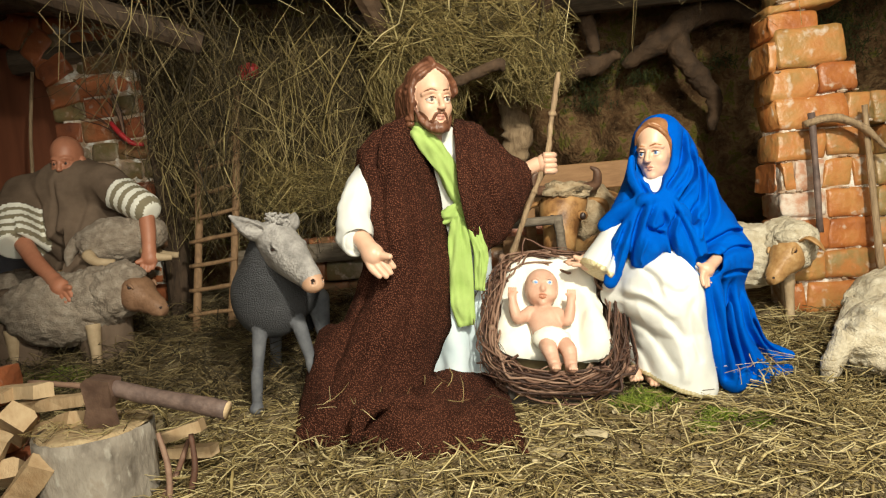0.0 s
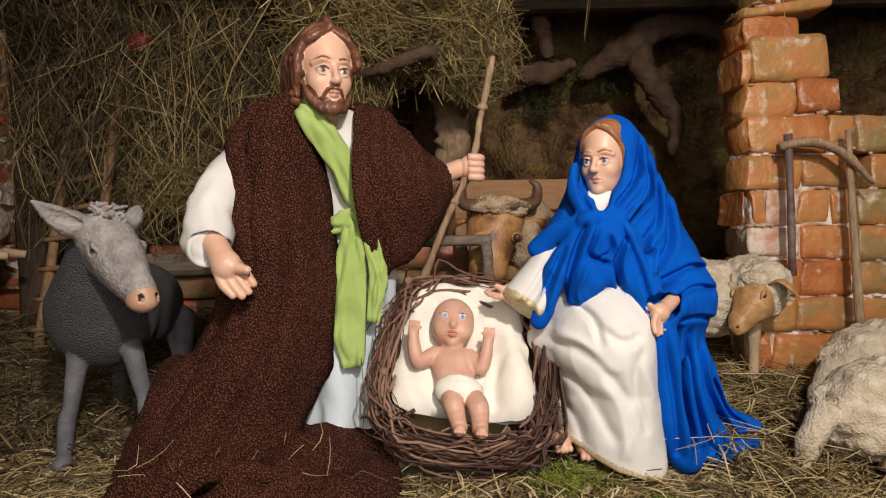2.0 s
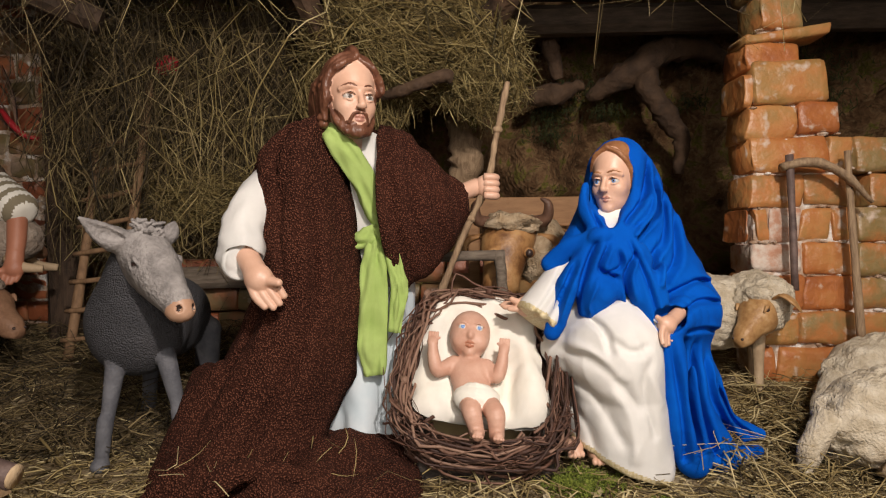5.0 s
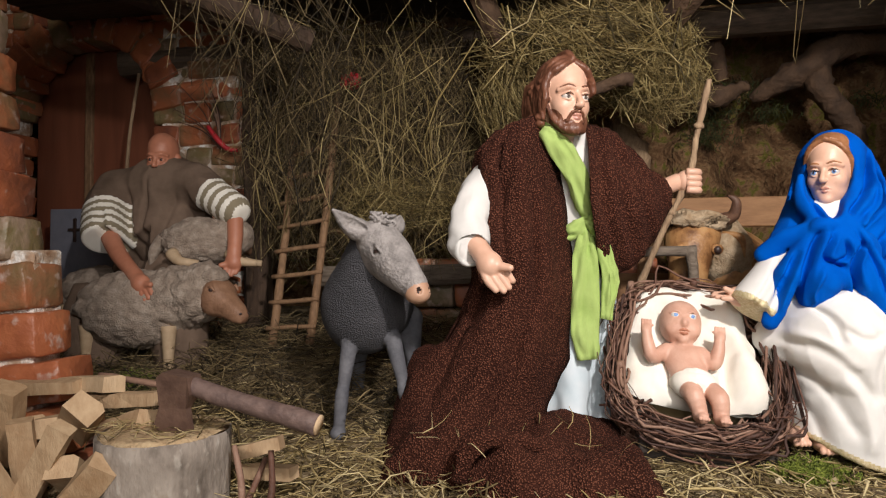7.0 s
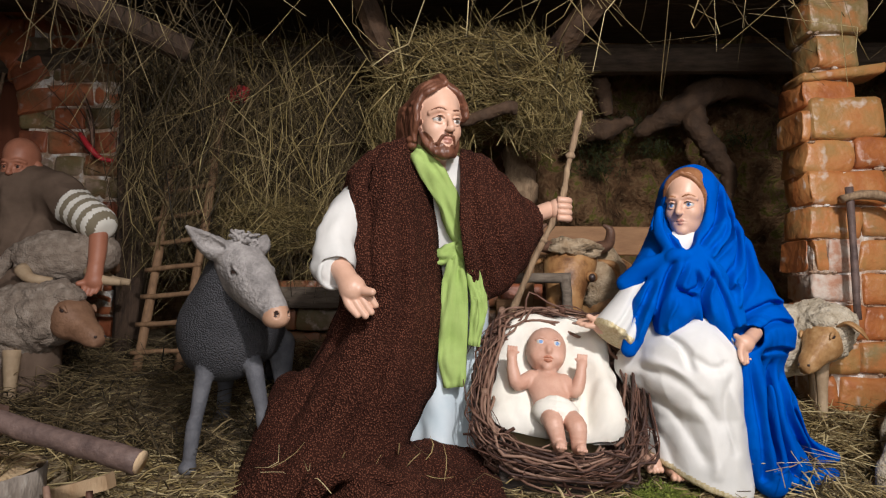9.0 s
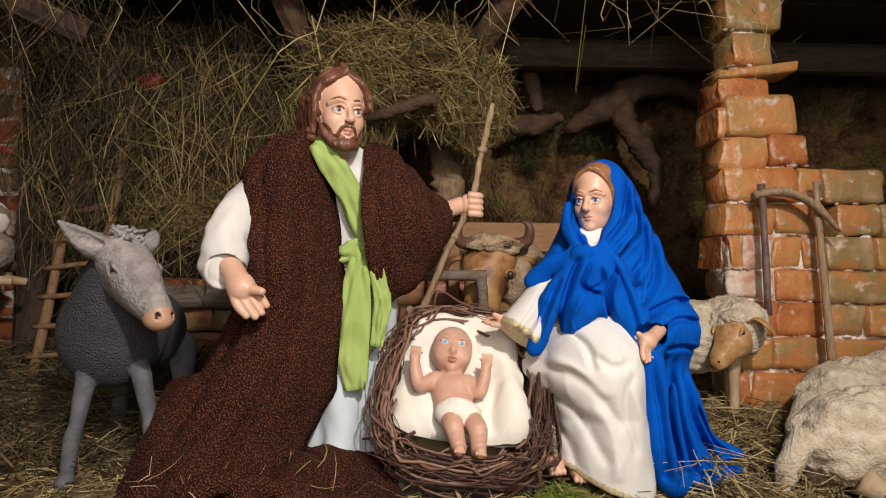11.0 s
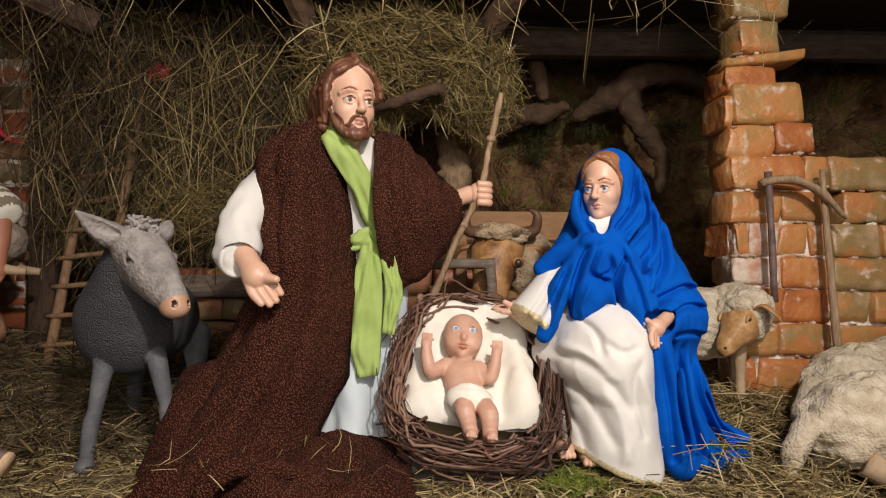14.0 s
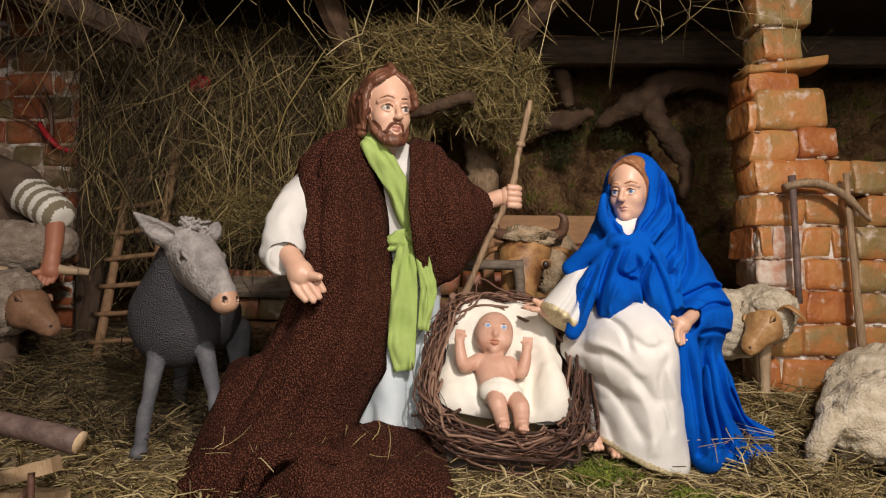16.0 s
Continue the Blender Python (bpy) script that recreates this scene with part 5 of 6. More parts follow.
plank("stand_back", 0.085, 0.235, 1.036, 1.046, 0.02, 0.13, CHARWOOD, crib)

bm = bmesh.new()
rws = []
N = 30
for side in (1, -1):
    grid = []
    for j in range(N + 1):
        row = []
        for i in range(N + 1):
            u, v = -1 + 2 * i / N, -1 + 2 * j / N
            fl = (1 - u ** 4) * (1 - v ** 4)
            dish = -0.012 * math.exp(-(u * u * 3 + v * v * 2))
            pp = V(u * 3.0 + 0.8 * v, v * 3.0, 3.0)
            n = side * 0.019 * fl ** 0.6 + (0.016 * math.exp(-((u - 0.75) / 0.25) ** 2 - ((v + 0.45) / 0.5) ** 2) - 0.014 * math.exp(-((u - 0.42) / 0.12) ** 2 - ((v + 0.55) / 0.45) ** 2) + 0.012 * math.exp(-((v - 0.85) / 0.2) ** 2) if side > 0 else 0) + dish + 0.009 * noise.noise(pp) * fl + 0.006 * (u * u) * (1 if side > 0 else 0.6)
            w = 0.078 - 0.006 * v + 0.004 * noise.noise(V(v * 2, u * 2, 7))
            w *= 1.0 if u < 0 else 1.06 - 0.24 * (0.5 + 0.5 * v) ** 1.5
            row.append(bm.verts.new(crib_pt(u * w * (1 - 0.12 * abs(v) ** 6) - 0.002, 0.018 + v * 0.083 * (1 - 0.10 * abs(u) ** 6) + (0.012 if v > 0 else 0.0) * (1 - u * u), n - 0.006)))
        grid.append(row)
    for a, b in zip(grid, grid[1:]):
        for i in range(N):
            bm.faces.new((a[i], a[i + 1], b[i + 1], b[i]))
bmesh.ops.remove_doubles(bm, verts=bm.verts[:], dist=0.0004)
bmesh.ops.recalc_face_normals(bm, faces=bm.faces[:])
crumple(bm, 0.0035, 34, {0}, 4.0)
tagged(link_mesh("cushion", bm, CREAM), "rumpled cream cloth cushion lying in the crib", "cushion")

bm = bmesh.new()
BRot = Matrix((CU, CV_, CN)).transposed().to_4x4()
IM = [SKIN_INFANT, CREAM, WHITE, EYEBLUE, SKIN_RED]


def bp(u, v, n):
    return crib_pt(u, v, n + 0.002)


solids = []


def be(u, v, n, a, b, d, op="+", slot=0, k=0.004):
    solids.append((op, ell(bp(u, v, n), (a, b, d), BRot), slot, k))


def bh(u, v, n):
    """A place on the infant's head, nodded forward a little."""
    return u, 0.041 + (v - 0.041) * 0.951 - (n - 0.023) * 0.309, 0.023 + (n - 0.023) * 0.951 + (v - 0.041) * 0.309


be(-0.0200, 0.042, 0.022, 0.0262, 0.0305, 0.025)
be(*bh(-0.0195, 0.030, 0.026), 0.0205, 0.0200, 0.020, k=0.010)
be(*bh(-0.0185, 0.034, 0.0470), 0.0042, 0.0062, 0.0046, k=0.003)
for s in (-1, 1):
    be(*bh(-0.019 + 0.0100 * s, 0.0435, 0.0492), 0.0056, 0.0042, 0.0042, "-", k=0.003)
    be(*bh(-0.019 + 0.0100 * s, 0.0435, 0.0425), 0.0050, 0.0036, 0.0038, slot=2, k=0.0006)
    be(*bh(-0.0186 + 0.0100 * s, 0.0435, 0.0462), 0.0023, 0.0025, 0.0030, "p", 3)
    be(*bh(-0.019 + 0.0125 * s, 0.027, 0.0375), 0.0085, 0.0080, 0.0075, k=0.006)
    solids.append(("+", rod([bp(*bh(-0.019 + 0.0055 * s, 0.0478, 0.0455)), bp(*bh(-0.019 + 0.0105 * s, 0.0492, 0.0455)), bp(*bh(-0.019 + 0.0158 * s, 0.0465, 0.0420))], [0.001, 0.0014, 0.001]), 0, 0.002))
solids.append(("+", rod([bp(*bh(-0.0245, 0.0240, 0.0450)), bp(*bh(-0.0185, 0.0248, 0.0472)), bp(*bh(-0.0125, 0.0240, 0.0450))], [0.0010, 0.0018, 0.0010]), 4, 0.001))
solids.append(("+", rod([bp(*bh(-0.0230, 0.0212, 0.0445)), bp(*bh(-0.0185, 0.0203, 0.0465)), bp(*bh(-0.0140, 0.0212, 0.0445))], [0.0009, 0.0018, 0.0009]), 4, 0.001))
be(*bh(-0.0185, 0.0135, 0.040), 0.006, 0.005, 0.005, k=0.006)
be(-0.0150, -0.012, 0.016, 0.0245, 0.026, 0.017, k=0.006)
be(-0.0080, -0.036, 0.017, 0.0225, 0.022, 0.0165, k=0.010)
for s in (-1, 1):
    solids.append(("+", rod([bp(-0.016 + 0.020 * s, 0.000, 0.018), bp(-0.018 + 0.035 * s, -0.014, 0.022), bp(-0.019 + 0.041 * s, -0.002, 0.030), bp(-0.020 + 0.043 * s, 0.012, 0.036)], [0.0095, 0.0090, 0.0078, 0.0060]), 0, 0.005))
    c = bp(-0.020 + 0.0435 * s, 0.016, 0.0375)
    solids.append(("+", ell(c, (0.0066, 0.0075, 0.0045), BRot), 0, 0.003))
    for k in range(4):
        o = CU * (0.0030 * (k - 1.5))
        solids.append(("+", rod([c + o, c + o * 1.15 + CV_ * 0.012 + CN * 0.002], [0.0021, 0.0016]), 0, 0.0008))
    solids.append(("+", rod([c, c - CU * 0.008 * s + CV_ * 0.006], [0.0024, 0.0016]), 0, 0.001))
    solids.append(("+", rod([bp(-0.002 + 0.011 * s, -0.048, 0.018), bp(0.005 + 0.0135 * s, -0.066, 0.030), bp(0.011 + 0.0110 * s, -0.086, 0.022)], [0.0125, 0.0118, 0.0085]), 0, 0.003))
    solids.append(("+", rod([bp(0.011 + 0.0110 * s, -0.087, 0.021), bp(0.012 + 0.0115 * s, -0.093, 0.030)], [0.0080, 0.0066]), 0, 0.003))
    for k in range(4):
        solids.append(("+", ell(bp(0.0075 + 0.0032 * k + 0.0115 * s, -0.0965, 0.0345), (0.0018, 0.0022, 0.0025), BRot), 0, 0.0008))
# loincloth: a wrapped band with slanting folds
be(-0.0045, -0.045, 0.018, 0.0285, 0.0200, 0.0205, slot=1, k=0.002)
for k in range(3):
    solids.append(("+", rod([bp(-0.031, -0.034 - 0.006 * k, 0.014), bp(-0.006, -0.035 - 0.008 * k, 0.0365), bp(0.021, -0.036 - 0.008 * k, 0.016)], [0.0022, 0.0028, 0.0022]), 1, 0.003))
sculpt(bm, solids, 0.0009)
tagged(link_mesh("infant_doll", bm, IM), "small bare infant doll with white loincloth on cushion", "doll", "nativity figures")


# ---------------------------------------------------------------- donkey, cow, sheep figurines
bm = bmesh.new()
solids = [("+", ell((-0.300, 1.055, 0.176), (0.056, 0.105, 0.062)), 0, 0.02), ("+", ell((-0.294, 0.972, 0.172), (0.062, 0.055, 0.064)), 0, 0.03),
          ("+", rod([(-0.292, 0.972, 0.195), (-0.276, 0.945, 0.245), (-0.264, 0.930, 0.266)], [0.052, 0.040, 0.030]), 0, 0.03)]
for pts, r in (([(-0.305, 0.940, 0.135), (-0.313, 0.935, 0.070), (-0.313, 0.927, 0.055), (-0.316, 0.922, 0.004)], [0.0125, 0.0085, 0.0098, 0.0078]), ([(-0.246, 0.950, 0.135), (-0.231, 0.947, 0.078), (-0.227, 0.944, 0.062), (-0.214, 0.942, 0.012)], [0.0125, 0.0085, 0.0098, 0.0078]),
               ([(-0.335, 1.09, 0.15), (-0.340, 1.095, 0.08), (-0.345, 1.10, 0.03)], [0.022, 0.011, 0.010]), ([(-0.255, 1.10, 0.15), (-0.250, 1.10, 0.08), (-0.250, 1.10, 0.03)], [0.022, 0.011, 0.010])):
    x, y, z = pts[-1]
    solids += [("+", rod(pts, r), 4, 0.006), ("+", ell((x, y - 0.002, z + 0.002), (0.011, 0.012, 0.009)), 4, 0.003)]
solids.append(("+", rod([(-0.29, 1.155, 0.20), (-0.295, 1.175, 0.15), (-0.295, 1.17, 0.09)], [0.008, 0.006, 0.009]), 0, 0.006))
sculpt(bm, solids, 0.002)
# head, ears and forelock
AX_ = (V(-0.192, 0.875, 0.210) - V(-0.258, 0.920, 0.272)).normalized()
SX_ = AX_.cross(V(0, 0, 1)).normalized()
SY_ = SX_.cross(AX_).normalized()


def dh(along, side, up):
    return V(-0.258, 0.920, 0.270) + AX_ * along + SX_ * side + SY_ * up


solids = [("+", rod([dh(0, 0, 0), dh(0.035, 0, 0), dh(0.075, 0, -0.003), dh(0.096, 0, -0.003)], [0.031, 0.029, 0.0195, 0.0165]), 1, 0.01),
          ("+", rod([dh(0.010, 0, -0.022), dh(0.055, 0, -0.018), dh(0.085, 0, -0.012)], [0.021, 0.015, 0.010]), 1, 0.010),
          ("+", rod([dh(-0.005, 0, 0.012), dh(0.045, 0, 0.014), dh(0.092, 0, 0.006)], [0.019, 0.013, 0.010]), 1, 0.010),
          ("+", ell(dh(0.104, 0, -0.006), (0.0165, 0.015, 0.0135)), 1, 0.006), ("p", ell(dh(0.110, 0, -0.004), (0.020, 0.020, 0.017)), 2, 0.0)]
for q in (-1, 1):
    solids += [("-", ell(dh(0.111, 0.0085 * q, 0.004), (0.0032, 0.0032, 0.0042)), 2, 0.002), ("p", ell(dh(0.110, 0.0085 * q, 0.004), (0.0036, 0.0036, 0.0044)), 3, 0.0),
               ("-", ell(dh(0.030, 0.031 * q, 0.007), (0.009, 0.007, 0.006)), 1, 0.005), ("+", ell(dh(0.030, 0.0235 * q, 0.006), (0.0062, 0.0062, 0.0058)), 1, 0.0012),
               ("p", ell(dh(0.030, 0.029 * q, 0.006), (0.0058, 0.0052, 0.0026)), 3, 0.0),
               ("+", rod([dh(0.018, 0.024 * q, 0.010), dh(0.029, 0.029 * q, 0.0135), dh(0.041, 0.024 * q, 0.009)], [0.0018, 0.0027, 0.0018]), 1, 0.002),
               ("+", rod([dh(0.019, 0.026 * q, 0.002), dh(0.030, 0.029 * q, -0.001), dh(0.040, 0.025 * q, 0.003)], [0.0011, 0.0014, 0.0011]), 1, 0.0015)]
for base, mid, tip, w in (((-0.266, 0.910, 0.278), (-0.284, 0.886, 0.290), (-0.303, 0.864, 0.310), 0.0165), ((-0.240, 0.938, 0.285), (-0.237, 0.946, 0.296), (-0.236, 0.955, 0.308), 0.012)):
    solids += [("+", rod([base, mid, tip], [w * 0.7, w, w * 0.72, 0.0025]), 1, 0.006),
               ("-", rod([Vector(base).lerp(Vector(mid), 0.4) + V(0.004, -0.012, 0.004), Vector(mid) + V(0.004, -0.012, 0.002), Vector(tip) + V(0.004, -0.006, -0.002)], [w * 0.25, w * 0.55, 0.002]), 1, 0.004)]
rnd = random.Random(8)
for k in range(46):
    p = dh(-0.008 + rnd.uniform(-0.016, 0.016), rnd.uniform(-0.017, 0.017), 0.030 + rnd.uniform(-0.003, 0.006))
    solids.append(("+", rod([p, p + V(rnd.uniform(-0.007, 0.007), rnd.uniform(-0.007, 0.004), rnd.uniform(-0.001, 0.004))], [0.0026, 0.0016]), 1, 0.0008))
sculpt(bm, solids, 0.0011)
tagged(link_mesh("donkey_figurine", bm, [DONKEY_BODY, DONKEY_HEAD, MUZZLE, INK, DONKEY_LEG]), "grey painted donkey figurine with pale head and legs", "donkey figurine", "stable animals")

bm = bmesh.new()
blob(bm, (0.31, 1.33, 0.22), (0.09, 0.16, 0.09), 0, pose(0, 0, 0, 0, 0, -18), wob=0.06, freq=14)
blob(bm, (0.275, 1.24, 0.26), (0.055, 0.08, 0.065), 1, wob=0.2, freq=40)
rings = []
cs = spline([(0.222, 1.185, 0.310), (0.216, 1.160, 0.285), (0.207, 1.140, 0.245), (0.200, 1.125, 0.210), (0.197, 1.122, 0.190)], 14)
for i, c in enumerate(cs):
    s = i / 14
    w = lerp_list([0.030, 0.046, 0.044, 0.034, 0.030, 0.030, 0.018], s)
    h = lerp_list([0.022, 0.036, 0.036, 0.030, 0.026, 0.024, 0.014], s)
    rings.append([c + V(math.cos(a) * w, -math.sin(a) * h, math.sin(a) * h * 0.35) for a in (2 * math.pi * k / 20 for k in range(20))])
loft(bm, rings, 0)
blob(bm, (0.218, 1.145, 0.312), (0.043, 0.032, 0.016), 1, wob=0.5, freq=70, seg=28, rows=18)
for s in (-1, 1):
    ex_ = 0.034 if s > 0 else 0.022
    blob(bm, (0.211 + ex_ * s, 1.119 if s > 0 else 1.113, 0.262), (0.0062, 0.005, 0.0066), 2, seg=12, rows=10)
    blob(bm, (0.211 + ex_ * s, 1.123 if s > 0 else 1.117, 0.263), (0.010, 0.006, 0.009), 0, seg=12, rows=10)
    tube(bm, [(0.22 + 0.036 * s, 1.16, 0.312), (0.22 + 0.056 * s, 1.145, 0.318), (0.22 + 0.058 * s, 1.135, 0.340), (0.22 + 0.046 * s, 1.135, 0.350)], [0.011, 0.010, 0.007, 0.002], 10, 3, 14)
    tube(bm, [(0.22 + 0.046 * s, 1.175, 0.292), (0.22 + 0.074 * s, 1.17, 0.282), (0.22 + 0.078 * s, 1.165, 0.25)], [0.008, 0.015, 0.003], 10, 0, 10, flat=0.5)
    for q in (1.24, 1.42):
        tube(bm, [(0.31 + 0.05 * s, q, 0.18), (0.31 + 0.05 * s, q, 0.05)], [0.022, 0.015], 10, 0)
for v in bm.verts:
    v.co = V(0.216 + (v.co.x - 0.216) * 1.04 + 0.003, v.co.y + 0.055, 0.26 + (v.co.z - 0.26) * 1.04)
tagged(link_mesh("cow_figurine", bm, [COWHIDE, COWPALE, INK, HORN]), "brown and cream cow figurine behind the manger rail", "cow figurine", "stable animals")


def sheep(name, m, label, coat, head_at, head_dir, size=1.0, lying=False, look_down=0.3, tail=True, ears=True, muzzle=None):
    """A woolly sheep along local x, feet on z = 0; head_at and head_dir in local terms."""
    bm = bmesh.new()
    s = size
    zc = 0.055 * s if lying else 0.105 * s

    balls = []

    def fleecy(c, r, fr=38, amp=0.08):
        balls.append((c, r))
        blob(bm, c, r, 0, wob=amp, freq=fr, seg=96, rows=64, shape=lambda u: u * (1 + 0.045 * noise.noise(u * 6 + V(c[0] * 90, 0, 0)) + 0.022 * noise.noise(u * 14) + 0.012 * noise.noise(u * 30)))

    fleecy((0, 0, zc), (0.085 * s, 0.048 * s, 0.052 * s))
    fleecy((0.055 * s, 0, zc + 0.012 * s), (0.045 * s, 0.042 * s, 0.045 * s))
    h = Vector(head_at) * s
    d = Vector(head_dir).normalized()
    side = d.cross(V(0, 0, 1)).normalized()
    up = side.cross(d)
    fleecy(tuple(h - d * 0.016 * s + up * 0.005 * s), (0.030 * s, 0.028 * s, 0.029 * s), 60)
    fleecy(tuple(V(0.055 * s, 0, zc + 0.012 * s).lerp(h, 0.55)), (0.038 * s, 0.036 * s, 0.038 * s), 60)
    fleecy(tuple(h + up * 0.019 * s - d * 0.002 * s), (0.019 * s, 0.019 * s, 0.012 * s), 60)
    rings = []
    for i in range(11):
        t = i / 10
        c = h + d * (0.068 * s * t) - up * 0.012 * s * t
        w = lerp_list([0.016, 0.024, 0.0225, 0.0165, 0.0135, 0.0125, 0.006], t) * s
        rings.append([c + side * w * math.copysign(abs(math.cos(a)) ** 0.75, math.cos(a)) + up * w * math.copysign(abs(math.sin(a)) ** 0.75, math.sin(a)) for a in (2 * math.pi * k / 16 for k in range(16))])
    loft(bm, rings, 1)
    for q in (-1, 1):
        e = h + d * 0.020 * s + side * 0.0185 * s * q + up * 0.010 * s
        tube(bm, [e - d * 0.007 * s, e + up * 0.004 * s + side * 0.001 * s * q, e + d * 0.007 * s], [0.001 * s, 0.0028 * s, 0.001 * s], 8, 1, 8)
        blob(bm, e, (0.0033 * s, 0.0033 * s, 0.0033 * s), 2, seg=10, rows=8)
        if ears:
            b = h + side * 0.018 * s * q + up * 0.014 * s
            tube(bm, [b, b + side * 0.012 * s * q + up * 0.004 * s - d * 0.002 * s, b + side * 0.024 * s * q - up * 0.004 * s, b + side * 0.032 * s * q - up * 0.016 * s + d * 0.003 * s], [0.005 * s, 0.0095 * s, 0.009 * s, 0.002 * s], 12, 1, 12, flat=0.32)
        blob(bm, h + d * 0.0655 * s + side * 0.006 * s * q - up * 0.006 * s, (0.0018 * s, 0.0018 * s, 0.0018 * s), 2, seg=8, rows=6)
        for x in (-0.055, 0.058):
            if lying:
                tube(bm, [(x * s, 0.035 * s * q, 0.03 * s), ((x + 0.02) * s, 0.052 * s * q, 0.014 * s), ((x + 0.055) * s, 0.050 * s * q, 0.009 * s)], [0.014 * s, 0.010 * s, 0.007 * s], 10, 3, 10)
            else:
                tube(bm, [(x * s, 0.024 * s * q, 0.085 * s), (x * s, 0.024 * s * q, 0.045 * s), (x * s, 0.024 * s * q, 0.0)], [0.010 * s, 0.0068 * s, 0.0058 * s], 10, 3, 10)
    if tail:
        tube(bm, [(-0.078 * s, 0, zc + 0.01 * s), (-0.098 * s, 0.004, zc - 0.02 * s), (-0.104 * s, 0.008, max(0.006, zc - 0.05 * s))], [0.013 * s, 0.012 * s, 0.006 * s], 12, 0, 12, wob=0.3)
    for v in bm.verts:
        v.co = m @ v.co
    ob = tagged(link_mesh(name, bm, [coat, muzzle or SHEEPFACE, INK, SHEEPLEG]), label, "sheep figurine", "stable animals")
    return ob


SHEEPLEG = material("leg_paint", [(0.3, (0.34, 0.24, 0.14)), (0.7, (0.52, 0.40, 0.26))], 40, 0.7, 0.3)
sheep("sheep_figurine", pose(0.540, 1.175, 0.040, 0, 0, -18), "cream woolly sheep figurine with bowed tan head", WOOL, (0.062, -0.040, 0.116), (-0.55, -0.66, -0.46), 1.18)
sheep("sheep_figurine", pose(0.665, 0.925, -0.012, 0, 0, 14), "cream sheep figurine lying down on the straw", WOOL, (0.115, -0.02, 0.085), (0.7, -0.4, -0.2), 1.25, lying=True)
sheep("sheep_figurine", pose(0.745, 1.055, 0.010, 0, 0, 20), "fluffy cream sheep figurine lying by the brick wall", WOOL, (0.10, -0.01, 0.09), (0.6, -0.6, -0.2), 1.25, lying=True)
sheep("sheep_figurine", pose(0.70, 0.74, -0.045, 0, 0, 165), "cream sheep figurine with tan face at the stage's edge", WOOL, (0.10, 0.0, 0.06), (0.9, 0.1, -0.3), 1.0, lying=True)
sheep("sheep_figurine", pose(-0.805, 1.165, 0.005, 0, 0, 3), "greyish sheep figurine held by the seated shepherd doll", WOOL_GREY, (0.108, -0.012, 0.128), (0.85, -0.35, -0.30), 1.45, ears=False, muzzle=SHEEPFACE_DULL)
sheep("sheep_figurine", pose(-0.99, 1.30, 0.06, 0, 0, 10), "greyish sheep figurine standing behind another", WOOL_GREY, (0.10, -0.01, 0.13), (0.75, -0.2, -0.25), 1.15)
sheep("sheep_figurine", pose(-0.705, 1.225, 0.235, 0, 0, 20), "young greyish sheep figurine in the shepherd doll's lap", WOOL_GREY, (0.06, 0.03, 0.06), (0.3, 0.9, -0.2), 0.95, lying=True, ears=False, muzzle=SHEEPFACE_DULL)

# seated shepherd doll
PM = [TUNIC_BROWN, SKIN_RED, CREAM, STRIPE, INK]
bm = bmesh.new()
solids = [("+", rod([(-0.835, 1.305, 0.405), (-0.825, 1.300, 0.30), (-0.825, 1.29, 0.20)], [0.070, 0.092, 0.105]), 0, 0.02),
          ("+", rod([(-0.925, 1.285, 0.402), (-0.835, 1.285, 0.425), (-0.755, 1.285, 0.408)], [0.040, 0.042, 0.040]), 0, 0.03),
          ("+", rod([(-0.86, 1.27, 0.19), (-0.90, 1.19, 0.17), (-0.90, 1.17, 0.06)], [0.075, 0.060, 0.055]), 0, 0.03), ("+", rod([(-0.79, 1.27, 0.19), (-0.74, 1.20, 0.18), (-0.73, 1.19, 0.06)], [0.075, 0.058, 0.050]), 0, 0.03),
          ("+", rod([(-0.938, 1.275, 0.400), (-0.932, 1.235, 0.355), (-0.905, 1.200, 0.305)], [0.043, 0.043, 0.045]), 0, 0.02),
          ("+", rod([(-0.755, 1.28, 0.412), (-0.705, 1.255, 0.385), (-0.645, 1.232, 0.352)], [0.041, 0.037, 0.033]), 0, 0.02)]
for p, q in (((-0.930, 1.232, 0.350), (-0.898, 1.192, 0.290)), ((-0.700, 1.252, 0.382), (-0.620, 1.222, 0.338))):
    p, q = Vector(p), Vector(q)
    for k in range(9):
        solids.append(("p", slab(p.lerp(q, k / 8), q - p, (q - p).length / 15.0, 0.056), 2 if k % 2 == 0 else 3, 0.0))
    solids.append(("-", half(q, p - q, q - V(0.07, 0.07, 0.07), q + V(0.07, 0.07, 0.07)), 2, 0.003))
for pts, w, d in (([(-0.84, 0.43), (-0.838, 0.36), (-0.83, 0.25)], 0.006, 0.007), ([(-0.89, 0.40), (-0.87, 0.33), (-0.85, 0.27)], 0.008, 0.008), ([(-0.78, 0.40), (-0.79, 0.33), (-0.81, 0.26)], 0.008, 0.008),
                  ([(-0.91, 0.36), (-0.885, 0.31), (-0.88, 0.24)], 0.007, 0.007), ([(-0.76, 0.37), (-0.75, 0.31), (-0.77, 0.25)], 0.007, 0.006)):
    solids.append(("f", fold(pts, w, d), 0, 0.0))
sculpt(bm, solids, 0.003)
crumple(bm, 0.003, 22, {0}, 6.0)
solids, L = face_solids((-0.829, 1.272, 0.466), pose(0, 0, 0, 10, 0, 8), 0.98, 1, 1, 4, 4, 1, 1)
for q in (-1, 1):
    solids.append(("+", ell(L(0.032 * q, 0.004, -0.002), (0.005, 0.009, 0.012)), 1, 0.003))
sculpt(bm, solids, 0.0016)
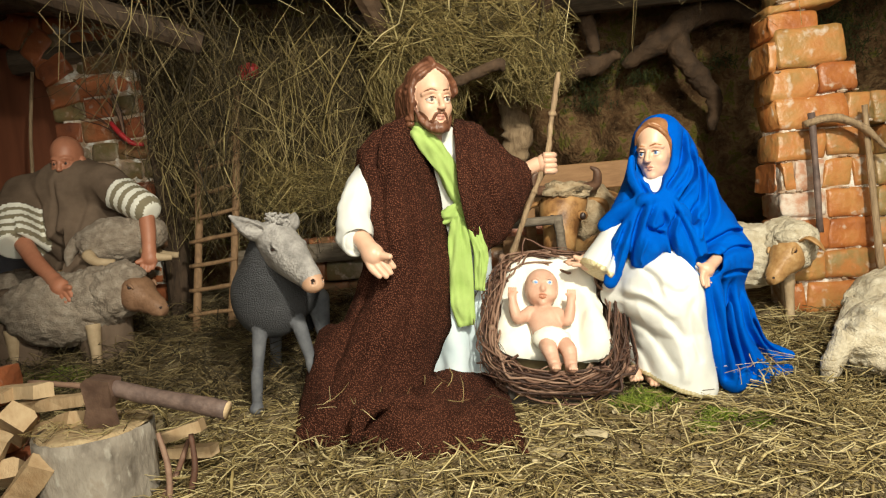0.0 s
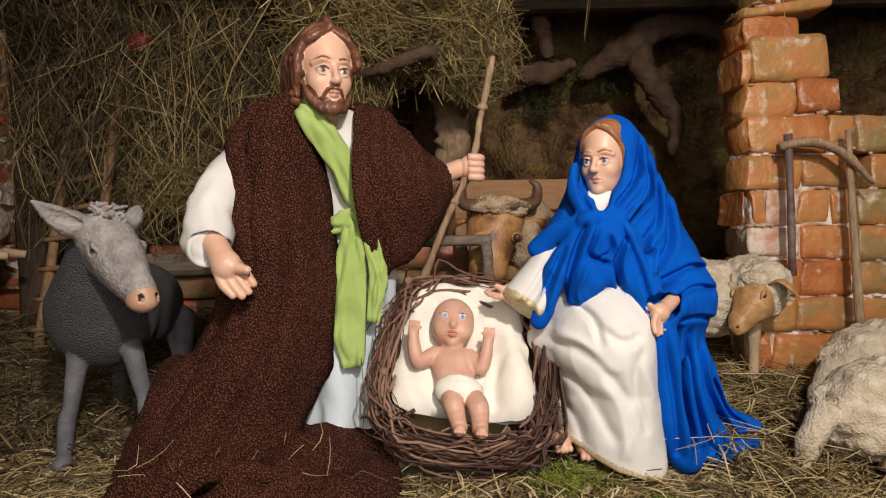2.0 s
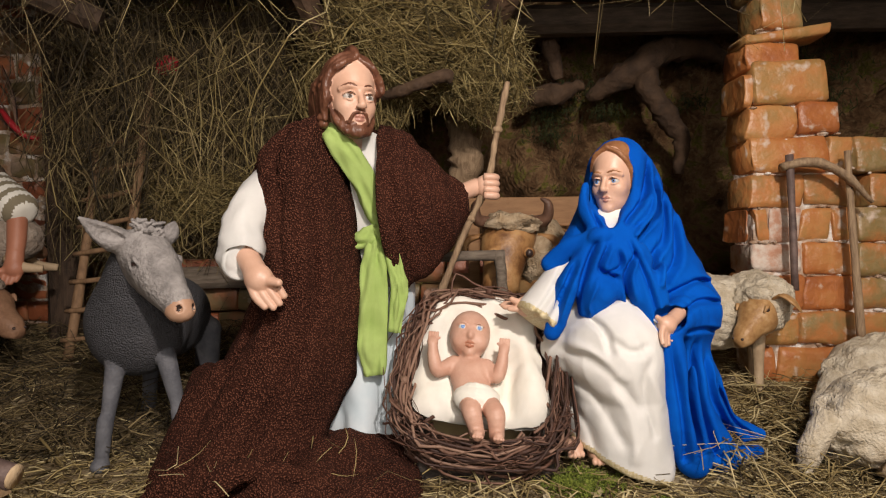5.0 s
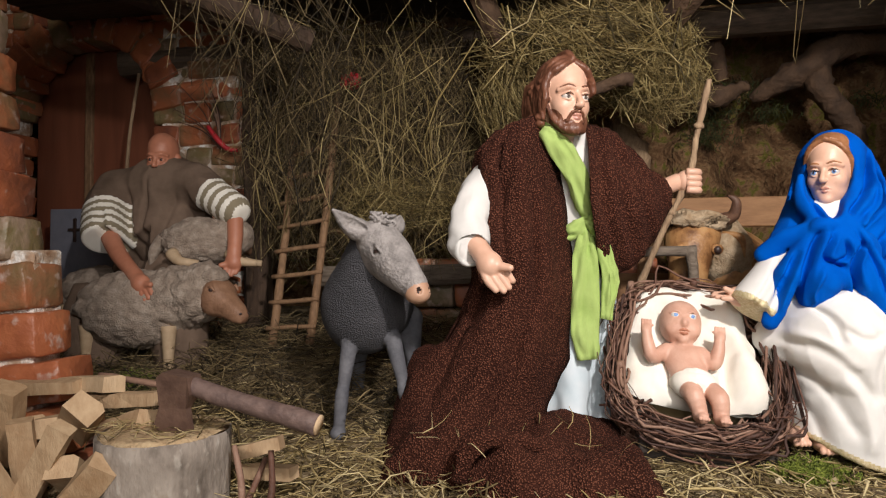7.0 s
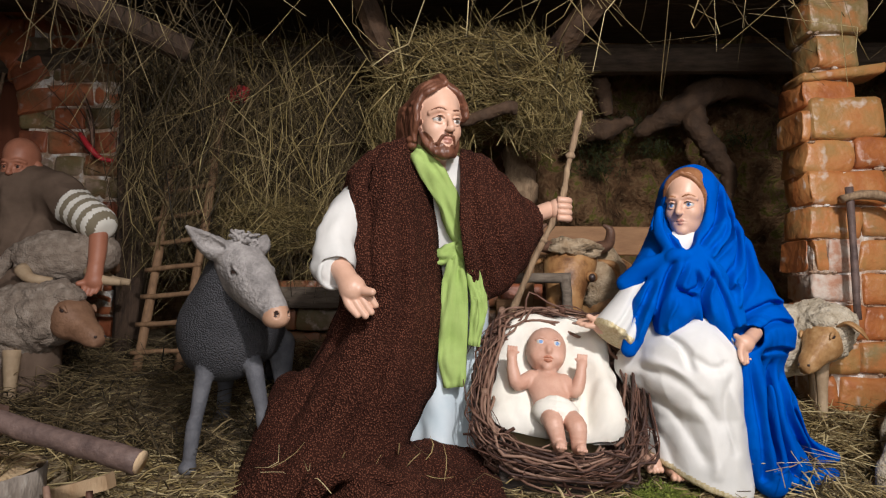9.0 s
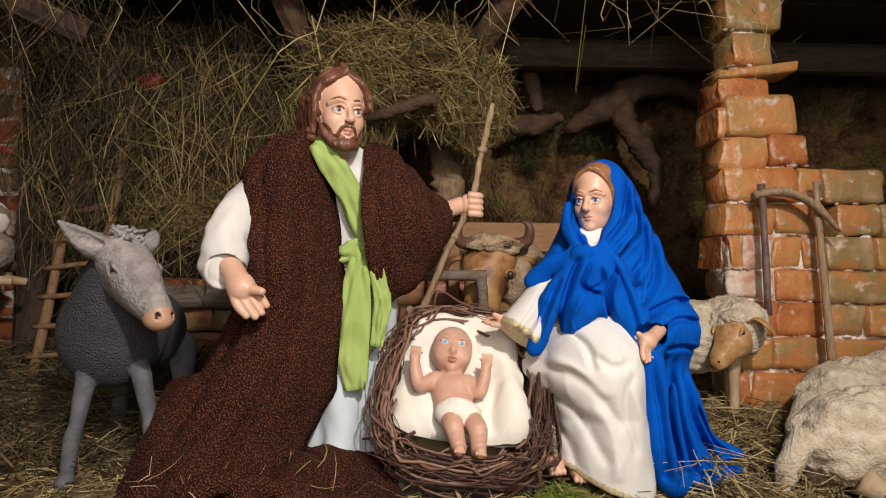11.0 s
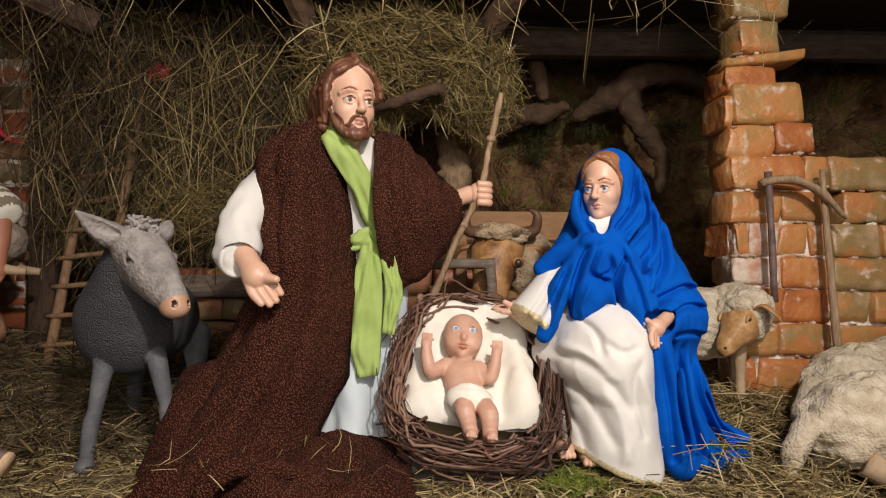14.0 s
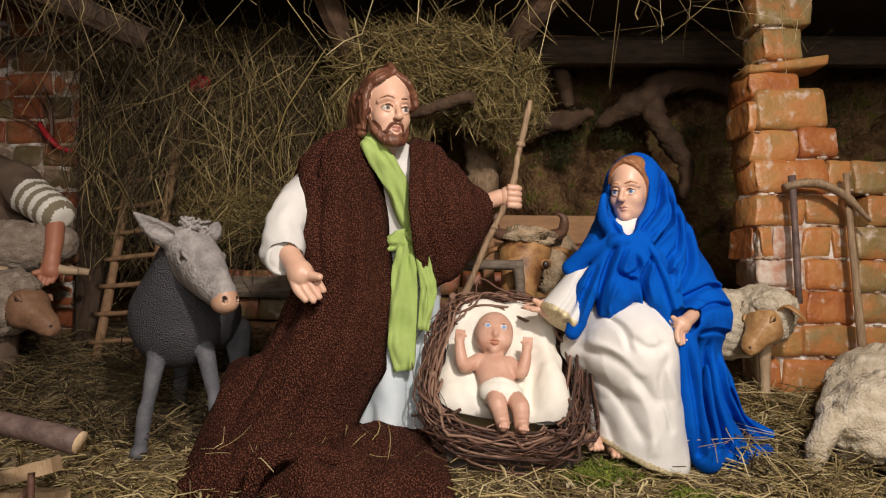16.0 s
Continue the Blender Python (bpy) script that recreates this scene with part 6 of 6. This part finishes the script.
solids = [("+", rod([(-0.905, 1.205, 0.310), (-0.852, 1.170, 0.262), (-0.790, 1.135, 0.222)], [0.018, 0.016, 0.013]), 1, 0.006)]
solids += palm_solids((-0.790, 1.135, 0.222), (-0.768, 1.122, 0.205), (-0.748, 1.112, 0.178), 0.018, 1, (0.014, 0.0, 0.006), (-0.742, 1.112, 0.205))
sculpt(bm, solids, 0.0015)
sculpt(bm, [("+", rod([(-0.640, 1.228, 0.345), (-0.632, 1.215, 0.300), (-0.628, 1.205, 0.27)], [0.016, 0.015, 0.013]), 1, 0.006)] + palm_solids((-0.628, 1.205, 0.27), (-0.627, 1.20, 0.245), (-0.63, 1.19, 0.22), 0.017, 1, (0.011, 0.004, 0.0), (-0.645, 1.185, 0.240)), 0.0016)
tagged(link_mesh("shepherd_doll", bm, PM), "bald seated shepherd doll in taupe smock with striped sleeves", "doll", "nativity figures")

# manger rail in front of the cow, boards behind it
manger = thing("manger", (0.14, 1.14, 0.05), "weathered grey wooden feeding manger of the cow", "manger")
bm = bmesh.new()
tube(bm, [(0.02, 1.135, 0.256), (0.12, 1.13, 0.2585), (0.205, 1.13, 0.260)], [0.008, 0.0085, 0.0085], 10, wob=0.25)
part("rail", bm, OLDWOOD, manger)
bm = bmesh.new()
tube(bm, [(0.196, 1.128, 0.262), (0.201, 1.124, 0.20), (0.208, 1.12, 0.06)], [0.009, 0.0085, 0.009], 10, wob=0.25)
part("post", bm, OLDWOOD, manger)
bm = bmesh.new()
tube(bm, [(0.025, 1.136, 0.262), (0.027, 1.13, 0.20), (0.03, 1.12, 0.06)], [0.009, 0.0085, 0.009], 10, wob=0.25)
part("post", bm, OLDWOOD, manger)
plank("board", 0.03, 0.20, 1.135, 1.145, 0.06, 0.16, DARKWOOD, manger)
stall = thing("stall_boards", (0.25, 1.42, 0.05), "orange pine boards of the stall behind the cow", "partition")
plank("board", 0.10, 0.50, 1.42, 1.432, 0.315, 0.375, ORANGEWOOD, stall)
plank("board", 0.10, 0.50, 1.422, 1.434, 0.16, 0.22, ORANGEWOOD, stall)
plank("upright", 0.155, 0.178, 1.405, 1.42, 0.08, 0.37, ORANGEWOOD, stall)
plank("upright", 0.45, 0.475, 1.405, 1.42, 0.08, 0.37, ORANGEWOOD, stall)
low = thing("low_brick_row", (0.05, 1.36, 0.08), "low row of sooty bricks behind the manger", "brick wall", kind="structure")
for j in range(3):
    for k in range(7):
        x = -0.46 + 0.095 * k + 0.04 * (j % 2)
        lay(low, pose(0, 1.47, 0), x, x + 0.09, 0.09 + 0.056 * j, 0.142 + 0.056 * j, 0.07, BRICK_OLD, 900 + k + 9 * j)

# ladder
ladder = thing("ladder", (-0.55, 1.3, 0.08), "small rustic wooden ladder leaning on the hay rack", "ladder")
LB, LT = (V(-0.580, 1.27, 0.075), V(-0.500, 1.27, 0.08)), (V(-0.592, 1.40, 0.52), V(-0.488, 1.40, 0.62))
for a, b in zip(LB, LT):
    bm = bmesh.new()
    tube(bm, [a, a.lerp(b, 0.5) + V(0.004, 0, 0), b], [0.009, 0.0085, 0.008], 8, wob=0.3)
    part("side_rail", bm, LADDERWOOD, ladder)
for k in range(8):
    t = 0.08 + 0.118 * k
    a, b = LB[0].lerp(LT[0], t), LB[1].lerp(LT[1], t * 0.86)
    bm = bmesh.new()
    o = V(0, -0.008, 0)
    tube(bm, [a + o - V(0.012, 0, 0), a.lerp(b, 0.5) + o + V(0, 0, random.uniform(-0.002, 0.002)), b + o + V(0.012, 0, 0)], [0.0048, 0.0052, 0.0048], 7, wob=0.25)
    part("rung", bm, LADDERWOOD, ladder)

# tools on the brick wall
tool = thing("hoe", (0.66, 1.13, 0.2), "old hoe with curved wooden head leaning on bricks", "hoe")
bm = bmesh.new()
tube(bm, [(0.652, 1.135, 0.412), (0.654, 1.133, 0.33), (0.655, 1.128, 0.20)], [0.0065, 0.0052, 0.0058], 9, wob=0.2)
part("handle", bm, AXEBARK, tool)
bm = bmesh.new()
tube(bm, [(0.640, 1.135, 0.392), (0.670, 1.133, 0.400), (0.705, 1.131, 0.395), (0.740, 1.127, 0.372), (0.770, 1.121, 0.335)], [0.011, 0.012, 0.012, 0.010, 0.004], 10, 0, 20, wob=0.25, flat=0.6)
part("head", bm, STICK, tool)
bm = bmesh.new()
tube(bm, [(0.745, 1.14, 0.418), (0.748, 1.135, 0.30), (0.752, 1.12, 0.10)], [0.0045, 0.0055, 0.006], 9, wob=0.3)
tagged(link_mesh("split_stake", bm, STICK), "pale split wooden stake leaning on the brick wall", "stake")


# ---------------------------------------------------------------- stump, axe, firewood
stump = thing("chopping_block", (-0.44, 0.72, -0.06), "grey sawn log used as a chopping block", "chopping block")
SC, SR, SZ = V(-0.440, 0.715, 0), 0.068, 0.062
bm = bmesh.new()
rings = []
for j in range(9):
    z = SZ - 0.003 - (SZ + 0.075) * j / 8
    rings.append([SC + V(math.cos(a) * r, math.sin(a) * r, z) for a in (2 * math.pi * k / 40 for k in range(40)) for r in [SR * (1 + 0.03 * noise.noise(V(math.cos(a) * 2, math.sin(a) * 2, z * 4)) + (0.02 if j == 8 else 0))]])
loft(bm, rings)
part("log", bm, STUMPBARK, stump)
bm = bmesh.new()
rings = []
for j in range(8):
    r = SR * 0.985 * (1 - j / 7.6)
    rings.append([SC + V(math.cos(a) * r, math.sin(a) * r, SZ + 0.004 * noise.noise(V(math.cos(a) * r * 70, math.sin(a) * r * 70, 2)) - (0.004 if j == 0 else 0)) for a in (2 * math.pi * k / 40 for k in range(40))])
loft(bm, rings)
part("sawn_top", bm, STUMPTOP, stump, "rough pale sawn end grain")
n = 90
ang_, rad_ = rng.uniform(0, 2 * np.pi, n), SR * np.sqrt(rng.uniform(0, 1, n))
cc = np.stack([SC.x + rad_ * np.cos(ang_), SC.y + rad_ * np.sin(ang_), np.full(n, SZ + 0.003) + rng.uniform(0, 0.004, n)], 1)
tagged(strands("straw_bits", stalks(cc, flat_dirs(n, 0.1), rng.uniform(0.008, 0.06, n), rng.uniform(0.0005, 0.0011, n), 0.2), HAY), "straw bits lying on the chopping block", "straw", kind="stuff")

axe = thing("axe", (-0.41, 0.70, 0.07), "small axe with bark handle stuck in the block", "axe")
bm = bmesh.new()
tube(bm, [(-0.405, 0.700, 0.112), (-0.33, 0.697, 0.094), (-0.256, 0.692, 0.078)], [0.0105, 0.010, 0.0115], 12, 0, 14, wob=0.15)
axe_handle = part("handle", bm, AXEBARK, axe)
bm = bmesh.new()
tube(bm, [(-0.2565, 0.692, 0.0782), (-0.2545, 0.692, 0.0777)], [0.0106, 0.0102], 12)
part("cut_end", bm, SPLITWOOD, axe_handle, "pale cut end")
bm = bmesh.new()
prof = [(-0.432, 0.121, 0.012), (-0.424, 0.127, 0.013), (-0.396, 0.122, 0.013), (-0.394, 0.104, 0.011), (-0.402, 0.088, 0.005), (-0.396, 0.066, 0.0015), (-0.420, 0.060, 0.001), (-0.442, 0.066, 0.0015), (-0.432, 0.09, 0.006)]
fr = [bm.verts.new((x, 0.698 - t, z)) for x, z, t in prof]
bk = [bm.verts.new((x, 0.698 + t, z)) for x, z, t in prof]
bm.faces.new(fr)
bm.faces.new(bk[::-1])
for i in range(len(prof)):
    bm.faces.new((fr[i], fr[(i + 1) % len(prof)], bk[(i + 1) % len(prof)], bk[i]))
part("blade", bm, STEEL, axe, smooth=False)

rnd = random.Random(5)


def split_log(at, length, w, rx, ry, rz, mat=SPLITWOOD, name="firewood", label="pale split piece of firewood in a pile"):
    bm = bmesh.new()
    sec = [(-0.52, -0.5), (0.5, -0.46), (0.46, 0.36), (0.30, 0.46), (-0.50, 0.40)]
    rings = []
    for j in range(5):
        t = j / 4 - 0.5
        rings.append([V(a * w + rnd.uniform(-1, 1) * 0.0012, b * w * 0.8 + rnd.uniform(-1, 1) * 0.0012, t * length) for a, b in sec])
    loft(bm, rings)
    ob = link_mesh(name, bm, mat, smooth=False)
    ob.matrix_world = pose(*at, rx, ry, rz)
    return tagged(ob, label, "firewood", "firewood pile")


LOGS = [((-0.632, 0.705, 0.062), 0.090, 0.040, 14, 16, 8), ((-0.590, 0.690, 0.030), 0.085, 0.028, 8, -4, 30), ((-0.545, 0.665, 0.030), 0.105, 0.026, 12, 32, 12), ((-0.592, 0.650, 0.012), 0.090, 0.036, 10, -26, 10),
        ((-0.550, 0.725, 0.066), 0.075, 0.042, 50, 42, 15), ((-0.505, 0.610, -0.010), 0.105, 0.044, 84, 10, 72), ((-0.490, 0.650, 0.010), 0.095, 0.034, 30, 34, 40), ((-0.590, 0.785, 0.092), 0.110, 0.030, 84, 8, 66),
        ((-0.535, 0.770, 0.078), 0.120, 0.026, 84, 4, 80), ((-0.655, 0.775, 0.088), 0.130, 0.026, 86, 0, 84), ((-0.500, 0.735, 0.055), 0.090, 0.034, 70, 20, 60), ((-0.480, 0.690, 0.020), 0.080, 0.030, 60, 20, 110),
        ((-0.610, 0.745, 0.050), 0.100, 0.034, 80, 0, 40), ((-0.560, 0.640, -0.030), 0.100, 0.036, 80, 0, 60), ((-0.535, 0.700, 0.010), 0.090, 0.036, 60, 0, 20), ((-0.640, 0.660, 0.000), 0.100, 0.036, 30, -10, 60),
        ((-0.590, 0.610, -0.045), 0.100, 0.036, 80, 0, 30), ((-0.460, 0.620, -0.035), 0.080, 0.030, 85, 0, 20), ((-0.655, 0.730, 0.030), 0.100, 0.038, 60, 10, 80),
        ((-0.345, 0.765, 0.004), 0.075, 0.022, 84, 0, 75), ((-0.375, 0.790, 0.020), 0.070, 0.024, 75, 10, 95)]
for k, (at_, L, w, rx, ry, rz) in enumerate(LOGS):
    split_log(at_, L, 0.86 * w, rx, ry, rz)
split_log((-0.575, 0.565, 0.045), 0.25, 0.030, 4, -25, 0, OLDWOOD, "grey_plank", "long grey weathered stick of wood leaning on the pile")
split_log((-0.568, 0.530, 0.015), 0.16, 0.034, 4, -26, 10, SPLITWOOD, "plank", "long pale split plank leaning on the pile")
for k, (a, b) in enumerate((((-0.345, 0.70, -0.04), (-0.362, 0.72, 0.045)), ((-0.325, 0.71, -0.04), (-0.322, 0.725, 0.04)), ((-0.365, 0.69, -0.05), (-0.345, 0.76, 0.02)), ((-0.59, 0.80, 0.10), (-0.45, 0.79, 0.085)))):
    bm = bmesh.new()
    a, b = Vector(a), Vector(b)
    tube(bm, [a, a.lerp(b, 0.5) + V(0.006, 0, 0), b], [0.0042, 0.004, 0.003], 7, wob=0.3)
    tagged(link_mesh("twig", bm, BARK), "short dark brown twig by the chopping block", "twig", "loose twigs")

# roots and driftwood against the back wall
for k, (pts, rad) in enumerate((
        ([(0.45, 1.64, 0.63), (0.53, 1.60, 0.67), (0.62, 1.58, 0.725), (0.72, 1.60, 0.725), (0.80, 1.63, 0.70)], [0.012, 0.03, 0.034, 0.02, 0.01]),
        ([(0.60, 1.60, 0.72), (0.575, 1.58, 0.64), (0.61, 1.58, 0.58), (0.655, 1.59, 0.52), (0.65, 1.60, 0.44)], [0.02, 0.026, 0.026, 0.02, 0.012]),
        ([(0.30, 1.62, 0.63), (0.36, 1.59, 0.625), (0.43, 1.60, 0.65)], [0.02, 0.026, 0.012]),
        ([(0.32, 1.58, 0.80), (0.345, 1.56, 0.74), (0.37, 1.58, 0.66)], [0.02, 0.022, 0.012]),
        ([(-0.03, 1.29, 0.545), (0.035, 1.25, 0.552), (0.105, 1.235, 0.572), (0.125, 1.24, 0.568)], [0.008, 0.010, 0.012, 0.010]),
        ([(0.13, 1.48, 0.55), (0.155, 1.45, 0.46), (0.14, 1.47, 0.38)], [0.02, 0.034, 0.02]))):
    bm = bmesh.new()
    tube(bm, pts, rad, 12, 0, 26, wob=0.5)
    tagged(link_mesh("gnarled_root", bm, ROOT if k < 5 else STICK), "gnarled brown root against the dark back wall", "root", "gnarled roots")
bm = bmesh.new()
blob(bm, (-0.465, 1.42, 0.655), (0.026, 0.02, 0.02), 0, wob=0.3, freq=50)
tagged(link_mesh("red_ball", bm, RED), "crumpled red bauble half hidden in the hay", "bauble")


# ---------------------------------------------------------------- hay and straw
def gz(c):
    return np.array([ground_z(x, y) for x, y in c[:, :2]])


def litter(name, n, x0, x1, y0, y1, lift, lmin, lmax, wmin, wmax, mat, label, tilt=0.12, power=1.0):
    c = np.stack([rng.uniform(x0, x1, n), y0 + (y1 - y0) * rng.uniform(0, 1, n) ** power, np.zeros(n)], 1)
    c[:, 2] = gz(c) + rng.uniform(0.0, 1.0, n) ** 2 * lift + 0.001
    ln = rng.uniform(lmin, lmax, n) * rng.uniform(0.5, 1, n)
    wmin, wmax = wmin * 1.15, wmax * 1.35
    ob = strands(name, stalks(c, flat_dirs(n, tilt), ln, rng.uniform(wmin, wmax, n), 0.22), mat)
    return tagged(ob, label, "straw", kind="stuff")


litter("straw_litter", 9000, -1.1, 1.1, 0.42, 1.5, 0.012, 0.02, 0.09, 0.0005, 0.0011, HAY, "loose dry straw strewn over the stage floor")
litter("straw_litter", 5000, -0.45, 0.95, 0.45, 0.88, 0.020, 0.03, 0.11, 0.0005, 0.0012, HAY, "thick dry straw along the stage's front")
litter("straw_litter", 5000, -1.0, -0.1, 0.95, 1.45, 0.045, 0.04, 0.14, 0.0005, 0.0012, HAY_DARK, "dull dark straw piled round the ladder's foot", 0.3)
litter("straw_litter", 2500, 0.45, 1.0, 0.80, 1.14, 0.03, 0.04, 0.13, 0.0005, 0.0012, HAY, "straw heaped before the brick wall", 0.25)
litter("straw_bits", 9000, -0.7, 0.9, 0.45, 1.05, 0.004, 0.004, 0.018, 0.0006, 0.0016, HAY, "short chopped straw bits on the floor")
litter("broad_straw", 420, -0.7, 0.95, 0.48, 1.1, 0.02, 0.06, 0.16, 0.0012, 0.0022, HAY, "broad pale straw stalks strewn on the floor")


def heap(name, n, c, r, lmin, lmax, wmin, wmax, mat, label, direction=None, shell=0.55, spread=0.5):
    """Stalks over an ellipsoid, dense towards its skin."""
    u = rng.normal(0, 1, (n, 3))
    u /= np.linalg.norm(u, axis=1)[:, None]
    rad = shell + (1.05 - shell) * rng.uniform(0, 1, n) ** 0.7
    pts = np.array(c) + u * np.array(r) * rad[:, None]
    d = rng.normal(0, 1, (n, 3))
    if direction is not None:
        d = np.array(direction) + d * spread
    d -= u * (np.sum(d * u, 1) * 0.75)[:, None]
    d /= np.linalg.norm(d, axis=1)[:, None]
    ob = strands(name, stalks(pts, d, rng.uniform(lmin, lmax, n), rng.uniform(wmin, wmax, n) * rng.choice([0.9, 1, 1, 1.8], n), 0.3), mat)
    return tagged(ob, label, "hay", kind="stuff")


heap("hay_bundle", 3800, (0.055, 1.33, 0.655), (0.185, 0.10, 0.085), 0.06, 0.20, 0.0006, 0.0014, HAY_GREEN, "large bundle of greenish hay in the loft", (1, 0.1, -0.3), 0.6, 0.6)
heap("hay_bundle", 1800, (-0.06, 1.34, 0.56), (0.10, 0.08, 0.09), 0.05, 0.14, 0.0005, 0.0010, HAY_GREEN, "hay hanging out of the loft", (0.3, 0, -1), 0.3, 0.7)
heap("hay_bundle", 1200, (0.18, 1.30, 0.575), (0.08, 0.06, 0.06), 0.05, 0.13, 0.0005, 0.0011, HAY_GREEN, "ragged ends of the hay bundle", (0.7, -0.1, -0.6), 0.2, 0.7)
# dark bodies behind the stalks, coloured as the shade in the gaps
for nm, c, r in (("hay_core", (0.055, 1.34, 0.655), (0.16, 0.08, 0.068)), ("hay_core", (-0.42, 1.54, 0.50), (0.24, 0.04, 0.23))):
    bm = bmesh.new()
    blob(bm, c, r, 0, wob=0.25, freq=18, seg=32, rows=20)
    tagged(link_mesh(nm, bm, HAY_DARK), "dense matted hay, dark for the shade between stalks", "hay", kind="stuff")


def curtain(name, n, x0, x1, y, z0, z1, lmin, lmax, mat, label, depth=0.05, sway=0.45, bend=0.45):
    c = np.stack([rng.uniform(x0, x1, n), y + rng.normal(0, depth, n), rng.uniform(z0, z1, n)], 1)
    d = np.stack([rng.normal(0, sway, n), rng.normal(0, 0.25, n), -np.ones(n)], 1)
    d /= np.linalg.norm(d, axis=1)[:, None]
    ob = strands(name, stalks(c, d, rng.uniform(lmin, lmax, n), rng.uniform(0.0005, 0.0010, n) * rng.choice([1, 1, 1.7], n), bend), mat)
    return tagged(ob, label, "hay", kind="stuff")


curtain("hay_curtain", 650, -0.66, -0.20, 1.42, 0.30, 0.72, 0.08, 0.28, HAY_GREEN, "hay stalks hanging from the rack", 0.05, 1.2)
# these three hang in the darkened hay, which paints the shade below the roof
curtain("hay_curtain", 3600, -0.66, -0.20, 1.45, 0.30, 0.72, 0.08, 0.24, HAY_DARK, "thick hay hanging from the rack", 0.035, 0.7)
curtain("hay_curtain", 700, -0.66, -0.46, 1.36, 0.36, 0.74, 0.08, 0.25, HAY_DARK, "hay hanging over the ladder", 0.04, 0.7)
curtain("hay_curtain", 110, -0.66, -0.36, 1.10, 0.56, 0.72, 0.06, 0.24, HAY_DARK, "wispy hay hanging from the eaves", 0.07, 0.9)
heap("hay_bundle", 1500, (-0.33, 1.40, 0.37), (0.16, 0.05, 0.05), 0.05, 0.14, 0.0005, 0.0010, HAY_GREEN, "hay spilling over the lower rail", (1, 0, -0.1), 0.2, 0.5)
curtain("loose_wisps", 60, -0.6, 0.6, 0.99, 0.60, 0.72, 0.05, 0.16, HAY, "single stalks dangling from the roof's edge", 0.05, 0.7, 0.9)

n = 18
cc = np.stack([rng.uniform(-0.20, 0.06, n), rng.uniform(0.76, 0.90, n), np.full(n, 0.045) + rng.uniform(-0.005, 0.012, n)], 1)
tagged(strands("straw_bits", stalks(cc, flat_dirs(n, 0.4), rng.uniform(0.010, 0.045, n), rng.uniform(0.0004, 0.0009, n), 0.3), HAY), "stray straws caught on the brown cloak", "straw", kind="stuff")
n = 14
cc = np.stack([rng.uniform(0.40, 0.54, n), rng.uniform(0.88, 0.96, n), np.full(n, 0.040) + rng.uniform(-0.01, 0.01, n)], 1)
tagged(strands("straw_bits", stalks(cc, flat_dirs(n, 0.1), rng.uniform(0.04, 0.16, n), rng.uniform(0.0005, 0.0010, n), 0.15), HAY), "straws lying across the blue cape's tail", "straw", kind="stuff")

# moss on the earthen wall
for x, z, rx, rz in ((0.42, 0.655, 0.05, 0.022), (0.37, 0.60, 0.04, 0.03), (0.95, 0.66, 0.10, 0.08), (0.36, 0.545, 0.05, 0.02), (0.70, 0.62, 0.03, 0.02), (0.50, 0.60, 0.04, 0.015)):
    n = int(220000 * rx * rz)
    c = np.stack([rng.normal(x, rx * 0.6, n), rng.normal(1.655, 0.025, n), rng.normal(z, rz * 0.6, n)], 1)
    ob = strands("moss_patch", stalks(c, flat_dirs(n, 1.2), rng.uniform(0.008, 0.022, n), rng.uniform(0.0008, 0.0016, n), 0.3), MOSS_DARK)
    tagged(ob, "dark tuft of moss on the earthen wall", "moss", kind="stuff")

# moss cushions, dry leaves
for (x, y, r) in ((0.272, 0.878, 0.034), (0.36, 0.83, 0.018), (0.33, 0.80, 0.012), (-0.80, 1.08, 0.07), (0.40, 0.81, 0.014)):
    n = int(9000 * r / 0.03) // 3
    c = np.stack([rng.normal(x, r * 0.5, n), rng.normal(y, r * 0.32, n), np.zeros(n)], 1)
    c[:, 2] = gz(c) + rng.uniform(0, 0.010, n)
    ob = strands("moss_patch", stalks(c, flat_dirs(n, 0.9), rng.uniform(0.004, 0.010, n), rng.uniform(0.0006, 0.0011, n), 0.3), MOSS)
    tagged(ob, "small tuft of bright green moss", "moss", kind="stuff")
rnd = random.Random(11)
for k in range(42):
    if k < 3:
        x, y, r = ((0.19, 0.795, 0.020), (-0.19, 0.765, 0.013), (0.165, 0.79, 0.014))[k]
    else:
        x, y, r = rnd.uniform(-0.3, 0.8), rnd.uniform(0.55, 0.86), rnd.uniform(0.004, 0.010)
    bm = bmesh.new()
    vs = []
    n = 9
    zc = ground_z(x, y) + 0.006
    m = pose(x, y, zc, rnd.uniform(-18, 18), rnd.uniform(-18, 18), rnd.uniform(0, 360))
    top = [m @ V(r * math.cos(a) * (1 + rnd.uniform(-0.2, 0.2)), 0.7 * r * math.sin(a) * (1 + rnd.uniform(-0.2, 0.2)), 0.002 * math.sin(3 * a)) for a in (2 * math.pi * i / n for i in range(n))]
    loft(bm, [[p + V(0, 0, -0.0008) for p in top], top])
    tagged(link_mesh("dry_leaf", bm, LEAF, smooth=False), "curled pale dry leaf on the straw", "leaf", "dry leaves")
